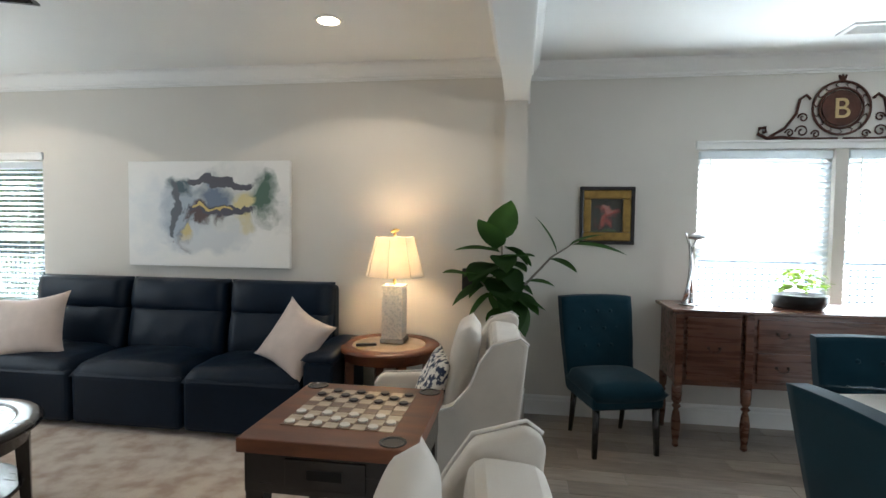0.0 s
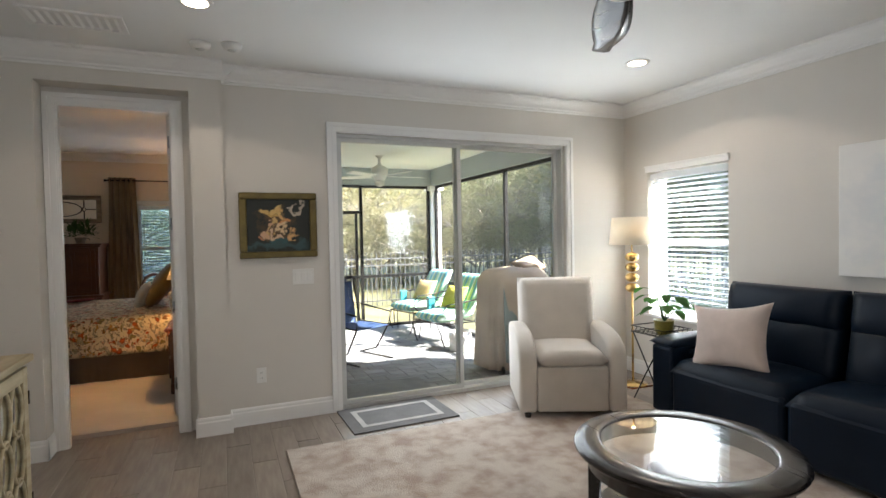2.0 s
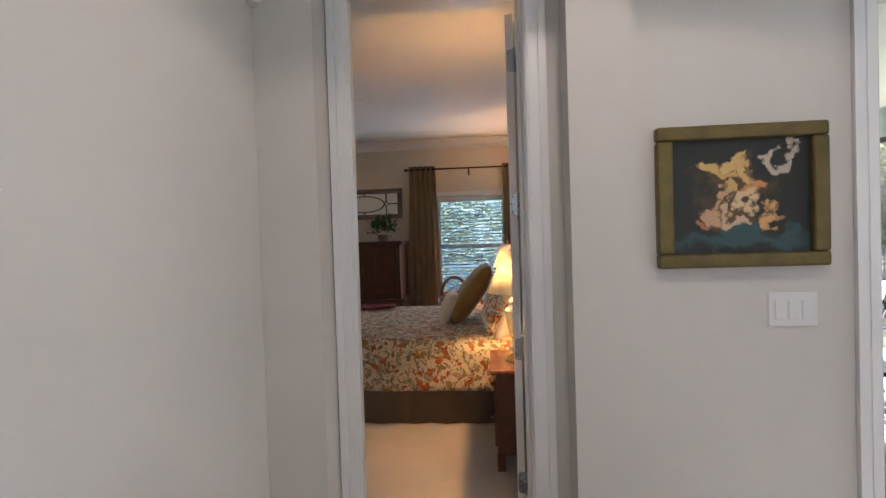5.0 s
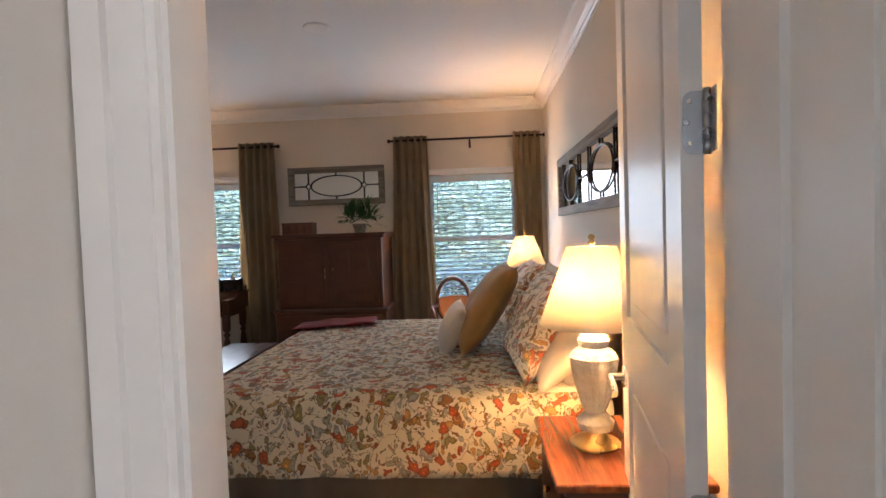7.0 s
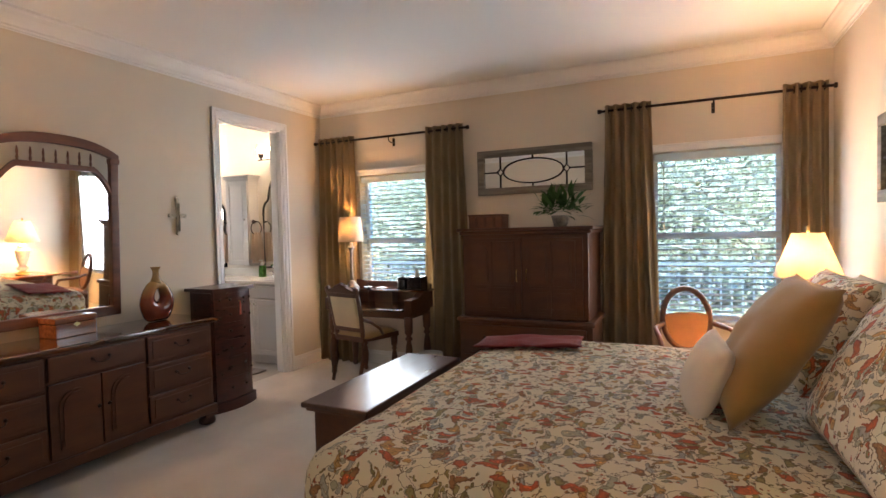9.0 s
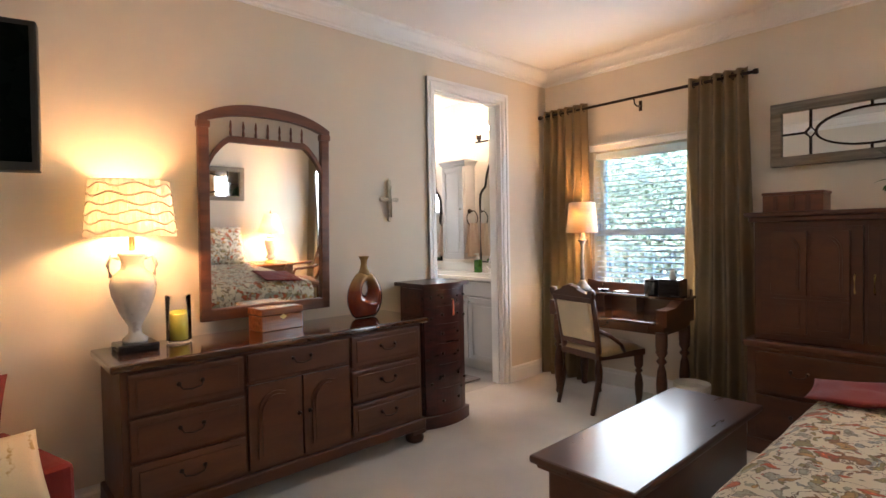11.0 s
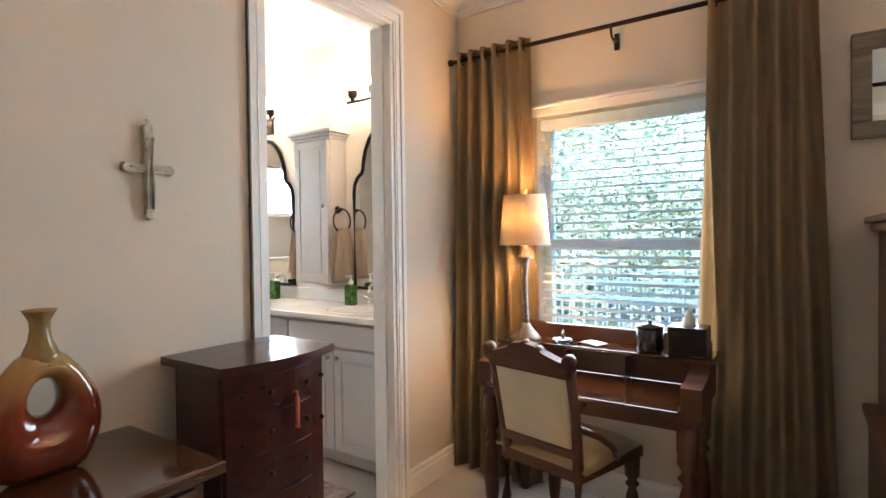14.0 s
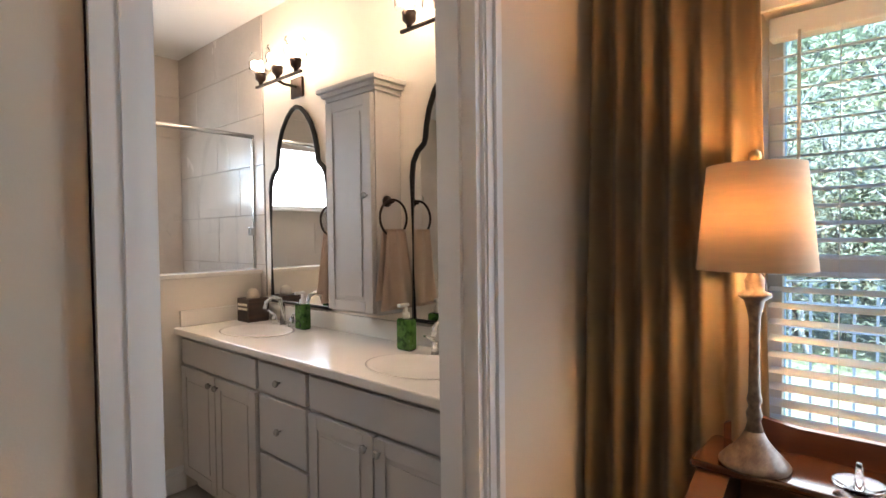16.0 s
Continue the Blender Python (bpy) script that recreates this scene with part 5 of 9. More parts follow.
# the tan glaze of the neck runs down into the amber body
vn_, vl_ = M_VASE.node_tree.nodes, M_VASE.node_tree.links
vt_, vx_, vm_, vr_ = vn_.new("ShaderNodeTexCoord"), vn_.new("ShaderNodeSeparateXYZ"), vn_.new("ShaderNodeMixRGB"), vn_.new("ShaderNodeMapRange")
vr_.inputs["From Min"].default_value, vr_.inputs["From Max"].default_value = 0.17, 0.27
vm_.inputs[2].default_value = (0.40, 0.23, 0.07, 1)
vl_.new(vt_.outputs["Object"], vx_.inputs[0])
vl_.new(vx_.outputs[2], vr_.inputs["Value"])
vl_.new(vr_.outputs[0], vm_.inputs[0])
vl_.new(vn_["Principled BSDF"].inputs["Base Color"].links[0].from_socket, vm_.inputs[1])
vl_.new(vm_.outputs[0], vn_["Principled BSDF"].inputs["Base Color"])
vs = thing("vase", pose(-8.085, -3.86, 0.79), "amber brown ring-shaped ceramic vase with a tan neck", "vase")
def vase_half(z):
    """Half width of the flattened vase body at a height."""
    return 0.121 * math.sin(math.pi * min(1, (z + 0.075) / 0.385)) ** 0.72 if z > 0.12 else 0.072 + 0.049 * math.sin(math.pi / 2 * z / 0.12) ** 0.8


bm = bmesh.new()
n_, k_ = 56, 16
rings = []
for i in range(n_):
    a = 2 * math.pi * i / n_
    ca, sa = math.cos(a), math.sin(a)
    far = 0.03
    while far < 0.25 and 0.0 < 0.185 + far * sa < 0.285 and abs(far * ca) < vase_half(0.185 + far * sa):
        far += 0.001
    near = 1 / math.hypot(ca / 0.030, sa / 0.042)
    ring = []
    for j in range(k_):
        b_ = 2 * math.pi * j / k_
        r = (far + near) / 2 + (far - near) / 2 * math.cos(b_)
        ring.append(bm.verts.new((r * ca, 0.052 * math.sin(b_) * min(1, (far - near) / 0.06) ** 0.5, 0.185 + r * sa)))
    rings.append(ring)
for i in range(n_):
    for j in range(k_):
        bm.faces.new((rings[i][j], rings[(i + 1) % n_][j], rings[(i + 1) % n_][(j + 1) % k_], rings[i][(j + 1) % k_])).smooth = True
for v in bm.verts:
    v.co.z = max(v.co.z, 0.001)
bmesh.ops.recalc_face_normals(bm, faces=bm.faces[:])
part("body", bm, M_VASE, vs)
latpart("neck", [(0.050, 0.262), (0.036, 0.285), (0.024, 0.315), (0.020, 0.34), (0.021, 0.36), (0.032, 0.382), (0.036, 0.386), (0.030, 0.386), (0.017, 0.365)], mat("tan_glaze", (0.42, 0.26, 0.09), 0.2, vary=0.3), vs, 20, label="tan glazed neck")
jb = thing("jewellery_box", pose(-7.53, -3.93, 0.79, 0, 0, 184), "brown leather-look box with a brass clasp", "box")
boxpart("body", (-0.125, 0.125, -0.08, 0.08, 0, 0.085), M_CHERRY, jb, 0.005)
boxpart("lid", (-0.128, 0.128, -0.083, 0.083, 0.087, 0.125), M_CHERRY, jb, 0.008)
bm = bmesh.new()
prism(bm, [(-0.022, 0.075), (0, 0.06), (0.022, 0.075), (0, 0.09)], -0.0845, -0.081, "y")
part("clasp", bm, M_BRASS, jb, "brass diamond clasp")

M_TOILE = mat("white_urn_ceramic", (0.74, 0.68, 0.60), 0.25, vary=0.25, scale=16, fine=40, second=(0.45, 0.36, 0.30), mix=(0.28, 0.40))
dlp = thing("table_lamp", pose(-6.82, -3.90, 0.79), "lit white ceramic urn lamp with a pleated shade", "lamp")
boxpart("base", (-0.085, 0.085, -0.085, 0.085, 0, 0.035), M_ESPRESSO, dlp, 0.008)
latpart("urn", [(0.05, 0.035), (0.055, 0.05), (0.028, 0.075), (0.026, 0.11), (0.06, 0.17), (0.092, 0.26), (0.098, 0.31), (0.085, 0.35), (0.05, 0.38), (0.045, 0.41), (0.058, 0.44), (0.06, 0.455), (0.02, 0.465)], M_TOILE, dlp, 28)
for s in (-1, 1):
    tubepart("urn_handle", [(s * 0.05, 0, 0.43), (s * 0.085, 0, 0.44), (s * 0.10, 0, 0.40), (s * 0.09, 0, 0.345)], 0.009, M_TOILE, dlp, 8)
latpart("neck", [(0.012, 0.465), (0.012, 0.60)], M_BRASS, dlp, 10)
shade(dlp, 0.19, 0.165, 0.53, 0.79, M_SHADE_W, 72, 0.006)
for i in range(6):
    pts = [(0.193 * (1 - 0.13 * (0.03 + i * 0.045) / 0.26) * math.cos(a), 0.193 * (1 - 0.13 * (0.03 + i * 0.045) / 0.26) * math.sin(a), 0.555 + i * 0.042 + 0.010 * math.sin(7 * a + i * 2)) for a in [2 * math.pi * k / 56 for k in range(56)]]
    tubepart("pleat_cord", pts, 0.004, M_IVORY, dlp, 5, True)
latpart("bulb", [(0.012, 0.58), (0.03, 0.62), (0.034, 0.65), (0.005, 0.69)], M_BULB, dlp, 12)
ch = thing("candle_holder", pose(-7.02, -3.93, 0.79), "clear glass cylinder with a yellow-green candle", "candle")
bm = bmesh.new()
lathe(bm, [(0.055, 0.0), (0.058, 0.01), (0.058, 0.235), (0.054, 0.235), (0.054, 0.012)], 24)
bmesh.ops.recalc_face_normals(bm, faces=bm.faces[:])
g = part("glass_cylinder", bm, glass("thin_candle_glass", (1, 1, 1), 0.0, 1.1), ch)
g.visible_shadow = False
latpart("candle", [(0.045, 0.013), (0.045, 0.14), (0.04, 0.143)], mat("yellow_green_wax", (0.45, 0.42, 0.06), 0.5, vary=0.1), ch, 20)

# wooden cross
cr = thing("wall_cross", pose(-8.44, -4.07, 1.40, 0, 0, 180), "carved pale metal wall cross", "cross")
M_CROSS = mat("aged_ivory_metal", (0.74, 0.67, 0.50), 0.5, metal=0.1, vary=0.4, scale=20, fine=60, bump=0.4)
bm = bmesh.new()
box(bm, -0.014, 0.014, -0.018, -0.003, 0.01, 0.285, 0.006, 3)
box(bm, -0.07, 0.07, -0.018, -0.003, 0.140, 0.168, 0.006, 3)
for x, z in ((-0.064, 0.154), (0.064, 0.154), (0, 0.014), (0, 0.278)):
    lathe(bm, [(0.016, 0.0), (0.017, 0.008), (0.012, 0.016)], 12, pose(x, -0.003, z, 90))
part("cross_body", bm, M_CROSS, cr)
bm = bmesh.new()
for s in (-1, 1):
    tube(bm, [(s * 0.008, -0.02, 0.03), (s * 0.012, -0.022, 0.10), (s * 0.006, -0.022, 0.17), (s * 0.010, -0.022, 0.25)], 0.004, 6)
    tube(bm, [(s * 0.012, -0.02, 0.15), (s * 0.06, -0.019, 0.157)], 0.003, 6)
tube(bm, [(0, -0.004, 0.28), (0, -0.012, 0.30), (0, -0.004, 0.305)], 0.004, 6)
part("relief", bm, M_CROSS, cr)

# jewellery chest: bow front towards +y
jc = thing("jewellery_chest", pose(-8.67, -3.865, 0, 0, 0, 180), "tall red cherry jewellery chest with a serpentine front", "chest")


def bow(w, d, f, n=16):
    return [(-w, d)] + [(-w + 2 * w * i / n, -d + f * (abs(2 * i / n - 1) ** 2) * 0.9) for i in range(n + 1)] + [(w, d)]


bm = bmesh.new()
prism(bm, bow(0.185, 0.15, 0.05), 0.07, 0.95, "z")
part("case", bm, M_CHEST, jc)
bm = bmesh.new()
prism(bm, bow(0.215, 0.178, 0.05), 0.95, 0.975, "z")
part("top", bm, M_CHEST, jc, "glossy cherry top with a shaped edge")
bm = bmesh.new()
prism(bm, bow(0.205, 0.168, 0.05), 0.0, 0.08, "z")
part("plinth", bm, M_CHEST, jc)
zz = 0.10
for i, h in enumerate((0.16, 0.15, 0.13, 0.12, 0.11, 0.10)):
    bm = bmesh.new()
    prism(bm, [(-0.13 + 0.26 * k / 10, -0.156 + 0.03 * abs(2 * k / 10 - 1) ** 2) for k in range(11)] + [(0.13, -0.11), (-0.13, -0.11)], zz, zz + h, "z")
    dw = part("drawer", bm, M_CHEST, jc)
    for x in (-0.07, 0.07):
        latpart("knob", [(0.005, 0), (0.009, 0.010), (0.010, 0.016), (0.004, 0.020)], M_BRONZE, dw, 8, pose(x, -0.148, zz + h / 2, 90))
    zz += h + 0.012
for s in (-1, 1):
    dr = boxpart("side_door", (s * 0.187 - 0.006, s * 0.187 + 0.006, -0.09, 0.12, 0.10, 0.94), M_CHEST, jc, 0.004)
    for z in (0.3, 0.74, 0.88):
        latpart("hinge_knob", [(0.006, 0), (0.010, 0.008), (0.006, 0.016)], M_BRONZE, dr, 8, pose(s * 0.15, -0.128, z, 90))
tubepart("key", [(0.02, -0.150, 0.86), (0.02, -0.175, 0.86)], 0.003, M_BRASS, jc, 6)
latpart("tassel", [(0.002, 0.0), (0.007, -0.02), (0.006, -0.09), (0.008, -0.11)][::-1], mat("coral_silk", (0.65, 0.16, 0.10), 0.7), jc, 10, pose(0.02, -0.172, 0.86), "coral tassel on the key")

# writing desk under the window; front towards +x: local -y is the front
dk = thing("writing_desk", pose(-9.98, -3.18, 0, 0, 0, 90), "antique dark walnut writing desk with turned legs", "desk")
for x in (-0.42, 0.43):
    for y in (-0.21, 0.16):
        latpart("leg", turned_leg(0.60, 0.036), M_MAHOG, dk, 16, pose(x, y, 0))
boxpart("apron", (-0.45, 0.46, -0.23, 0.19, 0.58, 0.66), M_MAHOG, dk, 0.006)
boxpart("writing_surface", (-0.40, 0.41, -0.25, 0.10, 0.665, 0.685), M_POLISH, dk, 0.005, "polished slanting writing surface", 2, pose(0, 0, 0, 3, 0, 0))
for x0, x1 in ((-0.475, -0.40), (0.41, 0.485)):
    bm = bmesh.new()
    prism(bm, [(-0.25, 0.64), (0.20, 0.64), (0.20, 0.80), (0.0, 0.80), (-0.10, 0.76), (-0.25, 0.755)], x0, x1, "x")
    part("side_cheek", bm, M_MAHOG, dk)
boxpart("back_shelf", (-0.49, 0.50, -0.01, 0.21, 0.80, 0.82), M_POLISH, dk, 0.006)
bm = bmesh.new()
prism(bm, [(-0.46, 0.82), (0.47, 0.82), (0.47, 0.86), (0.40, 0.90), (0.30, 0.885), (-0.29, 0.885), (-0.39, 0.90), (-0.46, 0.86)], 0.19, 0.212, "y")
part("back_gallery", bm, M_MAHOG, dk, "shaped back board")
boxpart("pigeonhole_back", (-0.40, 0.41, 0.10, 0.12, 0.68, 0.80), M_MAHOG, dk, 0.002)
for x in (-0.13, 0.14):
    boxpart("pigeonhole_divider", (x - 0.006, x + 0.006, -0.01, 0.10, 0.685, 0.80), M_MAHOG, dk, 0.001)
dwr = boxpart("drawer", (-0.33, 0.34, -0.242, -0.228, 0.59, 0.65), M_MAHOG, dk, 0.004)
bail(dwr, 0, -0.243, 0.63)

# desk lamp: turned candlestick with a linen drum shade
dkl = thing("table_lamp", pose(-10.03, -3.54, 0.82), "lit turned candlestick lamp with a beige linen shade", "lamp")
M_ANTIQ = wood("antiqued_grey_brown", (0.22, 0.17, 0.12), (0.10, 0.07, 0.05), 0.5)
latpart("base", [(0.075, 0), (0.078, 0.008), (0.07, 0.018), (0.06, 0.03), (0.045, 0.045), (0.03, 0.065), (0.02, 0.085)], M_ANTIQ, dkl, 28)
latpart("stem", [(0.02, 0.085), (0.014, 0.11), (0.018, 0.125), (0.012, 0.145), (0.017, 0.16), (0.013, 0.18), (0.011, 0.30), (0.013, 0.36), (0.022, 0.40), (0.036, 0.41), (0.036, 0.418), (0.02, 0.425), (0.022, 0.45), (0.012, 0.47), (0.012, 0.50)], M_ANTIQ, dkl, 20)
shade(dkl, 0.128, 0.105, 0.475, 0.725, M_SHADE_L)
latpart("bulb", [(0.012, 0.52), (0.03, 0.56), (0.034, 0.59), (0.005, 0.63)], M_BULB, dkl, 12)
latpart("finial", [(0.004, 0.715), (0.006, 0.73), (0.014, 0.742), (0.012, 0.755), (0.004, 0.762)], M_BRASS, dkl, 12)
rh = thing("ring_holder", pose(-10.02, -3.34, 0.82), "clear glass ring dish with a post", "dish")
latpart("dish", [(0.02, 0), (0.045, 0.012), (0.05, 0.022), (0.046, 0.022), (0.02, 0.008)], M_GLASS, rh, 20)
latpart("post", [(0.010, 0.008), (0.008, 0.04), (0.005, 0.065)], M_GLASS, rh, 10)
sh_ = bmesh.new()
cushion(sh_, 0.13, 0.08, 0.018, None, 0.1, 10, 0.5)
solid("shell_dish", sh_, M_CERAMIC, "white oval shell dish on the desk", "dish", m=pose(-10.05, -3.20, 0.829, 4, 0, 60))
jr = thing("canister", pose(-10.03, -2.94, 0.82), "dark lidded canister on the desk", "canister")
latpart("body", [(0.055, 0), (0.058, 0.01), (0.058, 0.10), (0.055, 0.105)], M_ESPRESSO, jr, 24)
latpart("lid", [(0.06, 0.105), (0.058, 0.118), (0.01, 0.124), (0.012, 0.135), (0.004, 0.142)], M_ESPRESSO, jr, 24)
tb = thing("tissue_box", pose(-10.02, -2.78, 0.82, 0, 0, 90), "dark carved tissue box cover with a tissue", "tissue box")
bm = bmesh.new()
box(bm, -0.075, 0.075, -0.07, 0.07, 0, 0.13, 0.006)
for i in range(5):
    for s in (-1, 1):
        lathe(bm, [(0.011, 0), (0.008, 0.004)], 8, pose(-0.05 + 0.025 * i, -0.07, 0.035 + 0.055 * (s > 0), 90))
part("cover", bm, M_ESPRESSO, tb)
bm = bmesh.new()
lathe(bm, [(0.03, 0.128), (0.022, 0.15), (0.016, 0.18), (0.003, 0.205)], 7)
part("tissue", bm, M_IVORY, tb, "white tissue")


# desk chair with an upholstered back; front (local -y) towards the desk
def carved_chair(m, label, material_seat, material_back):
    t = thing("desk_chair", m, label, "chair")
    for s in (-1, 1):
        latpart("front_leg", turned_leg(0.40, 0.030), M_MAHOG, t, 14, pose(s * 0.20, -0.19, 0))
        tubepart("back_leg", [(s * 0.175, 0.26, 0), (s * 0.175, 0.20, 0.22), (s * 0.175, 0.19, 0.42), (s * 0.185, 0.22, 0.62), (s * 0.195, 0.27, 0.85)], [0.016, 0.02, 0.023, 0.02, 0.017], M_MAHOG, t, 10)
        tubepart("arm_brace", [(s * 0.19, 0.21, 0.60), (s * 0.225, 0.13, 0.56), (s * 0.235, 0.03, 0.49), (s * 0.22, -0.02, 0.43)], 0.014, M_MAHOG, t, 8)
    bm = bmesh.new()
    prism(bm, [(-0.235, -0.22), (0.235, -0.22), (0.195, 0.21), (-0.195, 0.21)], 0.385, 0.43, "z")
    part("seat_rail", bm, M_MAHOG, t)
    bm = bmesh.new()
    cushion(bm, 0.45, 0.43, 0.11, pose(0, -0.01, 0.43), 0.0, 12, 0.3)
    part("seat", bm, material_seat, t, "gold velvet upholstered seat")
    back = pose(0, 0.235, 0.66, -12)
    bm = bmesh.new()
    box(bm, -0.165, 0.165, -0.015, 0.02, -0.15, 0.15, 0.02, 3, back)
    part("backrest", bm, material_back, t, "ivory upholstered back panel")
    for x0, x1, z0, z1 in ((-0.19, 0.19, -0.185, -0.145), (-0.195, 0.195, 0.145, 0.185)):
        bm = bmesh.new()
        box(bm, x0, x1, -0.02, 0.022, z0, z1, 0.006, 2, back)
        part("back_rail", bm, M_MAHOG, t)
    bm = bmesh.new()
    prism(bm, [(-0.21, 0.17), (0.21, 0.17), (0.215, 0.205), (0.15, 0.215), (0.09, 0.235), (0.05, 0.26), (0, 0.268), (-0.05, 0.26), (-0.09, 0.235), (-0.15, 0.215), (-0.215, 0.205)], -0.016, 0.018, "y", back)
    for x in (-0.195, 0.195):
        lathe(bm, [(0.022, -0.02), (0.026, 0), (0.022, 0.02)], 12, back @ pose(x, 0, 0.215, 90))
    for x in (-0.06, 0, 0.06):
        lathe(bm, [(0.018, -0.018), (0.02, 0), (0.018, 0.018)], 10, back @ pose(x, 0, 0.255 - abs(x) * 0.3, 90))
    part("crest", bm, M_MAHOG, t, "carved crest rail")
    return t


M_GOLDVELVET = mat("gold_velvet", (0.42, 0.27, 0.10), 0.8, vary=0.2, scale=5, fine=300, sheen=0.5)
carved_chair(pose(-9.775, -3.23, 0, 0, 0, -103), "carved walnut desk chair with ivory back and gold seat", M_GOLDVELVET, mat("straw_velvet", (0.66, 0.51, 0.30), 0.85, vary=0.12, scale=5, fine=300, sheen=0.3))

# waste basket
wb = thing("waste_basket", pose(-9.90, -2.60, 0), "tan woven waste basket with a white liner", "basket")
latpart("body", [(0.095, 0), (0.10, 0.01), (0.115, 0.24), (0.113, 0.24), (0.098, 0.02)], mat("tan_wicker", (0.50, 0.27, 0.10), 0.7, vary=0.35, scale=30, fine=90, bump=0.5, stretch=(1, 1, 3)), wb, 28)
latpart("liner", [(0.117, 0.19), (0.121, 0.215), (0.119, 0.25), (0.112, 0.252), (0.110, 0.22)], mat("thin_white_plastic", (0.75, 0.70, 0.62), 0.35, vary=0.15, fine=30, bump=0.5), wb, 28, label="white plastic liner")

# balloon-back armchair by the window
bb = thing("balloon_back_chair", pose(-9.60, -0.37, 0, 0, 0, 105), "walnut balloon-back armchair with a tan back", "chair")
M_TANBACK = mat("tan_cane", (0.42, 0.19, 0.08), 0.6, vary=0.25, fine=200, bump=0.2)
bk = pose(0, 0.20, 0.42, -10)
oval = [(0.165 * math.sin(a), 0, 0.27 + 0.225 * math.cos(a)) for a in [2 * math.pi * k / 36 for k in range(36)]]
bm = bmesh.new()
tube(bm, oval, 0.022, 8, True)
bmesh.ops.transform(bm, matrix=bk, verts=bm.verts[:])
part("back_frame", bm, M_WALNUT, bb, "oval walnut back frame")
bm = bmesh.new()
prism(bm, [(x * 0.9, z if z < 0.30 else 0.30 + (z - 0.30) * 0.1) for x, _, z in oval], -0.012, 0.012, "y", bk)
part("back_panel", bm, M_TANBACK, bb, "tan back panel")
bm = bmesh.new()
cushion(bm, 0.50, 0.48, 0.12, pose(0, -0.03, 0.42), 0, 10, 0.3)
part("seat", bm, M_TANBACK, bb)
bm = bmesh.new()
prism(bm, [(-0.26, -0.28), (0.26, -0.28), (0.21, 0.21), (-0.21, 0.21)], 0.36, 0.41, "z")
part("seat_rail", bm, M_WALNUT, bb)
for s in (-1, 1):
    latpart("front_leg", turned_leg(0.37, 0.028), M_WALNUT, bb, 12, pose(s * 0.22, -0.24, 0))
    tubepart("back_leg", [(s * 0.17, 0.28, 0), (s * 0.17, 0.21, 0.2), (s * 0.15, 0.20, 0.45)], 0.018, M_WALNUT, bb, 8)
    tubepart("armrest", [(s * 0.17, 0.20, 0.66), (s * 0.25, 0.10, 0.64), (s * 0.27, -0.12, 0.62), (s * 0.24, -0.20, 0.42)], 0.018, M_WALNUT, bb, 8)

# red armchair in the corner
rc = thing("red_armchair", pose(-6.00, -3.62, 0, 0, 0, 196) @ Matrix.Diagonal((1, 1, 0.84, 1)), "brick red upholstered armchair in the corner", "armchair")
boxpart("seat_base", (-0.36, 0.36, -0.38, 0.30, 0.10, 0.36), M_RED, rc, 0.04, "", 3)
bm = bmesh.new()
cushion(bm, 0.66, 0.66, 0.20, pose(0, -0.06, 0.42), 0.0, 14, 0.22, 0.02)
part("seat_cushion", bm, M_RED, rc)
boxpart("backrest", (-0.36, 0.36, 0.18, 0.36, 0.30, 0.80), M_RED, rc, 0.06, "", 3, pose(0, 0, 0, -6))
for s in (-1, 1):
    boxpart("arm", (s * 0.40 - 0.06, s * 0.40 + 0.06, -0.30, 0.34, 0.10, 0.58), M_RED, rc, 0.045, "", 3)
    for y in (-0.32, 0.30):
        latpart("foot", [(0.02, 0), (0.03, 0.10)], M_ESPRESSO, rc, 10, pose(s * 0.32, y, 0))
pillow("throw_pillow", pose(-6.10, -3.66, 0.60, 58, 0, 170), 0.46, 0.46, 0.17, M_RED, "plain brick red throw pillow on the armchair", 0.06, 0.01, 41)
M_EMBROID = mat("ivory_embroidery", (0.66, 0.55, 0.36), 0.9, vary=0.3, scale=22, fine=300, second=(0.40, 0.27, 0.10), mix=(0.33, 0.40), bump=0.3)
pillow("throw_pillow", pose(-6.27, -3.42, 0.51, 40, 0, 185), 0.31, 0.31, 0.12, M_EMBROID, "small ivory embroidered pillow with gold fringe", 0.04, 0.01, 43)

# bedroom television on the wall
tv = thing("television", pose(-5.98, -3.93, 1.90, -4, 0, 168), "black flat-screen television on a wall bracket", "television")
boxpart("housing", (-0.52, 0.52, -0.03, 0.03, -0.31, 0.31), M_DARKPLAS, tv, 0.008)
boxpart("screen", (-0.495, 0.495, -0.033, -0.0305, -0.275, 0.285), M_TVBLACK, tv, 0.001, "dark glossy screen")
boxpart("bracket", (-0.06, 0.06, 0.03, 0.14, -0.10, 0.10), M_BLACK, tv, 0.004)


# fern in a pot on the armoire
def leaf_blade(bm, base, tip, width, droop=0.0, seg=5, up=Vector((0, 0, 1)), fold=0.15):
    """A bent, pointed leaf from base to tip."""
    base, tip = Vector(base), Vector(tip)
    d = tip - base
    s = d.cross(up)
    s = s.normalized() if s.length > 1e-4 else Vector((1, 0, 0))
    nrm = s.cross(d).normalized()
    rows = []
    for i in range(seg + 1):
        t = i / seg
        w = width * math.sin(math.pi * min(0.97, max(0.04, t ** 0.8))) * 0.5
        c = base + d * t + nrm * (droop * 4 * t * (1 - t) * d.length)
        rows.append([bm.verts.new(c - s * w), bm.verts.new(c - nrm * fold * w), bm.verts.new(c + s * w)])
    for a, b_ in zip(rows, rows[1:]):
        for k in range(2):
            bm.faces.new((a[k], a[k + 1], b_[k + 1], b_[k])).smooth = True


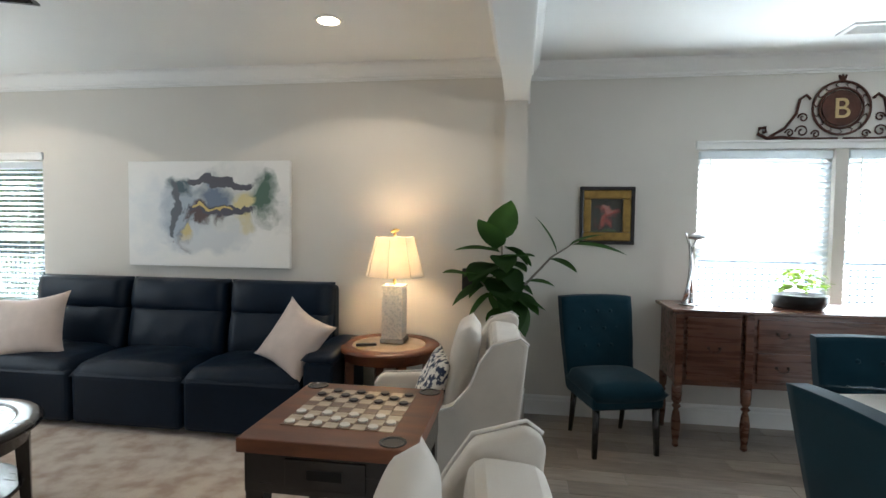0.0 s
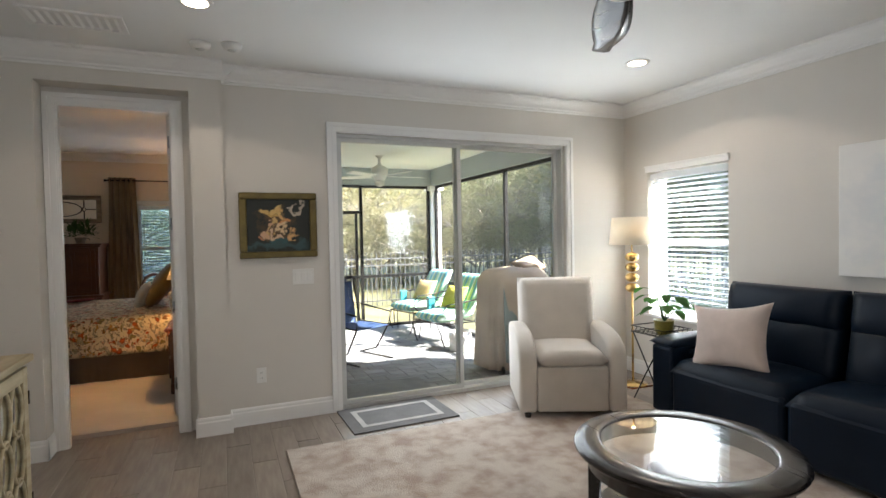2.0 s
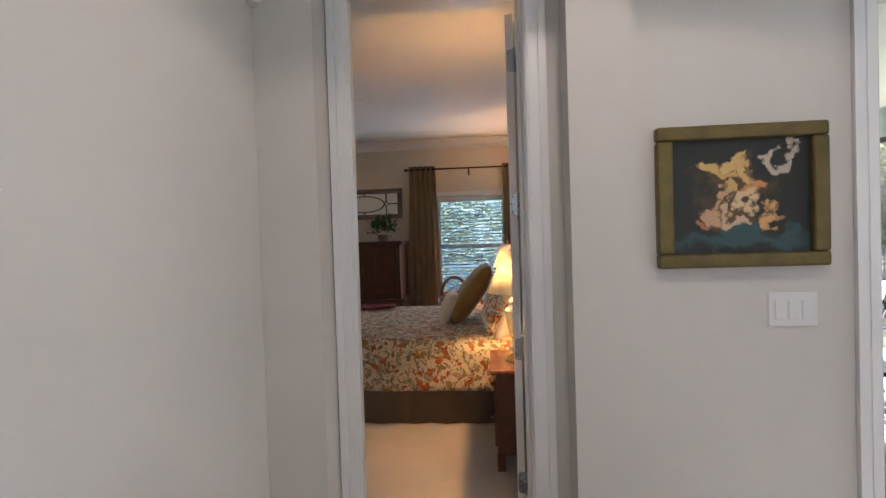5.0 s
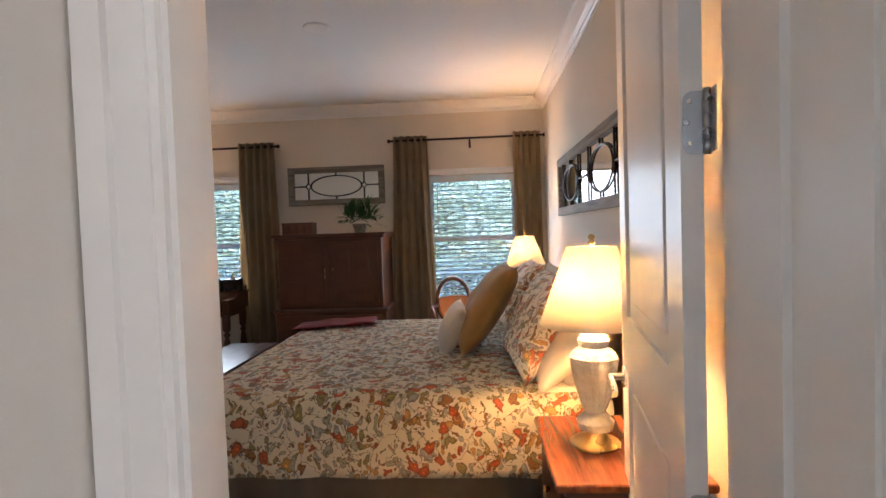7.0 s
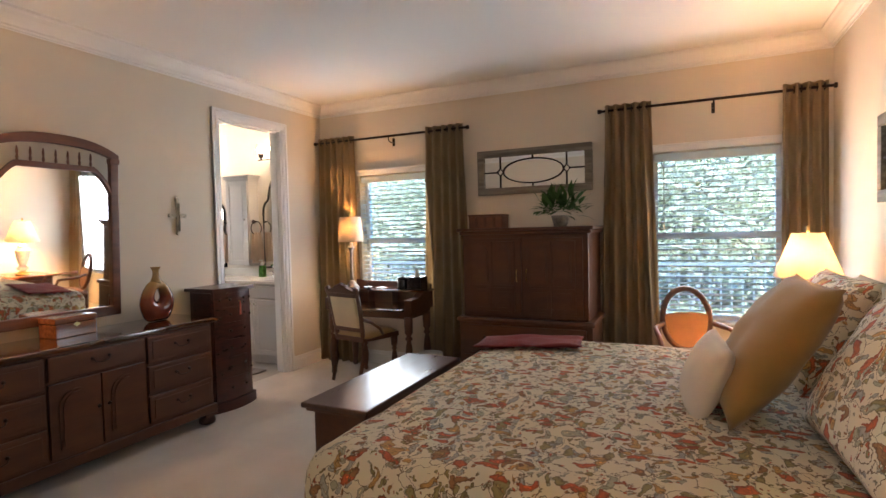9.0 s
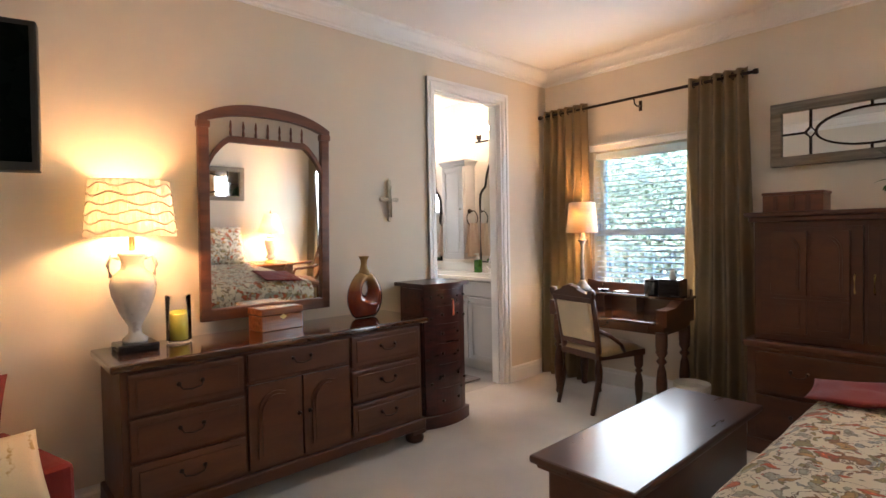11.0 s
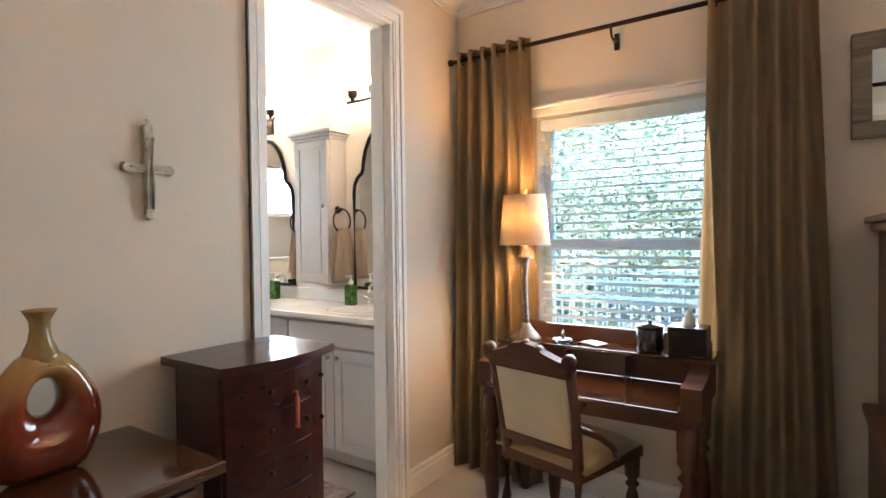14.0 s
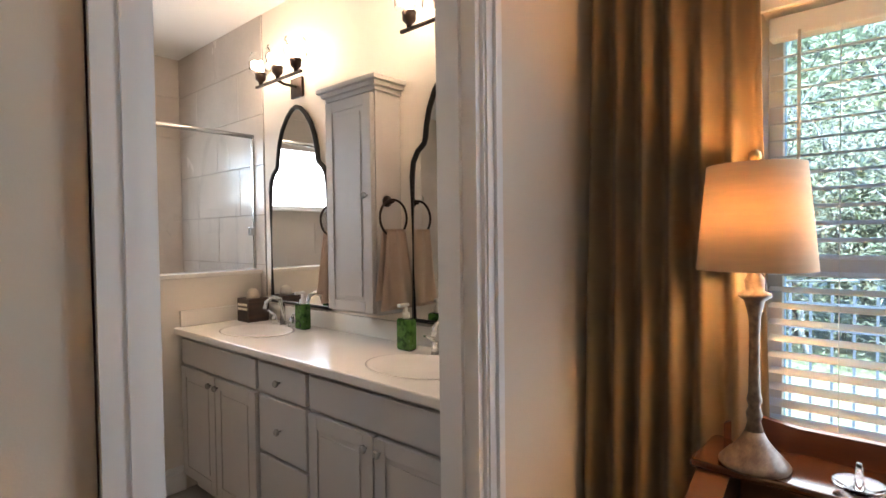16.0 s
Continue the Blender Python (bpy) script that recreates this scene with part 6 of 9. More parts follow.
M_FERN = leaf_mat("fern_leaf", (0.07, 0.15, 0.04), (0.035, 0.08, 0.02))
fp = thing("potted_plant", pose(-9.86, -1.36, 1.395), "bushy green fern in a small pot on the armoire", "plant")
latpart("pot", [(0.05, 0), (0.07, 0.07), (0.075, 0.09), (0.068, 0.09), (0.05, 0.08)], M_GREYWOOD, fp, 18)
bm = bmesh.new()
r_ = random.Random(2)
for i in range(150):
    a, e = r_.uniform(0, 6.283), r_.uniform(-0.35, 1.3)
    ln = r_.uniform(0.10, 0.24)
    st = Vector((r_.gauss(0, 0.05), r_.gauss(0, 0.06), 0.10 + r_.uniform(0, 0.08)))
    tp = st + Vector((math.cos(a) * math.cos(e), math.sin(a) * math.cos(e), math.sin(e))) * ln
    leaf_blade(bm, st.lerp(tp, 0.35), tp, r_.uniform(0.025, 0.05), 0.10, 3)
part("leaves", bm, M_FERN, fp, "feathery green leaves")

# ---- living room ----
sofa = thing("sofa", pose(-2.441, 3.93, 0), "three-seat navy leather reclining sofa against the wall", "sofa")
SW = 0.848
boxpart("base", (-1.46, 1.46, -0.30, 0.32, 0.05, 0.26), M_NAVY, sofa, 0.03, "", 3)
for k in (-1, 0, 1):
    cx = k * SW
    bm = bmesh.new()
    cushion(bm, SW - 0.004, 0.70, 0.26, pose(cx, -0.045, 0.385), 0.0, 16, 0.16, 0.012, k + 2)
    part("seat_cushion", bm, M_NAVY, sofa)
    boxpart("footrest_panel", (cx - SW / 2 + 0.006, cx + SW / 2 - 0.006, -0.395, -0.28, 0.05, 0.425), M_NAVY, sofa, 0.055, "", 4)
    bm = bmesh.new()
    cushion(bm, SW - 0.01, 0.40, 0.24, pose(cx, 0.20, 0.60, 80), 0.0, 16, 0.16, 0.012, k + 7)
    part("back_cushion", bm, M_NAVY, sofa)
    bm = bmesh.new()
    cushion(bm, SW - 0.008, 0.27, 0.25, pose(cx, 0.245, 0.885, 84), 0.0, 16, 0.16, 0.008, k + 12)
    part("headrest", bm, M_NAVY, sofa)
    boxpart("back_shell", (cx - SW / 2 + 0.01, cx + SW / 2 - 0.01, 0.25, 0.38, 0.2, 0.99), M_NAVY, sofa, 0.04, "", 3)
for s in (-1, 1):
    bm = bmesh.new()
    box(bm, s * 1.375 - 0.10, s * 1.375 + 0.10, -0.37, 0.34, 0.05, 0.56, 0.03, 3)
    cushion(bm, 0.22, 0.72, 0.10, pose(s * 1.375, -0.02, 0.575), 0.0, 12, 0.18)
    part("arm", bm, M_NAVY, sofa)
    boxpart("control_plate", (s * 1.274 - 0.004, s * 1.274 + 0.004, -0.20, -0.10, 0.50, 0.535), M_CHROME, sofa, 0.002)
pillow("throw_pillow", pose(-3.38, 3.74, 0.67, 68, 0, 10) @ pose(0, 0, 0, 0, 0, 8), 0.55, 0.50, 0.19, M_PILLOW, "blush pink linen throw pillow on the sofa", 0.15, 0.012, 51)
pillow("throw_pillow", pose(-1.29, 3.72, 0.665, 66, 0, -14) @ pose(0, 0, 0, 0, 0, -24), 0.47, 0.47, 0.19, M_PILLOW, "blush pink linen throw pillow tipped on a corner", 0.17, 0.012, 53)

# abstract canvas
def painting_mat(name, paper, blots, scale, edge=1.75):
    m = bpy.data.materials.new(name)
    m.use_nodes = True
    n, l = m.node_tree.nodes, m.node_tree.links
    p = n["Principled BSDF"]
    p.inputs["Roughness"].default_value = 0.55
    tc = n.new("ShaderNodeTexCoord")
    w = n.new("ShaderNodeTexNoise")
    w.inputs["Scale"].default_value, w.inputs["Detail"].default_value = scale * 0.8, 5
    l.new(tc.outputs["Object"], w.inputs["Vector"])
    add = n.new("ShaderNodeMixRGB")
    add.blend_type = "ADD"
    add.inputs[0].default_value = 0.35
    l.new(tc.outputs["Object"], add.inputs[1])
    l.new(w.outputs["Color"], add.inputs[2])
    last = n.new("ShaderNodeRGB")
    last.outputs[0].default_value = (*paper, 1)
    out = last.outputs[0]
    for (cx, cz, rx, rz, col, soft, ns) in blots:
        mp = n.new("ShaderNodeMapping")
        mp.inputs["Location"].default_value = (-(cx + 0.175) / rx, 0, -(cz + 0.175) / rz)
        mp.inputs["Scale"].default_value = (1 / rx, 0.0, 1 / rz)
        l.new(add.outputs[0], mp.inputs[0])
        ln = n.new("ShaderNodeVectorMath")
        ln.operation = "LENGTH"
        l.new(mp.outputs[0], ln.inputs[0])
        nz = n.new("ShaderNodeTexNoise")
        nz.inputs["Scale"].default_value, nz.inputs["Detail"].default_value = ns, 6
        l.new(add.outputs[0], nz.inputs["Vector"])
        mul = n.new("ShaderNodeMath")
        mul.operation = "MULTIPLY_ADD"
        l.new(nz.outputs["Fac"], mul.inputs[0])
        mul.inputs[1].default_value = 1.6
        l.new(ln.outputs["Value"], mul.inputs[2])
        mr = n.new("ShaderNodeMapRange")
        mr.inputs["From Min"].default_value, mr.inputs["From Max"].default_value = edge, edge - soft
        l.new(mul.outputs[0], mr.inputs["Value"])
        mx = n.new("ShaderNodeMixRGB")
        l.new(mr.outputs[0], mx.inputs[0])
        l.new(out, mx.inputs[1])
        mx.inputs[2].default_value = (*col, 1)
        out = mx.outputs[0]
    l.new(out, p.inputs["Base Color"])
    b = n.new("ShaderNodeBump")
    nz = n.new("ShaderNodeTexNoise")
    nz.inputs["Scale"].default_value = 300
    l.new(tc.outputs["Object"], nz.inputs["Vector"])
    b.inputs["Strength"].default_value, b.inputs["Distance"].default_value = 0.1, 0.01
    l.new(nz.outputs["Fac"], b.inputs["Height"])
    l.new(b.outputs[0], p.inputs["Normal"])
    return m


M_ABSTRACT = painting_mat("abstract_ink_painting", (0.80, 0.79, 0.77), [
    (-0.25, -0.02, 0.46, 0.32, (0.64, 0.67, 0.70), 0.8, 5), (0.25, 0.10, 0.46, 0.26, (0.56, 0.57, 0.56), 0.8, 5), (-0.22, -0.02, 0.22, 0.26, (0.36, 0.41, 0.48), 0.7, 7),
    (-0.25, 0.20, 0.12, 0.10, (0.06, 0.10, 0.12), 0.6, 9), (0.08, 0.13, 0.17, 0.15, (0.14, 0.18, 0.26), 0.7, 8), (0.50, 0.13, 0.15, 0.17, (0.07, 0.13, 0.10), 0.7, 8),
    (0.33, 0.07, 0.11, 0.15, (0.62, 0.54, 0.27), 0.6, 8), (-0.04, 0.0, 0.16, 0.06, (0.09, 0.06, 0.06), 0.4, 14), (-0.17, -0.17, 0.07, 0.12, (0.12, 0.12, 0.14), 0.5, 11), (-0.16, -0.12, 0.06, 0.05, (0.58, 0.48, 0.22), 0.35, 12),
    (0.16, 0.02, 0.30, 0.035, (0.07, 0.07, 0.09), 0.22, 18), (0.10, 0.26, 0.30, 0.03, (0.08, 0.08, 0.10), 0.25, 16), (0.06, -0.20, 0.30, 0.12, (0.60, 0.62, 0.64), 0.6, 6), (-0.30, 0.05, 0.03, 0.20, (0.10, 0.11, 0.13), 0.25, 16), (0.02, 0.03, 0.20, 0.012, (0.60, 0.45, 0.16), 0.2, 14)], 4.2, 2.0)
cv = thing("canvas_painting", pose(-2.31, YN, 1.53), "large abstract ink-wash canvas in grey, blue and gold", "painting")
boxpart("canvas", (-0.71, 0.71, -0.042, -0.002, -0.43, 0.43), M_ABSTRACT, cv, 0.004)

# rug, mat
bm = bmesh.new()
box(bm, -4.42, -0.70, 0.89, 3.72, 0.001, 0.014, 0.004)
solid("area_rug", bm, M_RUG, "beige and taupe distressed area rug", "rug")
mt = thing("door_mat", pose(-4.80, 1.78, 0.001, 0, 0, 2), "grey door mat with a pale border line", "mat")
M_MAT = mat("grey_mat_pile", (0.20, 0.195, 0.19), 0.95, vary=0.2, fine=300, bump=0.5)
M_MATW = mat("pale_mat_pile", (0.55, 0.53, 0.50), 0.95, vary=0.15, fine=300, bump=0.5)
boxpart("mat_surface", (-0.28, 0.28, -0.42, 0.42, 0, 0.010), M_MAT, mt, 0.004)
bm = bmesh.new()
for x0, x1, y0, y1 in ((-0.19, 0.19, -0.33, -0.29), (-0.19, 0.19, 0.29, 0.33), (-0.19, -0.15, -0.29, 0.29), (0.15, 0.19, -0.29, 0.29)):
    box(bm, x0, x1, y0, y1, 0.008, 0.0115)
part("border", bm, M_MATW, mt, "pale border line")

# coffee table
ct = thing("coffee_table", pose(-2.53, 2.38, 0.014) @ Matrix.Diagonal((0.94, 0.94, 1, 1)), "round espresso coffee table with an inset glass top", "table")
bm = bmesh.new()
lathe(bm, [(0.375, 0.445), (0.375, 0.47), (0.385, 0.474), (0.47, 0.474), (0.492, 0.466), (0.50, 0.452), (0.492, 0.438), (0.46, 0.43), (0.44, 0.425), (0.435, 0.36), (0.42, 0.36), (0.415, 0.425), (0.38, 0.44)], 56, None, False)
part("rim", bm, M_ESPRESSO, ct)
latpart("glass_top", [(0.374, 0.460), (0.374, 0.468)], M_GLASS, ct, 56)
latpart("shelf", [(0.40, 0.12), (0.405, 0.125), (0.405, 0.14), (0.40, 0.145)], M_ESPRESSO, ct, 48)
for k in range(4):
    a = radians(40 + 90 * k)
    bm = bmesh.new()
    for (r, z0, h0), (r1, z1, h1) in (((0.415, 0.0, 0.022), (0.40, 0.43, 0.034)),):
        va = [bm.verts.new((r + sx * h0, sy * h0, z0)) for sx, sy in ((-1, -1), (1, -1), (1, 1), (-1, 1))]
        vb = [bm.verts.new((r1 + sx * h1, sy * h1, z1)) for sx, sy in ((-1, -1), (1, -1), (1, 1), (-1, 1))]
        for i in range(4):
            bm.faces.new((va[i], va[(i + 1) % 4], vb[(i + 1) % 4], vb[i]))
        bm.faces.new(va[::-1])
        bm.faces.new(vb)
    bmesh.ops.transform(bm, matrix=pose(0, 0, 0, 0, 0, 40 + 90 * k), verts=bm.verts[:])
    part("leg", bm, M_ESPRESSO, ct)
bw = thing("pedestal_bowl", pose(-2.53, 2.38, 0.159), "copper brown pedestal bowl on the lower shelf", "bowl")
latpart("pedestal", [(0.07, 0), (0.075, 0.012), (0.045, 0.03), (0.03, 0.05), (0.055, 0.07), (0.03, 0.09), (0.035, 0.105)], M_ESPRESSO, bw, 24)
latpart("bowl", [(0.03, 0.105), (0.09, 0.12), (0.135, 0.155), (0.15, 0.19), (0.145, 0.192), (0.125, 0.16), (0.08, 0.13)], mat("copper_glaze", (0.32, 0.13, 0.07), 0.25, metal=0.5, vary=0.4), bw, 30)

# cream recliner
rl = thing("recliner", pose(-4.43, 3.11, 0, 0, 0, 66), "cream upholstered push-back recliner by the slider", "armchair")
boxpart("seat_base", (-0.27, 0.27, -0.385, 0.34, 0.06, 0.40), M_CREAM, rl, 0.025, "", 3)
bm = bmesh.new()
cushion(bm, 0.53, 0.62, 0.16, pose(0, -0.08, 0.45), 0, 14, 0.16)
part("seat_cushion", bm, M_CREAM, rl)
bm = bmesh.new()
cushion(bm, 0.66, 0.66, 0.22, pose(0, 0.27, 0.705, 78), 0, 16, 0.14)
part("backrest", bm, M_CREAM, rl)
for s in (-1, 1):
    bm = bmesh.new()
    prism(bm, [(-0.39, 0.055), (0.32, 0.055), (0.36, 0.64), (0.20, 0.655), (-0.05, 0.645), (-0.22, 0.615), (-0.33, 0.565), (-0.385, 0.50)], s * 0.34 - 0.07, s * 0.34 + 0.07, "x")
    bmesh.ops.bevel(bm, geom=[e for e in bm.edges if e.calc_face_angle(0) > 0.9], offset=0.035, segments=4, affect="EDGES", profile=0.5)
    for f in bm.faces:
        f.smooth = True
    part("arm", bm, M_CREAM, rl)
    for y in (-0.34, 0.30):
        latpart("foot", [(0.022, 0), (0.028, 0.06)], M_ESPRESSO, rl, 10, pose(s * 0.34, y, 0))

# plant stand with pothos, floor lamp
ps = thing("wire_side_table", pose(-4.10, 3.84, 0), "black wire side table with crossed legs", "side table")
bm = bmesh.new()
for z in (0.58, 0.63):
    tube(bm, [(-0.18, -0.14, z), (0.18, -0.14, z), (0.18, 0.14, z), (-0.18, 0.14, z)], 0.005, 6, True)
for i in range(9):
    x = -0.18 + 0.045 * i
    tube(bm, [(x, -0.14, 0.58), (x, 0.14, 0.58)], 0.003, 5)
    for y in (-0.14, 0.14):
        tube(bm, [(x, y, 0.58), (x + 0.022, y, 0.63)], 0.003, 5)
part("tray", bm, M_BLACK, ps)
for y in (-0.13, 0.13):
    for s in (-1, 1):
        tubepart("leg", [(s * 0.17, y, 0.58), (0, y, 0.30), (-s * 0.17, y, 0.0)], 0.006, M_BLACK, ps, 6)
po = thing("potted_plant", pose(-4.02, 3.80, 0.585), "trailing pothos in a gold pot on the wire table", "plant")
latpart("pot", [(0.055, 0), (0.07, 0.03), (0.078, 0.11), (0.082, 0.12), (0.072, 0.12), (0.06, 0.10)], mat("gold_green_glaze", (0.36, 0.30, 0.06), 0.3, vary=0.4), po, 22)
latpart("soil", [(0.07, 0.10), (0.03, 0.108)], M_SOIL, po, 16)
M_POTHOS = leaf_mat("pothos_leaf", (0.10, 0.24, 0.05), (0.05, 0.14, 0.03))


def broad_leaf(bm, base, d, length, width, curl=0.18, up=Vector((0, 0, 1)), seg=7):
    """A broad pointed leaf with a raised midrib."""
    d = Vector(d).normalized()
    s = d.cross(up)
    s = s.normalized() if s.length > 1e-3 else Vector((1, 0, 0))
    nrm = s.cross(d).normalized()
    rows = []
    for i in range(seg + 1):
        t = i / seg
        w = width * (math.sin(math.pi * t ** 0.75) ** 0.75 if 0 < t < 1 else 0.03)
        c = Vector(base) + d * length * t - nrm * curl * length * t * t
        rows.append([bm.verts.new(c + s * w * k * 0.5 + nrm * abs(k) * w * 0.10) for k in (-1, -0.5, 0, 0.5, 1)])
    for a, b_ in zip(rows, rows[1:]):
        for k in range(4):
            bm.faces.new((a[k], a[k + 1], b_[k + 1], b_[k])).smooth = True


r_ = random.Random(8)
stems = []
for i in range(16):
    a = radians(r_.uniform(0, 360))
    reach, h = r_.uniform(0.08, 0.30), r_.uniform(0.06, 0.26)
    top = Vector((math.cos(a) * reach, math.sin(a) * reach * 0.8, 0.12 + h))
    stems.append((Vector((0, 0, 0.10)), Vector((math.cos(a) * reach * 0.4, math.sin(a) * reach * 0.4, 0.14 + h * 0.9)), top, a))
bm = bmesh.new()
for p0, p1, p2, a in stems:
    tube(bm, [p0, p1, p2], 0.003, 5)
part("stems", bm, M_POTHOS, po)
for p0, p1, p2, a in stems:
    bm = bmesh.new()
    broad_leaf(bm, p2, (math.cos(a), math.sin(a), -0.35), r_.uniform(0.10, 0.15), r_.uniform(0.07, 0.10))
    part("leaf", bm, M_POTHOS, po)
fl = thing("floor_lamp", pose(-4.61, 4.02, 0), "brass floor lamp with stacked discs and an ivory shade", "lamp")
latpart("base", [(0.13, 0), (0.13, 0.015), (0.03, 0.03)], M_BRASS, fl, 30)
boxpart("plinth", (-0.13, 0.13, -0.13, 0.13, 0.0, 0.012), M_CHERRY, fl, 0.003)
latpart("stem", [(0.010, 0.03), (0.010, 0.86)], M_BRASS, fl, 12)
for i in range(4):
    bm = bmesh.new()
    bmesh.ops.create_uvsphere(bm, u_segments=20, v_segments=12, radius=1, matrix=pose(0, 0, 0.90 + 0.095 * i) @ Matrix.Diagonal((0.062, 0.062, 0.045, 1)))
    for f in bm.faces:
        f.smooth = True
    part("stacked_disc", bm, M_BRASS, fl)
latpart("neck", [(0.008, 1.22), (0.008, 1.36)], M_BRASS, fl, 10)
shade(fl, 0.205, 0.175, 1.30, 1.55, M_SHADE_W)
latpart("bulb", [(0.012, 1.36), (0.03, 1.40), (0.034, 1.43), (0.005, 1.47)], M_BULB, fl, 12)

# round end table and lamp
et = thing("end_table", pose(-0.69, 3.97, 0), "round walnut end table with an inset stone top", "table")
bm = bmesh.new()
lathe(bm, [(0.26, 0.60), (0.26, 0.62), (0.345, 0.62), (0.358, 0.612), (0.36, 0.60), (0.35, 0.588), (0.33, 0.58), (0.325, 0.53), (0.30, 0.53), (0.30, 0.58), (0.265, 0.585)], 48, None, False)
part("rim", bm, M_WALNUT, et)
latpart("inset_top", [(0.259, 0.600), (0.259, 0.616)], mat("tan_marble", (0.55, 0.43, 0.30), 0.2, vary=0.2, scale=8), et, 40)
for k in range(4):
    bm = bmesh.new()
    box(bm, 0.26, 0.32, -0.03, 0.03, 0, 0.56, 0.006, 2, pose(0, 0, 0, 0, 0, 30 + 90 * k))
    part("leg", bm, M_WALNUT, et)
latpart("shelf", [(0.27, 0.14), (0.27, 0.165)], M_WALNUT, et, 40)
rm = bmesh.new()
box(rm, -0.07, 0.07, -0.02, 0.02, 0, 0.016, 0.006)
solid("remote_control", rm, M_DARKPLAS, "black remote control on the end table", "remote", m=pose(-0.83, 3.87, 0.62, 0, 0, 20))
lp = thing("table_lamp", pose(-0.673, 4.04, 0.62), "lit white fretwork box lamp with a paneled shade", "lamp")
boxpart("acrylic_foot", (-0.085, 0.085, -0.085, 0.085, 0, 0.03), M_CRYSTAL, lp, 0.004)
M_FRET = mat("white_fret_ceramic", (0.78, 0.74, 0.68), 0.3, vary=0.15, scale=55, fine=70, second=(0.62, 0.60, 0.57), mix=(0.42, 0.5), bump=0.6)
boxpart("column", (-0.075, 0.075, -0.075, 0.075, 0.03, 0.40), M_FRET, lp, 0.004)
boxpart("cap", (-0.08, 0.08, -0.08, 0.08, 0.40, 0.412), M_CERAMIC, lp, 0.003)
latpart("neck", [(0.008, 0.412), (0.014, 0.44), (0.007, 0.46), (0.007, 0.60)], M_BRASS, lp, 10)
shade(lp, 0.215, 0.14, 0.475, 0.755, M_SHADE_W, 8, 0, "shade", 8)
for k in range(8):
    a = 2 * math.pi * k / 8
    tubepart("shade_trim", [(0.216 * math.cos(a), 0.216 * math.sin(a), 0.475), (0.141 * math.cos(a), 0.141 * math.sin(a), 0.755)], 0.003, M_IVORY, lp, 5)
latpart("bulb", [(0.012, 0.55), (0.03, 0.59), (0.034, 0.62), (0.005, 0.66)], M_BULB, lp, 12)
bm = bmesh.new()
lathe(bm, [(0.004, 0.755), (0.012, 0.775), (0.004, 0.79)], 10)
cushion(bm, 0.07, 0.035, 0.03, pose(0, 0, 0.80, 0, -14, 20), 0.1, 8, 0.5)
part("finial", bm, M_BRASS, lp, "gold bird finial")

# games table with a draughts board
gt = thing("games_table", pose(-0.40, 2.285, 0), "espresso games table with an inlaid draughts board", "table")
boxpart("top", (-0.305, 0.305, -0.315, 0.315, 0.70, 0.75), M_WALNUT, gt, 0.006)
boxpart("apron", (-0.285, 0.285, -0.295, 0.295, 0.56, 0.70), M_ESPRESSO, gt, 0.004)
dr = boxpart("drawer", (-0.14, 0.14, -0.302, -0.29, 0.585, 0.685), M_ESPRESSO, gt, 0.004)
boxpart("drawer_pull", (-0.06, 0.06, -0.306, -0.300, 0.62, 0.655), M_BLACK, dr, 0.004)
for sx in (-1, 1):
    for sy in (-1, 1):
        bm = bmesh.new()
        va = [bm.verts.new((sx * 0.26 + a * 0.02, sy * 0.27 + b_ * 0.02, 0)) for a, b_ in ((-1, -1), (1, -1), (1, 1), (-1, 1))]
        vb = [bm.verts.new((sx * 0.25 + a * 0.032, sy * 0.26 + b_ * 0.032, 0.56)) for a, b_ in ((-1, -1), (1, -1), (1, 1), (-1, 1))]
        for i in range(4):
            bm.faces.new((va[i], va[(i + 1) % 4], vb[(i + 1) % 4], vb[i]))
        bm.faces.new(va[::-1])
        bm.faces.new(vb)
        part("leg", bm, M_ESPRESSO, gt)
M_SQL, M_SQD = wood("maple_square", (0.62, 0.50, 0.36), (0.50, 0.38, 0.26), 0.3), wood("brown_square", (0.22, 0.12, 0.07), (0.13, 0.07, 0.04), 0.3)
q = 0.0515
sqm = {}
for c_, mm in (("l", M_SQL), ("d", M_SQD)):
    bm = bmesh.new()
    box(bm, -q / 2 + 0.0008, q / 2 - 0.0008, -q / 2 + 0.0008, q / 2 - 0.0008, 0, 0.0025)
    me = bpy.data.meshes.new("board_square")
    bm.to_mesh(me)
    bm.free()
    me.materials.append(mm)
    sqm[c_] = me
for i in range(8):
    for j in range(8):
        o = new("board_square", sqm["l" if (i + j) % 2 else "d"])
        o.parent = gt
        o.location = (-0.005 + (i - 3.5) * q, 0.02 + (j - 3.5) * q, 0.7505)
for x, y in ((-0.25, 0.27), (0.25, 0.27), (0.22, -0.26)):
    latpart("cup_recess", [(0.046, 0.7502), (0.046, 0.7525), (0.036, 0.7525), (0.034, 0.7504)], M_ESPRESSO, gt, 24, pose(x, y, 0))
bm = bmesh.new()
lathe(bm, [(0.017, 0), (0.0185, 0.002), (0.0185, 0.006), (0.017, 0.008)], 16)
dm_ = {}
for c_, mm in (("w", mat("white_draught", (0.75, 0.70, 0.62), 0.4)), ("k", mat("black_draught", (0.03, 0.02, 0.018), 0.4))):
    me = bpy.data.meshes.new("draughts_piece")
    bm.to_mesh(me)
    me.materials.append(mm)
    dm_[c_] = me
bm.free()
for j in range(8):
    for i in range(8):
        if (i + j) % 2 == 0 and (j < 3 or j > 4):
            o = new("draughts_piece", dm_["w" if j < 3 else "k"])
            o.location = (-0.405 + (i - 3.5) * q, 2.305 + (j - 3.5) * q, 0.7532)
            tagged(o, "ivory draughts piece on the board" if j < 3 else "black draughts piece on the board", "game piece", "draughts pieces")

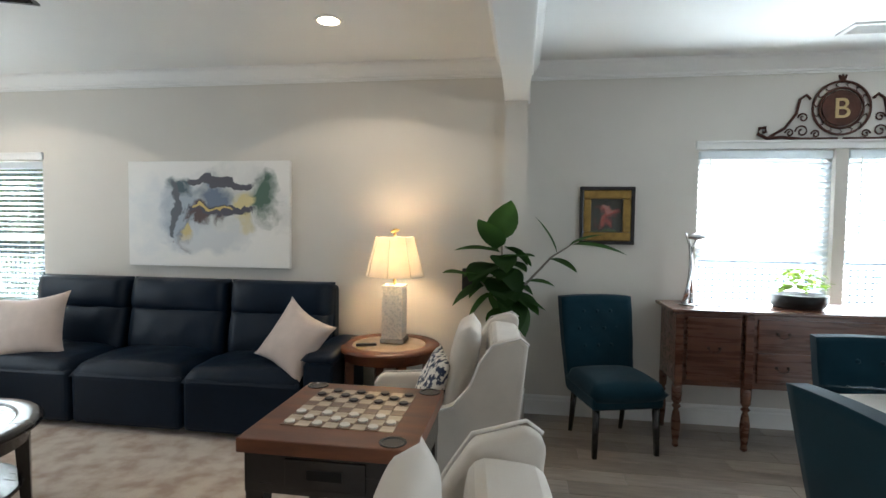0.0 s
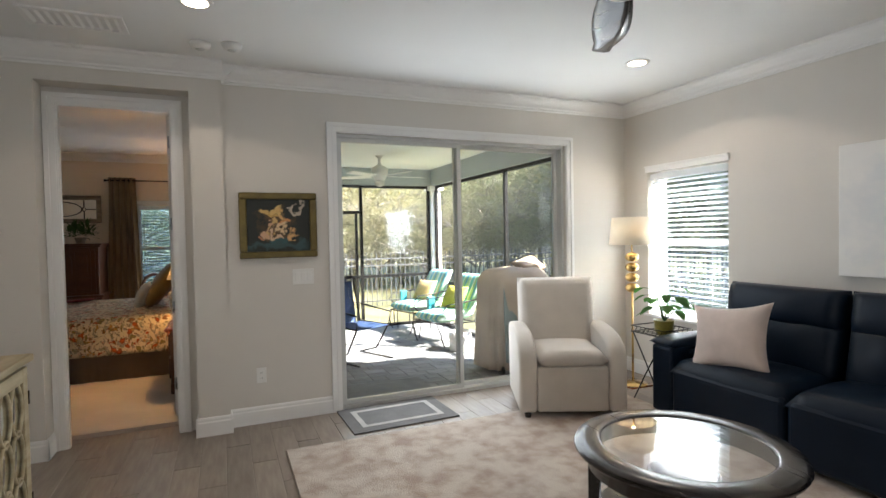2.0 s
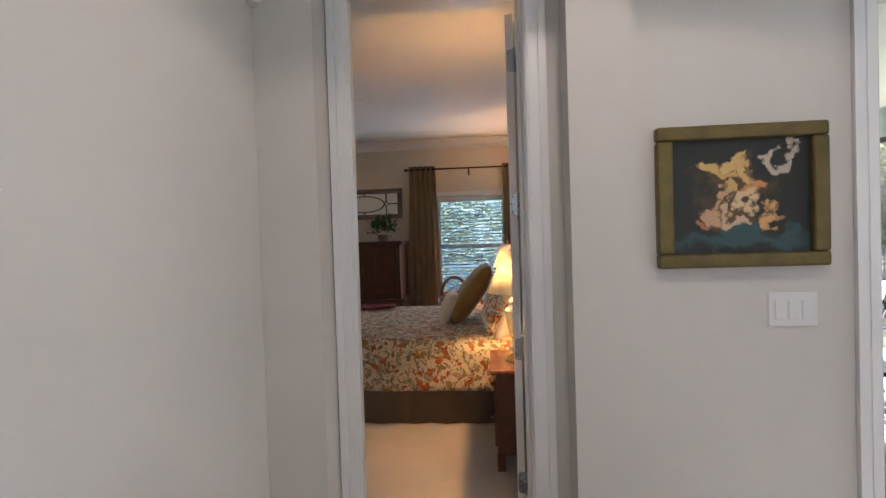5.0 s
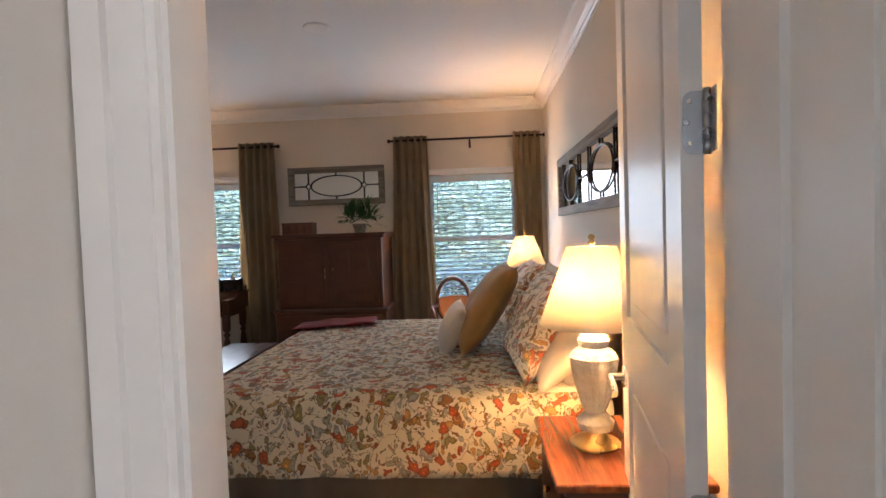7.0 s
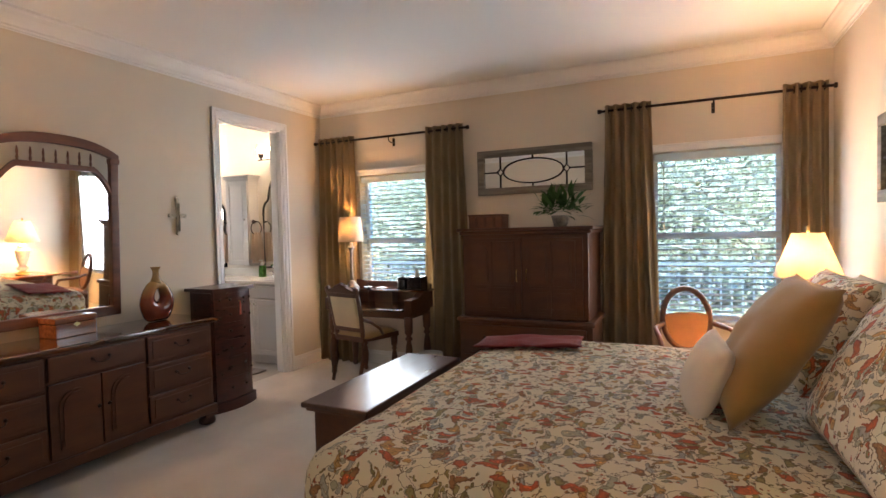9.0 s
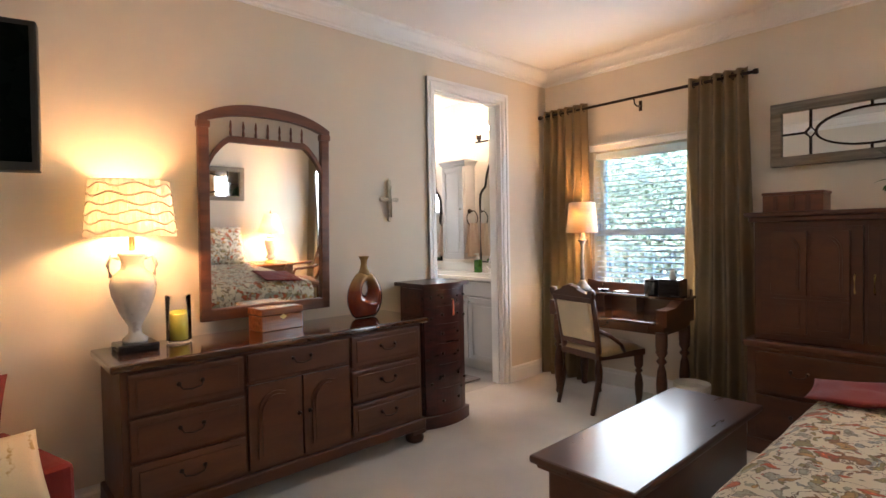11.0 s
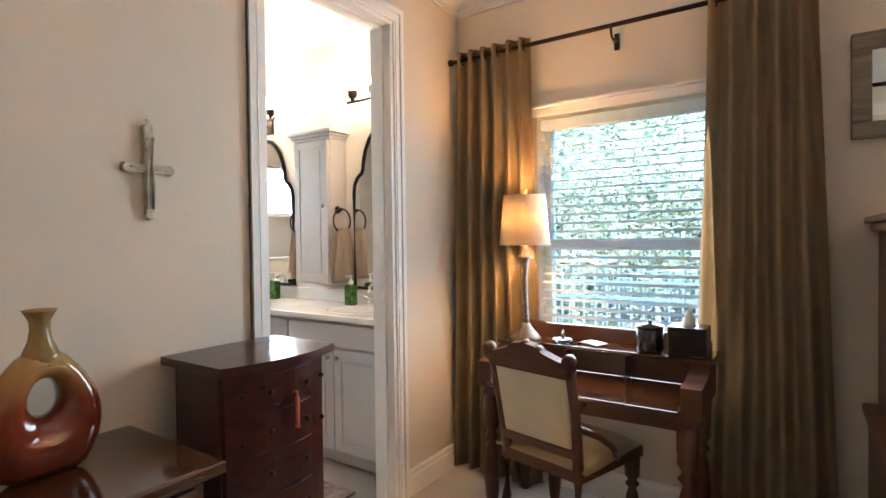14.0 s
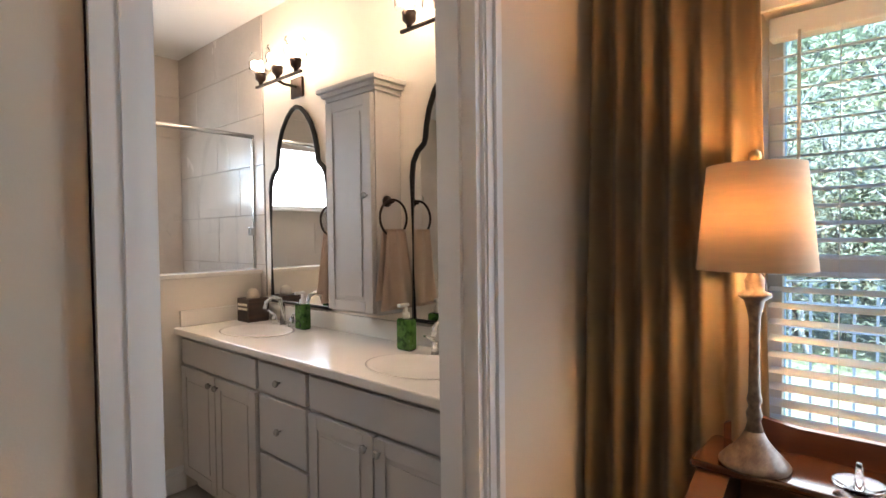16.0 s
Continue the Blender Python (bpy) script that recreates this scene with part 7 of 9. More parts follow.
# white slip-covered wing chairs
M_PIPE = mat("white_piping", (0.74, 0.70, 0.65), 0.85, vary=0.05)
M_IKAT = mat("navy_ikat_print", (0.70, 0.66, 0.60), 0.9, vary=0.1, scale=34, fine=300, second=(0.03, 0.04, 0.08), mix=(0.47, 0.52), bump=0.2)


def wing_chair(m, label, pil):
    t = thing("wing_chair", m, label, "armchair", "white wing chairs")
    boxpart("skirted_base", (-0.33, 0.33, -0.38, 0.33, 0.02, 0.36), M_CREAM, t, 0.02, "", 3)
    bm = bmesh.new()
    cushion(bm, 0.56, 0.62, 0.17, pose(0, -0.08, 0.42), 0, 14, 0.16)
    part("seat_cushion", bm, M_CREAM, t)
    boxpart("backrest", (-0.31, 0.31, 0.20, 0.38, 0.30, 1.00), M_CREAM, t, 0.06, "", 4, pose(0, 0, 0, -7))
    bm = bmesh.new()
    cushion(bm, 0.50, 0.56, 0.16, pose(0, 0.17, 0.74, 80), 0, 14, 0.2)
    part("back_cushion", bm, M_CREAM, t)
    for s in (-1, 1):
        bm = bmesh.new()
        out = [(-0.39, 0.02), (0.40, 0.02), (0.50, 0.97), (0.46, 1.0), (0.33, 0.965), (0.265, 0.87), (0.22, 0.75), (0.14, 0.655), (0.0, 0.61), (-0.34, 0.59), (-0.39, 0.54)]
        prism(bm, out, s * 0.355 - 0.04, s * 0.355 + 0.04, "x")
        bmesh.ops.bevel(bm, geom=bm.edges[:], offset=0.022, segments=3, affect="EDGES", profile=0.5)
        for f in bm.faces:
            f.smooth = True
        w_ = part("wing_side", bm, M_CREAM, t)
        tubepart("piping", [(s * 0.397, y, z) for y, z in out[2:]], 0.005, M_PIPE, w_, 6)
    if pil:
        mm = m @ pose(0.02, 0.0, 0.62, 70, 0, 10)
        pillow("throw_pillow", mm, 0.44, 0.44, 0.15, M_IKAT, "navy and white patterned throw pillow on the chair", 0.05, 0.01, 61)
    return t


wing_chair(pose(-0.24, 3.12, -0.0, 0, 0, -86) @ Matrix.Diagonal((0.95, 0.97, 0.95, 1)), "white slip-covered wing chair beside the games table", True)
wing_chair(pose(-0.17, 1.19, 0, 0, 0, -84), "white slip-covered wing chair, its back towards the dining room", True)

# dining side
def tufted_chair(m, label):
    t = thing("dining_chair", m, label, "chair", "teal dining chairs")
    bm = bmesh.new()
    cushion(bm, 0.50, 0.50, 0.17, pose(0, -0.02, 0.415), 0, 14, 0.16)
    part("seat", bm, M_TEAL, t)
    boxpart("seat_frame", (-0.24, 0.24, -0.24, 0.22, 0.31, 0.40), M_TEAL, t, 0.03, "", 3)
    bm = bmesh.new()
    n, k = 14, 16
    gr = {}
    for sd in (0, 1):
        for i in range(n + 1):
            for j in range(k + 1):
                u, v = 2 * i / n - 1, j / k
                hw = 0.235 + 0.03 * math.sin(v * 1.6)
                sw = -0.10 * (abs(u) ** 3) * (1 - v) * 0.25
                y = 0.19 + 0.10 * v + sw + sd * 0.07 + (0.006 * math.sin(u * 9) * math.sin(v * 22) if sd == 0 and 0.2 < v < 0.95 else 0)
                gr[sd, i, j] = bm.verts.new((u * hw, y, 0.33 + 0.63 * v + 0.012 * (1 - u * u) * v))
    for i in range(n):
        for j in range(k):
            bm.faces.new((gr[0, i, j], gr[0, i + 1, j], gr[0, i + 1, j + 1], gr[0, i, j + 1])).smooth = True
            bm.faces.new((gr[1, i, j + 1], gr[1, i + 1, j + 1], gr[1, i + 1, j], gr[1, i, j])).smooth = True
    for i in range(n):
        bm.faces.new((gr[0, i, k], gr[0, i + 1, k], gr[1, i + 1, k], gr[1, i, k]))
    for j in range(k):
        bm.faces.new((gr[1, 0, j], gr[0, 0, j], gr[0, 0, j + 1], gr[1, 0, j + 1]))
        bm.faces.new((gr[0, n, j], gr[1, n, j], gr[1, n, j + 1], gr[0, n, j + 1]))
    bk = part("backrest", bm, M_TEAL, t, "button-tufted teal back")
    for z, xs in ((0.62, (-0.10, 0.0, 0.10)), (0.74, (-0.14, -0.05, 0.05, 0.14)), (0.86, (-0.10, 0.0, 0.10))):
        for x in xs:
            latpart("button", [(0.012, 0), (0.012, 0.004), (0.004, 0.008)], M_TEAL, bk, 8, pose(x, 0.19 + 0.10 * (z - 0.33) / 0.63, z, 90))
    for sx in (-1, 1):
        tubepart("front_leg", [(sx * 0.21, -0.21, 0), (sx * 0.20, -0.20, 0.33)], [0.018, 0.026], M_ESPRESSO, t, 4)
        tubepart("back_leg", [(sx * 0.19, 0.25, 0), (sx * 0.19, 0.18, 0.34)], [0.016, 0.026], M_ESPRESSO, t, 4)
    return t


tufted_chair(pose(0.85, 3.99, 0, 0, 0, 16), "tufted teal dining chair against the wall")
tufted_chair(pose(1.84, 2.74, 0, 0, 0, -6), "tufted teal dining chair at the glass table's far side")
tufted_chair(pose(1.49, 2.02, 0, 0, 0, 98), "tufted teal dining chair at the glass table's near side")
gtb = thing("dining_table", pose(2.35, 2.30, 0), "glass-topped dining table on a dark pedestal", "table")
boxpart("glass_top", (-0.85, 0.85, -0.66, 0.66, 0.748, 0.760), M_GLASS, gtb, 0.004)
boxpart("pedestal", (-0.22, 0.22, -0.22, 0.22, 0.04, 0.748), M_ESPRESSO, gtb, 0.01)
boxpart("foot", (-0.35, 0.35, -0.35, 0.35, 0.0, 0.04), M_ESPRESSO, gtb, 0.01)
bm = bmesh.new()
box(bm, -0.20, 0.20, -0.15, 0.15, 0, 0.004)
solid("placemat", bm, M_MATW, "pale woven placemat on the glass table", "placemat", m=pose(1.80, 2.70, 0.7605, 0, 0, 10))

sb = thing("sideboard", pose(2.12, 4.22, 0), "antique mahogany sideboard with turned legs and brass pulls", "sideboard")
M_SIDE = wood("sideboard_mahogany", (0.16, 0.060, 0.030), (0.08, 0.028, 0.016), 0.28)
boxpart("top", (-0.90, 0.90, -0.235, 0.23, 0.905, 0.93), M_SIDE, sb, 0.008, "polished mahogany top")
bm = bmesh.new()
box(bm, -0.86, -0.40, -0.20, 0.21, 0.42, 0.905, 0.004)
box(bm, 0.40, 0.86, -0.20, 0.21, 0.42, 0.905, 0.004)
box(bm, -0.40, 0.40, -0.215, 0.21, 0.42, 0.905, 0.004)
part("case", bm, M_SIDE, sb)
for x in (-0.85, -0.42, 0.42, 0.85):
    bm = bmesh.new()
    lathe(bm, turned_leg(0.42, 0.030), 14, pose(x, -0.20, 0))
    box(bm, x - 0.026, x + 0.026, -0.232, -0.18, 0.42, 0.90, 0.006)
    part("leg", bm, M_SIDE, sb)
for x in (-0.84, 0.84):
    latpart("back_leg", turned_leg(0.42, 0.026), M_SIDE, sb, 12, pose(x, 0.18, 0))
for x0, x1, z0, z1 in ((-0.80, -0.47, 0.46, 0.88), (-0.37, 0.37, 0.46, 0.66), (-0.37, 0.37, 0.68, 0.88), (0.47, 0.80, 0.46, 0.88)):
    bm = bmesh.new()
    box(bm, x0, x1, -0.228, -0.205, z0, z1, 0.006)
    dr = part("drawer", bm, M_SIDE, sb)
    for x in (((x0 + x1) / 2,) if x1 - x0 < 0.5 else (x0 + 0.15, x1 - 0.15)):
        h = bail(dr, x, -0.228, (z0 + z1) / 2 + 0.01, 0.07)
bp = thing("potted_plant", pose(2.10, 4.25, 0.93), "bright lime houseplant in a black dish on the sideboard", "plant")
latpart("dish", [(0.14, 0), (0.16, 0.02), (0.175, 0.09), (0.165, 0.095), (0.14, 0.07)], M_BLACK, bp, 26)
M_LIME = leaf_mat("lime_leaf", (0.30, 0.42, 0.06), (0.18, 0.28, 0.04))
bm = bmesh.new()
r_ = random.Random(12)
for i in range(90):
    a, rr = r_.uniform(0, 6.283), r_.uniform(0, 0.17)
    c = (math.cos(a) * rr, math.sin(a) * rr * 0.7, 0.09 + r_.uniform(0, 0.14) + 0.04 * (1 - rr / 0.17))
    broad_leaf(bm, c, (math.cos(a), math.sin(a), r_.uniform(-0.5, 0.5)), r_.uniform(0.05, 0.08), r_.uniform(0.035, 0.05), 0.2, seg=4)
part("leaves", bm, M_LIME, bp, "lime green leaves")
hn = thing("heron_figure", pose(1.36, 4.22, 0.93), "tall silver wire sculpture on the sideboard", "sculpture")
bm = bmesh.new()
tube(bm, [(0.0, 0, 0.0), (0.02, 0, 0.12), (0.035, 0, 0.28), (0.02, 0, 0.42), (-0.005, 0, 0.50)], [0.022, 0.014, 0.016, 0.011, 0.006], 8)
tube(bm, [(0.05, 0.02, 0.0), (0.045, 0.01, 0.2), (0.04, 0, 0.40), (0.07, 0, 0.47)], [0.012, 0.012, 0.009, 0.008], 8)
cushion(bm, 0.12, 0.05, 0.05, pose(0.06, 0, 0.475), 0.05, 8, 0.5)
lathe(bm, [(0.06, 0), (0.06, 0.008), (0.02, 0.012)], 20, pose(0.02, 0, 0))
tube(bm, [(0.14 + 0.10 * math.cos(a), 0.05 * math.sin(a), 0.006) for a in [2 * math.pi * k / 24 for k in range(24)]], 0.005, 6, True)
part("sculpture_body", bm, M_CHROME, hn)
for i, (x, h) in enumerate(((2.62, 0.26), (2.72, 0.18), (2.80, 0.22))):
    bm = bmesh.new()
    lathe(bm, [(0.05, 0), (0.055, 0.02), (0.055, h * 0.5), (0.02, h * 0.68), (0.018, h * 0.85), (0.024, h * 0.88), (0.02, h)], 18)
    solid("decanter", bm, M_CRYSTAL, "clear glass decanter on the sideboard", "decanter", m=pose(x, 4.24, 0.93), group="glass decanters")

# gold framed picture, painted flowers, medallion
gp = thing("framed_picture", pose(0.857, 4.48, 1.55), "small pink water lily picture in a gilt and black frame", "picture")
bm = bmesh.new()
for o_, i_, d0 in ((0.0, 0.03, 0.03),):
    for x0, x1, z0, z1 in ((-0.2, 0.2, -0.217, -0.19), (-0.2, 0.2, 0.19, 0.217), (-0.2, -0.173, -0.19, 0.19), (0.173, 0.2, -0.19, 0.19)):
        box(bm, x0, x1, -0.04, -0.001, z0, z1, 0.004)
part("outer_frame", bm, M_ESPRESSO, gp)
bm = bmesh.new()
for x0, x1, z0, z1 in ((-0.173, 0.173, -0.19, -0.125), (-0.173, 0.173, 0.125, 0.19), (-0.173, -0.115, -0.125, 0.125), (0.115, 0.173, -0.125, 0.125)):
    box(bm, x0, x1, -0.034, -0.001, z0, z1, 0.012, 3)
part("gilt_frame", bm, M_GILT, gp, "ornate gilt inner frame")
boxpart("picture", (-0.115, 0.115, -0.014, -0.010, -0.125, 0.125), painting_mat("lily_painting", (0.03, 0.035, 0.02), [(0.0, 0.02, 0.10, 0.07, (0.60, 0.12, 0.10), 0.5, 14), (0.0, 0.04, 0.05, 0.05, (0.70, 0.30, 0.25), 0.5, 18), (0.0, -0.09, 0.14, 0.03, (0.09, 0.13, 0.04), 0.4, 12)], 9.0), gp, 0)
g = boxpart("picture_glass", (-0.115, 0.115, -0.022, -0.020, -0.125, 0.125), M_GLASS, gp, 0)
fp_ = thing("framed_painting", pose(XW, 0.942, 1.52, 0, 0, 90), "dark still life of orange flowers in an olive gilt frame", "painting")
M_OLGILT = mat("olive_gilt", (0.20, 0.145, 0.04), 0.4, metal=0.4, vary=0.35, scale=9, fine=80, bump=0.2)
bm = bmesh.new()
for x0, x1, z0, z1 in ((-0.287, 0.287, -0.25, -0.20), (-0.287, 0.287, 0.20, 0.25), (-0.287, -0.232, -0.20, 0.20), (0.232, 0.287, -0.20, 0.20)):
    box(bm, x0, x1, -0.045, -0.001, z0, z1, 0.012, 3)
part("frame", bm, M_OLGILT, fp_)
boxpart("picture", (-0.232, 0.232, -0.02, -0.015, -0.20, 0.20), painting_mat("flower_still_life", (0.016, 0.019, 0.014), [(0.0, -0.16, 0.34, 0.05, (0.035, 0.075, 0.075), 0.5, 8), (0.0, -0.10, 0.09, 0.05, (0.03, 0.085, 0.09), 0.4, 10), (-0.02, 0.02, 0.16, 0.13, (0.10, 0.055, 0.02), 0.5, 14),
    (-0.10, 0.085, 0.045, 0.035, (0.62, 0.40, 0.13), 0.35, 24), (-0.03, 0.10, 0.045, 0.035, (0.68, 0.46, 0.16), 0.35, 26), (-0.06, 0.05, 0.04, 0.03, (0.60, 0.36, 0.10), 0.35, 28), (0.01, 0.075, 0.04, 0.035, (0.64, 0.38, 0.14), 0.35, 25), (0.055, 0.03, 0.05, 0.04, (0.62, 0.27, 0.09), 0.35, 24), (0.035, 0.0, 0.04, 0.03, (0.70, 0.50, 0.28), 0.35, 27),
    (-0.09, -0.03, 0.04, 0.035, (0.58, 0.34, 0.20), 0.35, 24), (-0.04, -0.01, 0.04, 0.03, (0.60, 0.38, 0.14), 0.35, 29), (-0.02, -0.06, 0.04, 0.03, (0.62, 0.42, 0.26), 0.35, 26), (0.095, -0.07, 0.045, 0.045, (0.66, 0.36, 0.14), 0.35, 23), (-0.13, -0.07, 0.035, 0.025, (0.45, 0.18, 0.08), 0.35, 27), (0.12, 0.125, 0.04, 0.035, (0.50, 0.42, 0.32), 0.35, 24)], 10.0, 1.75), fp_, 0)
md = thing("wall_medallion", pose(2.43, YD, 2.085), "rust iron scroll wall medallion with a gold letter B", "wall decor")
M_RUST = mat("rust_iron", (0.11, 0.042, 0.026), 0.6, metal=0.5, vary=0.4, scale=12, bump=0.3)
bm = bmesh.new()
prism(bm, [(0.125 * math.cos(radians(a)), 0.235 + 0.125 * math.sin(radians(a))) for a in range(0, 360, 10)], -0.02, -0.008, "y")
part("disc", bm, M_RUST, md)
bm = bmesh.new()
for rr in (0.14, 0.185):
    tube(bm, [(rr * math.cos(radians(a)), -0.016, 0.235 + rr * math.sin(radians(a))) for a in range(0, 360, 12)], 0.009, 6, True)
for a in range(0, 360, 24):
    tube(bm, [(0.14 * math.cos(radians(a)), -0.016, 0.235 + 0.14 * math.sin(radians(a))), (0.165 * math.cos(radians(a + 9)), -0.016, 0.235 + 0.165 * math.sin(radians(a + 9))), (0.185 * math.cos(radians(a)), -0.016, 0.235 + 0.185 * math.sin(radians(a)))], 0.005, 5)
for s in (-1, 1):
    tube(bm, [(s * x, -0.016, z) for x, z in ((0.02, 0.02), (0.25, 0.02), (0.38, 0.035), (0.48, 0.03), (0.54, 0.06), (0.53, 0.10), (0.49, 0.105), (0.485, 0.075), (0.505, 0.07))], 0.012, 7)
    tube(bm, [(s * x, -0.016, z) for x, z in ((0.46, 0.04), (0.36, 0.10), (0.29, 0.20), (0.27, 0.30), (0.23, 0.33), (0.20, 0.30))], 0.010, 7)
    for cx, cz, rr in ((0.25, 0.075, 0.045), (0.33, 0.065, 0.03), (0.16, 0.055, 0.03), (0.245, 0.17, 0.035)):
        tube(bm, [(s * (cx + rr * (1 - a / 620) * math.cos(radians(a))), -0.016, cz + rr * (1 - a / 620) * math.sin(radians(a))) for a in range(0, 480, 30)], 0.006, 5)
for a in (60, 90, 120):
    tube(bm, [(0, -0.016, 0.42), (0.05 * math.cos(radians(a)), -0.016, 0.42 + 0.05 * math.sin(radians(a)))], [0.016, 0.006], 6)
part("scrollwork", bm, M_RUST, md, "rust iron scrollwork")
tx = bpy.data.curves.new("letter", "FONT")
tx.body, tx.size, tx.extrude, tx.align_x = "B", 0.20, 0.004, "CENTER"
to = new("letter_src", tx)
dg = bpy.context.evaluated_depsgraph_get()
me = bpy.data.meshes.new_from_object(to.evaluated_get(dg))
bpy.data.objects.remove(to)
me.materials.append(mat("gold_letter", (0.62, 0.46, 0.22), 0.5, vary=0.15))
lo_ = new("letter", me)
lo_.parent = md
lo_.matrix_basis = pose(0, -0.024, 0.165, 90)

# fiddle-leaf fig
fg = thing("fiddle_leaf_fig", pose(0.11, 4.04, 0), "tall fiddle-leaf fig in a white pot", "plant")
latpart("pot", [(0.10, 0), (0.13, 0.02), (0.155, 0.30), (0.16, 0.32), (0.145, 0.32), (0.13, 0.28)], M_CERAMIC, fg, 28)
latpart("soil", [(0.14, 0.285), (0.08, 0.31), (0.02, 0.315)], M_SOIL, fg, 18)
M_FIG = leaf_mat("fig_leaf", (0.07, 0.16, 0.035), (0.035, 0.09, 0.02))
bm = bmesh.new()
tube(bm, [(0, 0, 0.28), (0.02, 0, 0.7), (-0.01, -0.02, 1.05), (-0.02, -0.02, 1.42)], [0.015, 0.013, 0.010, 0.006], 8)
tube(bm, [(0.02, 0, 0.85), (0.14, 0.0, 1.05), (0.32, 0.02, 1.25), (0.46, 0.05, 1.34)], [0.010, 0.009, 0.007, 0.004], 8)
tube(bm, [(0.0, 0, 0.9), (-0.10, -0.05, 1.02), (-0.18, -0.08, 1.10)], [0.008, 0.007, 0.004], 8)
part("stem", bm, M_BARK, fg)
for b_, d, ln, wd in (((-0.02, -0.02, 1.36), (0.1, -0.15, 1), 0.26, 0.19), ((-0.03, -0.03, 1.28), (-0.9, -0.3, 0.25), 0.28, 0.18), ((-0.02, 0, 1.22), (0.75, -0.5, 0.35), 0.24, 0.17), ((-0.05, -0.03, 1.20), (-0.5, -0.8, -0.1), 0.28, 0.20), ((-0.02, 0, 1.1), (0.2, -0.9, -0.35), 0.27, 0.20), ((-0.1, -0.05, 1.06), (-0.9, -0.3, -0.3), 0.26, 0.19), ((0.0, 0, 1.0), (0.5, -0.6, -0.7), 0.26, 0.18), ((-0.18, -0.08, 1.1), (-0.7, -0.5, 0.35), 0.24, 0.17), ((0.05, 0, 0.95), (0.6, -0.4, -0.9), 0.24, 0.17), ((0.02, 0, 0.9), (-0.2, -0.8, -0.8), 0.25, 0.18),
                          ((0.46, 0.05, 1.34), (1.0, -0.2, 0.05), 0.32, 0.17), ((0.44, 0.05, 1.33), (0.9, 0.0, 0.55), 0.22, 0.10), ((0.36, 0.03, 1.28), (-0.35, 0.0, 1.0), 0.26, 0.08), ((0.30, 0.02, 1.24), (0.8, -0.4, -0.15), 0.20, 0.13), ((0.15, 0, 1.08), (0.9, -0.3, 0.1), 0.18, 0.12), ((-0.06, -0.03, 1.30), (-0.3, -0.4, 0.9), 0.24, 0.17), ((0.06, 0.0, 1.0), (0.8, -0.5, -0.35), 0.22, 0.15)):
    bm = bmesh.new()
    broad_leaf(bm, b_, d, ln * 1.12, wd * 1.35, 0.22)
    part("leaf", bm, M_FIG, fg)
r_ = random.Random(21)
for i in range(15):
    a, z = r_.uniform(0, 360), r_.uniform(0.92, 1.34)
    bm = bmesh.new()
    broad_leaf(bm, (-0.03 + 0.04 * math.cos(radians(a)), -0.02 + 0.04 * math.sin(radians(a)), z), (math.cos(radians(a)), math.sin(radians(a)) - 0.35, r_.uniform(-0.7, 0.35)), r_.uniform(0.20, 0.28), r_.uniform(0.17, 0.23), 0.3)
    part("leaf", bm, M_FIG, fg)
spk = bmesh.new()
box(spk, -0.05, 0.05, -0.05, 0.05, 0, 0.16, 0.01)
solid("speaker", spk, M_DARKPLAS, "small black speaker on the wall", "speaker", m=pose(-0.16, 4.302, 0.98))

# ceiling fan
fan = thing("ceiling_fan", pose(-2.43, 1.98, 2.33), "three-blade ceiling fan with dark wooden blades", "ceiling fan")
latpart("motor", [(0.05, 0.36), (0.075, 0.35), (0.075, 0.33), (0.02, 0.32), (0.02, 0.16), (0.06, 0.14), (0.10, 0.10), (0.105, 0.06), (0.09, 0.03)][::-1], M_CHROME, fan, 28)
latpart("light_bowl", [(0.02, -0.012), (0.07, 0.0), (0.092, 0.025), (0.09, 0.035)], M_CERAMIC, fan, 28)
for k in range(3):
    bm = bmesh.new()
    rows = []
    for i in range(13):
        t = i / 12
        x = 0.07 + 0.66 * t
        w = 0.055 + 0.035 * math.sin(math.pi * min(1, t * 1.2)) - 0.01 * t
        tw = radians(26 * (1 - t) + 7)
        c = 0.075 - 0.03 * math.sin(math.pi * t) - 0.045 * t
        rows.append([bm.verts.new((x, s * w * math.cos(tw), c + s * w * math.sin(tw) + h)) for s, h in ((-1, 0), (-0.4, -0.006), (0.4, -0.004), (1, 0), (1, 0.008), (0, 0.012), (-1, 0.008))])
    for a, b_ in zip(rows, rows[1:]):
        for i in range(7):
            bm.faces.new((a[i], a[(i + 1) % 7], b_[(i + 1) % 7], b_[i])).smooth = True
    bm.faces.new(rows[0][::-1])
    bm.faces.new(rows[-1])
    bmesh.ops.transform(bm, matrix=pose(0, 0, 0, 0, 0, 27 + 120 * k), verts=bm.verts[:])
    bmesh.ops.recalc_face_normals(bm, faces=bm.faces[:])
    part("blade", bm, M_ESPRESSO, fan, "dark wooden blade")

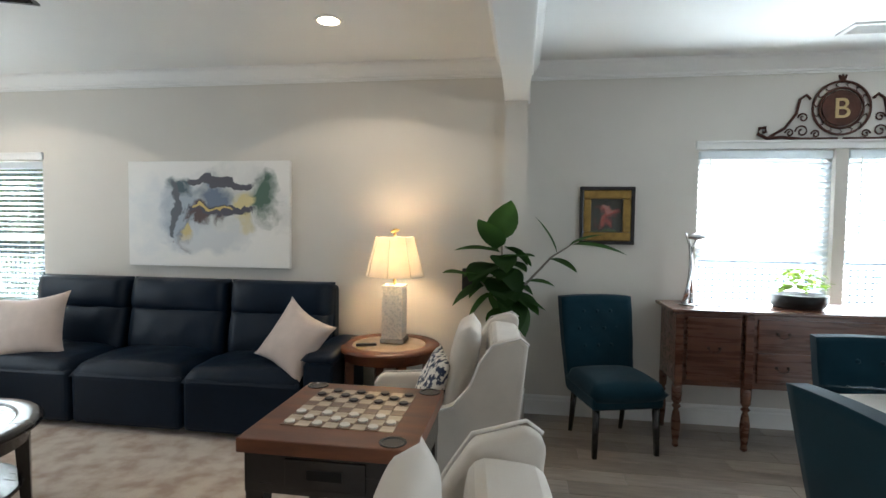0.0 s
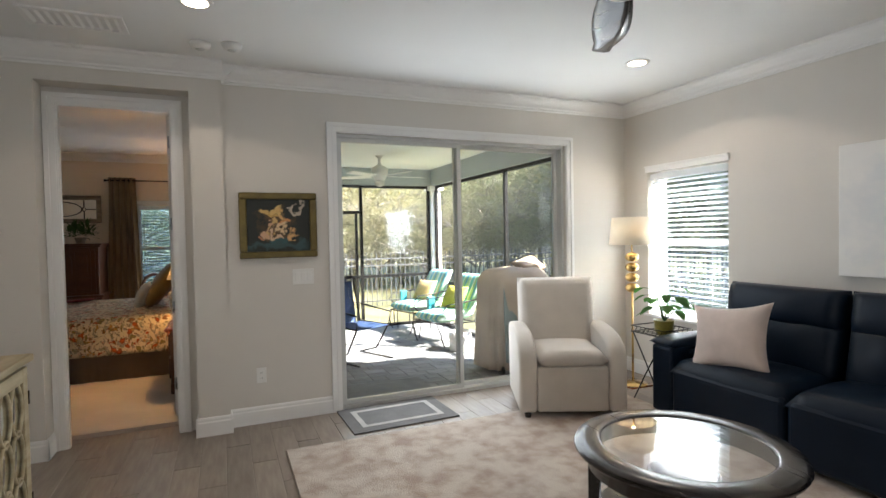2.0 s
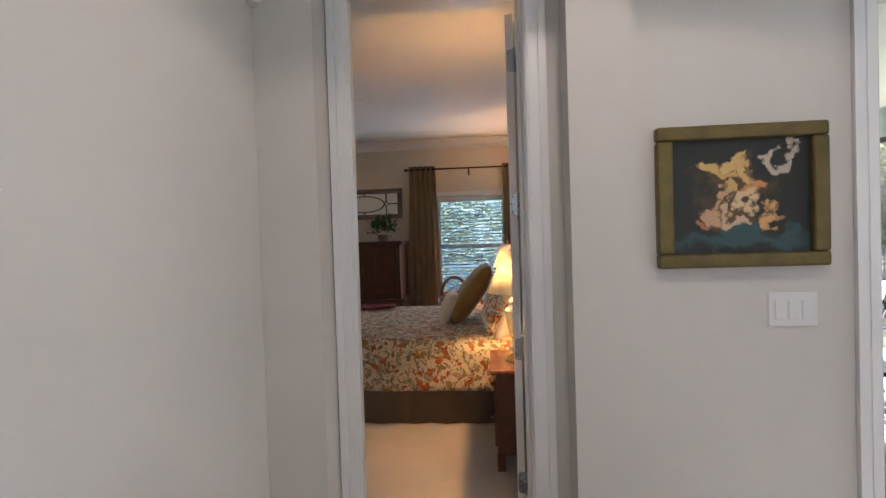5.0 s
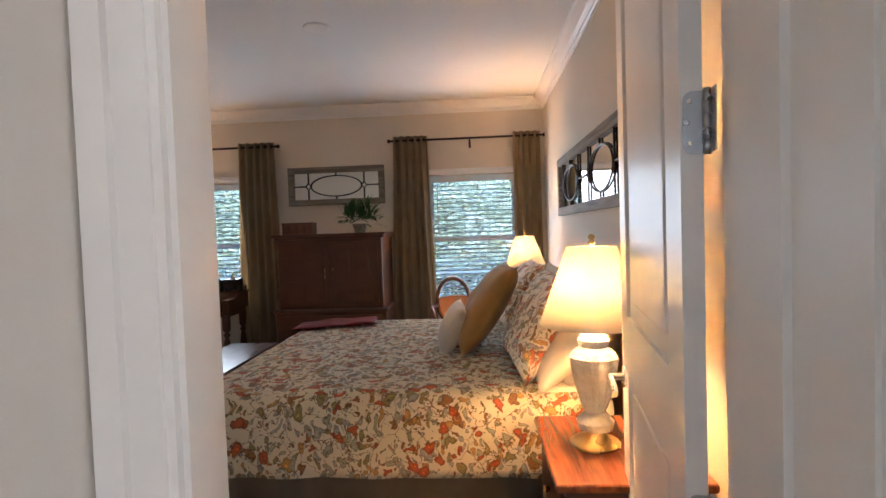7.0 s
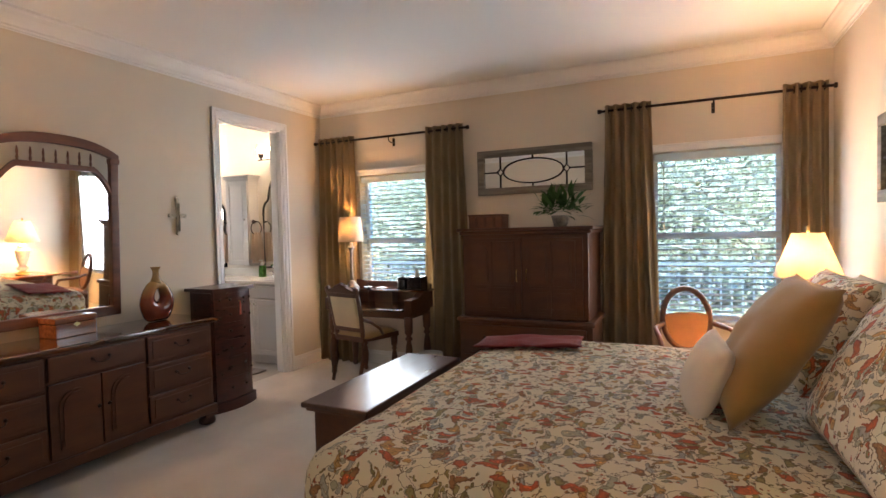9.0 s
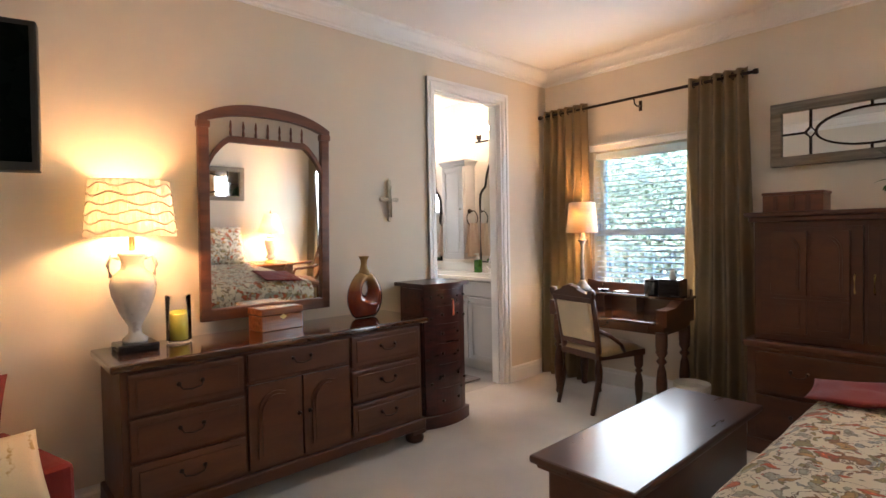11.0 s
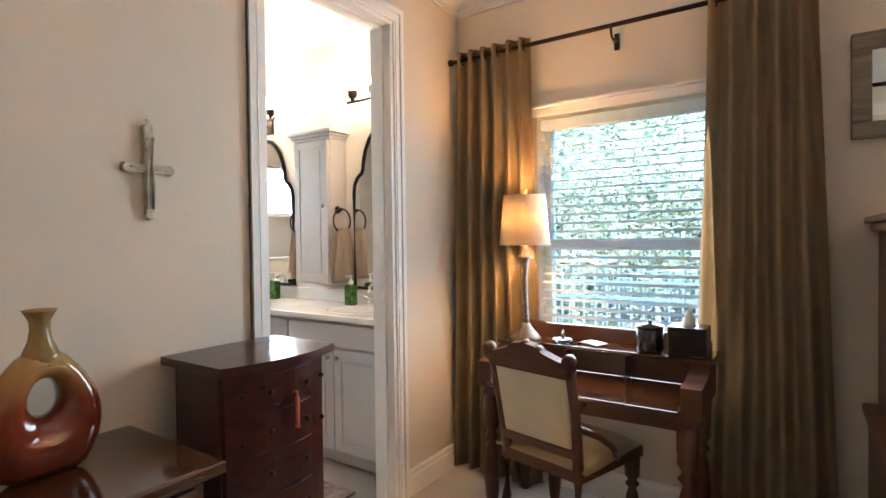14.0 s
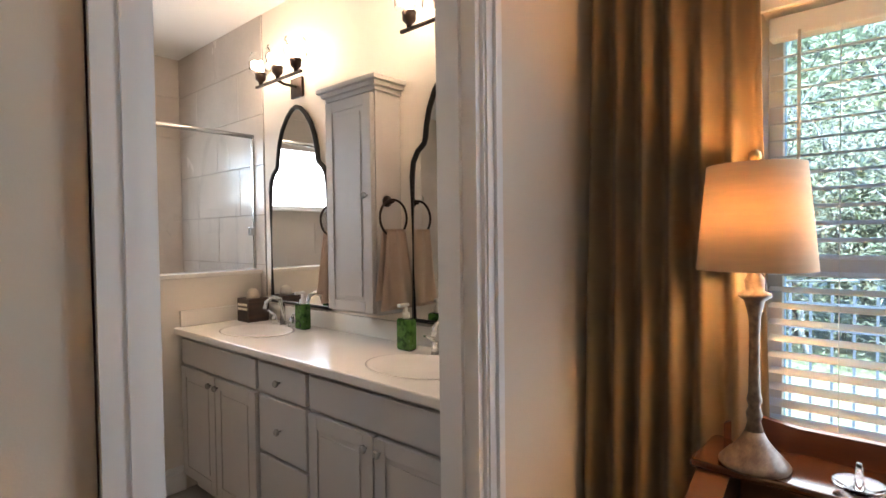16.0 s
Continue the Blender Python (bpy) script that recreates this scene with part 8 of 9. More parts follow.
# ceiling fixtures
M_LED = glow("lit_downlight_lens", (1.0, 0.80, 0.55), 2.2)
for x, y in ((-0.95, 3.45), (-3.92, 3.45), (-3.94, 0.44), (-0.95, 0.44)):
    t = thing("recessed_light", pose(x, y, CL), "lit recessed ceiling downlight with a white trim ring", "ceiling light", "recessed lights")
    latpart("trim_ring", [(0.062, -0.006), (0.085, -0.006), (0.09, 0.0)], M_TRIM, t, 28)
    latpart("lens", [(0.064, -0.008), (0.064, -0.003)], M_LED, t, 28)
for x, y in ((-4.58, 0.44), (-4.54, 0.63)):
    t = thing("smoke_detector", pose(x, y, CL), "white round smoke detector on the ceiling", "detector", "ceiling detectors")
    latpart("body", [(0.03, -0.04), (0.05, -0.035), (0.062, -0.015), (0.065, 0.0)], M_PLASTIC, t, 24)
    latpart("vent_ring", [(0.02, -0.046), (0.03, -0.04)], M_ALU, t, 18)
for x, y, w, d in ((-4.42, -0.20, 0.26, 0.50), (2.30, 3.95, 0.30, 0.20)):
    t = thing("ceiling_vent", pose(x, y, CL), "white louvred ceiling air vent", "vent", "ceiling vents")
    bm = bmesh.new()
    for x0, x1, y0, y1 in ((-w / 2, w / 2, -d / 2, -d / 2 + 0.03), (-w / 2, w / 2, d / 2 - 0.03, d / 2), (-w / 2, -w / 2 + 0.03, -d / 2 + 0.03, d / 2 - 0.03), (w / 2 - 0.03, w / 2, -d / 2 + 0.03, d / 2 - 0.03)):
        box(bm, x0, x1, y0, y1, -0.012, 0.0, 0.002)
    part("frame", bm, M_TRIM, t)
    for i in range(10):
        y = -d / 2 + 0.04 + (d - 0.08) * i / 9
        boxpart("slat", (-w / 2 + 0.03, w / 2 - 0.03, -0.009, 0.009, -0.001, 0.001), M_TRIM, t, 0, "", 1, pose(0, y, -0.007, 35))
t = thing("recessed_light", pose(-8.1, -1.2, CB), "unlit recessed ceiling downlight in the bedroom", "ceiling light")
latpart("trim_ring", [(0.062, -0.006), (0.085, -0.006), (0.09, 0.0)], M_TRIM, t, 28)

# switch plate, outlet, sensor, thermostat-like box
sp = thing("light_switch", pose(XW, 1.118, 1.115, 0, 0, 90), "white triple rocker switch plate", "switch")
boxpart("plate", (-0.082, 0.082, -0.006, 0.0, -0.06, 0.06), M_PLASTIC, sp, 0.003)
for x in (-0.046, 0, 0.046):
    boxpart("rocker", (x - 0.016, x + 0.016, -0.010, -0.005, -0.033, 0.033), M_PLASTIC, sp, 0.002)
ol = thing("wall_outlet", pose(XW, 0.785, 0.37, 0, 0, 90), "white duplex wall outlet", "outlet")
boxpart("plate", (-0.036, 0.036, -0.006, 0.0, -0.058, 0.058), M_PLASTIC, ol, 0.003)
for z in (-0.02, 0.02):
    s_ = boxpart("socket", (-0.017, 0.017, -0.008, -0.005, z - 0.014, z + 0.014), M_PLASTIC, ol, 0.004)
    for x in (-0.006, 0.006):
        boxpart("slot", (x - 0.001, x + 0.001, -0.0088, -0.0075, z - 0.005, z + 0.005), M_DARKPLAS, s_, 0)
sn = thing("alarm_sensor", pose(-4.93, -0.755, 2.30, 0, 0, 45), "small white wall alarm sensor in the corner", "sensor")
boxpart("housing", (-0.03, 0.03, -0.025, 0.02, -0.04, 0.04), M_PLASTIC, sn, 0.008)

# television and console
cs = thing("media_console", pose(-2.495, -0.75, 0), "distressed cream console with fretwork doors", "console")
# local front is +y; the middle section stands forward of the two ends
boxpart("top", (-1.25, 1.25, -0.02, 0.485, 0.89, 0.922), M_CONSOLE, cs, 0.008)
boxpart("top", (-0.56, 0.56, 0.486, 0.54, 0.89, 0.922), M_CONSOLE, cs, 0.008)
boxpart("end_case", (-1.23, -0.56, -0.02, 0.445, 0.10, 0.89), M_CONSOLE, cs, 0.004)
boxpart("end_case", (0.56, 1.23, -0.02, 0.445, 0.10, 0.89), M_CONSOLE, cs, 0.004)
boxpart("middle_case", (-0.555, 0.555, -0.02, 0.50, 0.10, 0.89), M_CONSOLE, cs, 0.004)
for x, y in ((-1.19, 0.02), (1.19, 0.02), (-1.19, 0.40), (1.19, 0.40), (-0.51, 0.46), (0.51, 0.46)):
    boxpart("foot", (x - 0.04, x + 0.04, y - 0.04, y + 0.04, 0, 0.10), M_CONSOLE, cs, 0.006)
for x0, x1, f in ((-1.215, -0.575, 0.445), (-0.54, -0.004, 0.50), (0.004, 0.54, 0.50), (0.575, 1.215, 0.445)):
    bm = bmesh.new()
    for a, b_, z0, z1 in ((x0, x0 + 0.055, 0.13, 0.87), (x1 - 0.055, x1, 0.13, 0.87), (x0 + 0.055, x1 - 0.055, 0.13, 0.19), (x0 + 0.055, x1 - 0.055, 0.81, 0.87)):
        box(bm, a, b_, f + 0.001, f + 0.022, z0, z1, 0.003)
    dr = part("door", bm, M_CONSOLE, cs)
    boxpart("door_mirror", (x0 + 0.055, x1 - 0.055, f + 0.002, f + 0.005, 0.19, 0.81), M_MIRROR, dr, 0, "smoky mirror behind the fretwork")
    cx, cw = (x0 + x1) / 2, (x1 - x0 - 0.11) / 4
    for k in range(4):
        for cz in (0.293, 0.50, 0.707):
            pts = [(cx + (k - 1.5) * cw + cw * 0.5 * math.sin(a), f + 0.013, cz + 0.103 * math.cos(a) * (1 + 0.15 * math.cos(2 * a))) for a in [2 * math.pi * q_ / 20 for q_ in range(20)]]
            tubepart("fret_ring", pts, 0.008, M_CONSOLE, dr, 6, True)
    for z in (0.24, 0.70):
        boxpart("hinge", (x0 - 0.006, x0 + 0.004, f + 0.012, f + 0.026, z, z + 0.06), M_BRONZE, dr, 0.001)
t2 = thing("television", pose(-2.43, -0.47, 0.922), "large black flat-screen television on a console", "television")
boxpart("housing", (-0.84, 0.84, -0.035, 0.012, 0.083, 1.058), M_DARKPLAS, t2, 0.006)
boxpart("screen", (-0.828, 0.828, 0.0125, 0.016, 0.10, 1.048), M_TVBLACK, t2, 0.001, "dark glossy screen")
for s in (-1, 1):
    tubepart("stand_foot", [(s * 0.56, -0.01, 0.09), (s * 0.60, -0.01, 0.03), (s * 0.66, 0.155, 0.009)], 0.010, M_DARKPLAS, t2, 8)
    tubepart("stand_foot", [(s * 0.60, -0.01, 0.03), (s * 0.66, -0.16, 0.009)], 0.010, M_DARKPLAS, t2, 8)

# ---- bathroom ----
VF = -9.76  # vanity front
vn = thing("bathroom_vanity", pose(0, -5.25, 0), "long grey painted double vanity with panel doors", "vanity")
boxpart("carcass", (BW + 0.006, VF - 0.022, -0.985, 1.03, 0.10, 0.862), M_VANITY, vn, 0.002)
boxpart("toe_kick", (BW + 0.006, VF - 0.08, -0.985, 1.03, 0.0, 0.10), M_VANITY, vn, 0)


def vanity_front(y0, y1, z0, z1, name, raised):
    bm = bmesh.new()
    box(bm, VF - 0.022, VF, y0, y1, z0, z1, 0.004)
    front = part(name, bm, M_VANITY, vn)
    if raised:
        f = 0.055
        for nm, a, b_, u, v in (("stile", y0, y0 + f, z0, z1), ("stile", y1 - f, y1, z0, z1), ("rail", y0 + f, y1 - f, z0, z0 + f), ("rail", y0 + f, y1 - f, z1 - f, z1)):
            boxpart(nm, (VF, VF + 0.006, a, b_, u, v), M_VANITY, front, 0.003)
        boxpart("panel", (VF, VF + 0.005, y0 + f + 0.018, y1 - f - 0.018, z0 + f + 0.018, z1 - f - 0.018), M_VANITY, front, 0.004)
    return front


def crystal_knob(parent, y, z):
    b_ = bmesh.new()
    lathe(b_, [(0.004, 0), (0.004, 0.012), (0.013, 0.016), (0.016, 0.024), (0.010, 0.032)], 8, pose(VF + 0.002, y, z, 0, 90))
    part("knob", b_, M_CRYSTAL, parent, "clear crystal knob")


oy = 5.25
for y0, y1 in ((-6.20, -5.42), (-5.01, -4.24)):
    vanity_front(y0 + oy, y1 + oy, 0.715, 0.845, "false_drawer", False)
    mid = (y0 + y1) / 2
    for a, b_, ky in ((y0, mid - 0.004, mid - 0.035), (mid + 0.004, y1, mid + 0.035)):
        d = vanity_front(a + oy, b_ + oy, 0.11, 0.70, "door", True)
        crystal_knob(d, ky + oy, 0.655)
for z0, z1 in ((0.11, 0.44), (0.455, 0.70), (0.715, 0.845)):
    d = vanity_front(-5.395 + oy, -5.035 + oy, z0, z1, "drawer", False)
    crystal_knob(d, -5.215 + oy, (z0 + z1) / 2)
ctop = thing("countertop", pose(0, -5.25, 0), "white cultured marble vanity top with two oval basins", "countertop")
bm = bmesh.new()
box(bm, BW + 0.005, VF + 0.02, -1.005, 1.035, 0.864, 0.90, 0.008, 3)
box(bm, BW + 0.005, BW + 0.025, -1.0, 1.03, 0.90, 0.99, 0.004)
box(bm, BW + 0.025, VF - 0.01, -1.0, -0.98, 0.90, 0.99, 0.004)
part("slab", bm, M_COUNTER, ctop)
for yb in (-0.56, 0.62):
    bm = bmesh.new()
    lathe(bm, [(0.235, 0.0005), (0.222, 0.003), (0.21, 0.0012), (0.10, 0.0008), (0.02, 0.0006)], 36, pose(-9.985, yb, 0.90) @ Matrix.Diagonal((0.72, 1, 1, 1)))
    b_ = part("basin", bm, M_COUNTER, ctop)
for yb in (-5.86, -4.62):
    fc = thing("faucet", pose(-10.17, yb, 0.90), "chrome arched bathroom faucet", "faucet", "bathroom faucets")
    tubepart("spout", [(0, 0, 0), (0, 0, 0.10), (0.02, 0, 0.145), (0.06, 0, 0.16), (0.10, 0, 0.135), (0.11, 0, 0.10)], [0.018, 0.014, 0.013, 0.012, 0.011, 0.011], M_CHROME, fc, 12)
    for s in (-1, 1):
        bm = bmesh.new()
        lathe(bm, [(0.022, 0), (0.018, 0.03), (0.012, 0.05)], 14, pose(0, s * 0.09, 0))
        tube(bm, [(0, s * 0.09, 0.045), (0.01, s * 0.12, 0.065), (0.012, s * 0.145, 0.07)], [0.009, 0.007, 0.005], 8)
        part("lever", bm, M_CHROME, fc)


def outline_mirror(n=10):
    """Half outline of the scalloped arch mirror: (half width, height)."""
    pts = [(0.28, 0.0), (0.28, 0.64), (0.272, 0.70), (0.245, 0.745), (0.205, 0.775), (0.196, 0.80), (0.19, 0.85), (0.172, 0.92), (0.14, 0.99), (0.09, 1.05), (0.045, 1.085), (0.0, 1.10)]
    return pts + [(-x, z) for x, z in pts[-2::-1]]


for yc in (-5.815, -4.63):
    mm = thing("vanity_mirror", pose(BW + 0.006, yc, 1.01, 0, 0, 90), "black scalloped-arch framed vanity mirror", "mirror", "vanity mirrors")
    o = outline_mirror()
    bm = bmesh.new()
    prism(bm, [(x * 0.985, 0.008 + z * 0.985) for x, z in o], -0.016, -0.010, "y")
    part("mirror_glass", bm, M_MIRROR, mm)
    tubepart("frame", [(x, -0.014, z) for x, z in o], 0.014, M_BLACK, mm, 8, True)

# wall cabinet
wc = thing("wall_cabinet", pose(BW + 0.005, -5.165, 1.035), "tall grey wall cabinet with a crown", "cabinet")
boxpart("case", (0.0, 0.15, -0.165, 0.165, 0, 1.0), M_VANITY, wc, 0.002)
bm = bmesh.new()
for d_, z0, z1 in ((0.012, 0.985, 1.005), (0.028, 1.005, 1.025), (0.045, 1.025, 1.045)):
    box(bm, 0.0, 0.15 + d_, -0.165 - d_, 0.165 + d_, z0, z1, 0.004)
part("crown", bm, M_VANITY, wc)
dd = boxpart("door", (0.151, 0.170, -0.16, 0.16, 0.01, 0.975), M_VANITY, wc, 0.003)
for nm, a, b_, u, v in (("stile", -0.16, -0.11, 0.01, 0.975), ("stile", 0.11, 0.16, 0.01, 0.975), ("rail", -0.11, 0.11, 0.01, 0.06), ("rail", -0.11, 0.11, 0.925, 0.975)):
    boxpart(nm, (0.170, 0.176, a, b_, u, v), M_VANITY, dd, 0.003)
boxpart("panel", (0.170, 0.175, -0.09, 0.09, 0.08, 0.905), M_VANITY, dd, 0.004)
latpart("knob", [(0.004, 0), (0.004, 0.012), (0.013, 0.016), (0.016, 0.024), (0.010, 0.032)], M_CRYSTAL, dd, 8, pose(0.176, 0.135, 0.53, 0, 90))
M_TOWEL = mat("beige_terry_towel", (0.66, 0.50, 0.38), 0.95, vary=0.1, fine=260, bump=0.6, sheen=0.3)
for s in (1, -1):
    yr = -5.165 + s * 0.172
    rg = thing("towel_ring", pose(-10.17, yr, 1.54, 0, 0, 0), "oil-rubbed bronze towel ring on the cabinet side", "towel ring", "towel rings")
    bm = bmesh.new()
    lathe(bm, [(0.026, 0), (0.024, 0.008), (0.012, 0.014), (0.010, 0.04)], 16, pose(0, 0, 0, -90 * s))
    part("mount", bm, M_BRONZE, rg)
    tubepart("ring", [(0.080 * math.sin(a), s * 0.042, -0.075 + 0.080 * math.cos(a)) for a in [2 * math.pi * k / 28 for k in range(28)]], 0.0055, M_BRONZE, rg, 8, True)
    bm = bmesh.new()
    n_, k_ = 14, 18
    for side in (-1, 1):
        gr = {}
        for i in range(n_ + 1):
            for j in range(k_ + 1):
                u, v = 2 * i / n_ - 1, j / k_
                w = 0.055 + 0.045 * v
                gr[i, j] = bm.verts.new((u * w, s * 0.042 + side * (0.012 + 0.010 * v) + 0.006 * math.sin(u * 7 + v * 2 + side), 1.0 * (-0.125 - 0.33 * v - 0.02 * side * v)))
        for i in range(n_):
            for j in range(k_):
                bm.faces.new((gr[i, j], gr[i + 1, j], gr[i + 1, j + 1], gr[i, j + 1])).smooth = True
    bmesh.ops.solidify(bm, geom=bm.faces[:], thickness=0.006)
    solid("hand_towel", bm, M_TOWEL, "beige hand towel hanging from the ring", "towel", m=pose(-10.17, yr, 1.54), group="hand towels")

# vanity lights
M_CLEAR = glass("thin_clear_shade", (1, 1, 1), 0.0, 1.12)
M_FIL = glow("glowing_filament_bulb", (1.0, 0.80, 0.55), 4)
for yc in (-5.81, -4.63):
    t = thing("vanity_light", pose(BW + 0.006, yc, 2.22), "three-bulb bronze vanity light with clear glass shades", "wall light", "vanity lights")
    boxpart("backplate", (0.0, 0.016, -0.055, 0.055, -0.06, 0.05), M_BRONZE, t, 0.004)
    tubepart("arm", [(0.016, 0, 0), (0.09, 0, 0.0), (0.13, 0, 0.012)], 0.008, M_BRONZE, t, 8)
    boxpart("bar", (0.12, 0.135, -0.225, 0.225, 0.008, 0.022), M_BRONZE, t, 0.003)
    for k in (-1, 0, 1):
        y = 0.175 * k
        latpart("socket_cup", [(0.010, 0.02), (0.012, 0.035), (0.028, 0.05), (0.030, 0.085), (0.024, 0.09)], M_BRONZE, t, 16, pose(0.128, y, 0))
        latpart("bulb", [(0.010, 0.09), (0.016, 0.112), (0.018, 0.128), (0.013, 0.148), (0.003, 0.158)], M_FIL, t, 14, pose(0.128, y, 0))
        bm = bmesh.new()
        lathe(bm, [(0.030, 0.075), (0.058, 0.10), (0.062, 0.14), (0.052, 0.19), (0.0505, 0.19), (0.0605, 0.14), (0.0565, 0.10)], 24, pose(0.128, y, 0), False)
        g = part("glass_shade", bm, M_CLEAR, t, "clear glass shade")
        g.visible_shadow = False

# counter things
for x, y in ((-10.16, -5.65), (-10.15, -4.86)):
    t = thing("soap_bottle", pose(x, y, 0.90), "green glass pump soap bottle", "soap bottle", "soap bottles")
    M_SOAP = bpy.data.materials.get("green_soap_glass") or mat("green_soap_glass", (0.07, 0.20, 0.03), 0.25, vary=0.5, scale=34, fine=80, second=(0.02, 0.08, 0.01), mix=(0.42, 0.52))
    boxpart("bottle", (-0.028, 0.028, -0.038, 0.038, 0, 0.135), M_SOAP, t, 0.014, "", 3)
    bm = bmesh.new()
    lathe(bm, [(0.012, 0.135), (0.016, 0.14), (0.016, 0.158), (0.006, 0.162), (0.006, 0.185)], 14)
    box(bm, -0.012, 0.045, -0.010, 0.010, 0.185, 0.20, 0.005)
    part("pump", bm, M_PLASTIC, t, "white plastic pump")
t = thing("tissue_box", pose(-10.14, -6.13, 0.90), "brown lattice tissue box cover with a tissue", "tissue box")
M_DKBR = wood("brown_lattice_wood", (0.10, 0.05, 0.03), (0.05, 0.025, 0.015), 0.5)
bm = bmesh.new()
box(bm, -0.065, 0.065, -0.065, 0.065, 0, 0.135, 0.005)
part("cover", bm, M_DKBR, t)
bm = bmesh.new()
for i in range(6):
    for z in (0.075, 0.10):
        lathe(bm, [(0.009, 0), (0.009, 0.002), (0.005, 0.002)], 4, pose(0.0655, -0.045 + 0.018 * i, z, 0, 90))
part("lattice", bm, M_IVORY, t)
bm = bmesh.new()
lathe(bm, [(0.04, 0.133), (0.034, 0.155), (0.030, 0.175), (0.012, 0.19)], 9)
part("tissue", bm, M_IVORY, t, "white tissue")

# shower: tiles, glass and rail
shw = bpy.data.objects["wall_bath_south"]
sw_ = bmesh.new()
box(sw_, BW, BW + 0.004, -7.40, -6.19, 0, 2.73)
shower = solid("wall_shower_west", sw_, M_GROUT, "grouted shower wall behind the tiles", "wall", "structure")
TILE_ROWS = 9
for j in range(TILE_ROWS):
    y, first = -6.19, True
    while y > -7.39:
        w = 0.30 if (first and j % 2) else 0.605
        y1 = max(y - w, -7.398)
        bm = bmesh.new()
        box(bm, BW + 0.004, BW + 0.010, y1 + 0.002, y - 0.002, j * 0.305 + 0.002, min(2.728, j * 0.305 + 0.303), 0.001, 1)
        part("wall_tile", bm, M_TILE, shower)
        y, first = y1, False
for j in range(TILE_ROWS):
    x, first = BW + 0.012, True
    while x < -8.9:
        w = 0.30 if (first and j % 2) else 0.605
        z0, z1 = j * 0.305, min(2.728, j * 0.305 + 0.303)
        if not (x + w > -9.87 and z1 > 1.62 and z0 < 2.14):
            bm = bmesh.new()
            box(bm, x + 0.002, x + w - 0.002, -7.399, -7.392, z0 + 0.002, z1, 0.001, 1)
            part("wall_tile", bm, M_TILE, shw)
        x, first = x + w, False
gs = thing("shower_screen", pose(0, -6.31, 0), "frameless glass shower screen on the knee wall", "shower screen")
g = boxpart("glass_panel", (BW + 0.012, -9.45, -0.004, 0.004, 1.192, 2.0), M_GLASS, gs, 0)
g.visible_shadow = False
tubepart("header_rail", [(BW + 0.005, 0, 2.01), (-9.30, 0, 2.01)], 0.014, M_CHROME, gs, 10)
boxpart("clamp", (BW + 0.004, BW + 0.05, -0.015, 0.015, 1.40, 1.45), M_CHROME, gs, 0.003)
boxpart("corner_channel", (BW + 0.006, BW + 0.022, -0.01, 0.01, 1.19, 2.0), M_CHROME, gs, 0.002)
bm = bmesh.new()
box(bm, -9.60, -8.95, -5.1, -4.32, 0.001, 0.014, 0.005)
solid("bath_mat", bm, mat("patterned_bath_mat", (0.40, 0.33, 0.30), 0.95, vary=0.35, scale=26, fine=200, second=(0.20, 0.15, 0.14), bump=0.5), "taupe patterned bath mat", "mat")

# ---- on the lanai ----
M_STRIPE = bpy.data.materials.new("striped_cushion")
M_STRIPE.use_nodes = True
n_, l_ = M_STRIPE.node_tree.nodes, M_STRIPE.node_tree.links
tc_, sx_ = n_.new("ShaderNodeTexCoord"), n_.new("ShaderNodeSeparateXYZ")
l_.new(tc_.outputs["Object"], sx_.inputs[0])
mm_ = n_.new("ShaderNodeMath")
mm_.operation = "MULTIPLY_ADD"
mm_.inputs[1].default_value, mm_.inputs[2].default_value = 4.2, 10.0
l_.new(sx_.outputs[0], mm_.inputs[0])
fr_ = n_.new("ShaderNodeMath")
fr_.operation = "FRACT"
l_.new(mm_.outputs[0], fr_.inputs[0])
rp_ = n_.new("ShaderNodeValToRGB")
rp_.color_ramp.interpolation = "CONSTANT"
for pos, c in ((0.20, (0.42, 0.52, 0.48)), (0.34, (0.10, 0.36, 0.40)), (0.58, (0.42, 0.52, 0.48)), (0.68, (0.20, 0.36, 0.20)), (0.84, (0.06, 0.22, 0.34))):
    rp_.color_ramp.elements.new(pos).color = (*c, 1)
rp_.color_ramp.elements[0].color = (0.24, 0.42, 0.26, 1)
l_.new(fr_.outputs[0], rp_.inputs[0])
l_.new(rp_.outputs[0], n_["Principled BSDF"].inputs["Base Color"])
n_["Principled BSDF"].inputs["Roughness"].default_value = 0.9


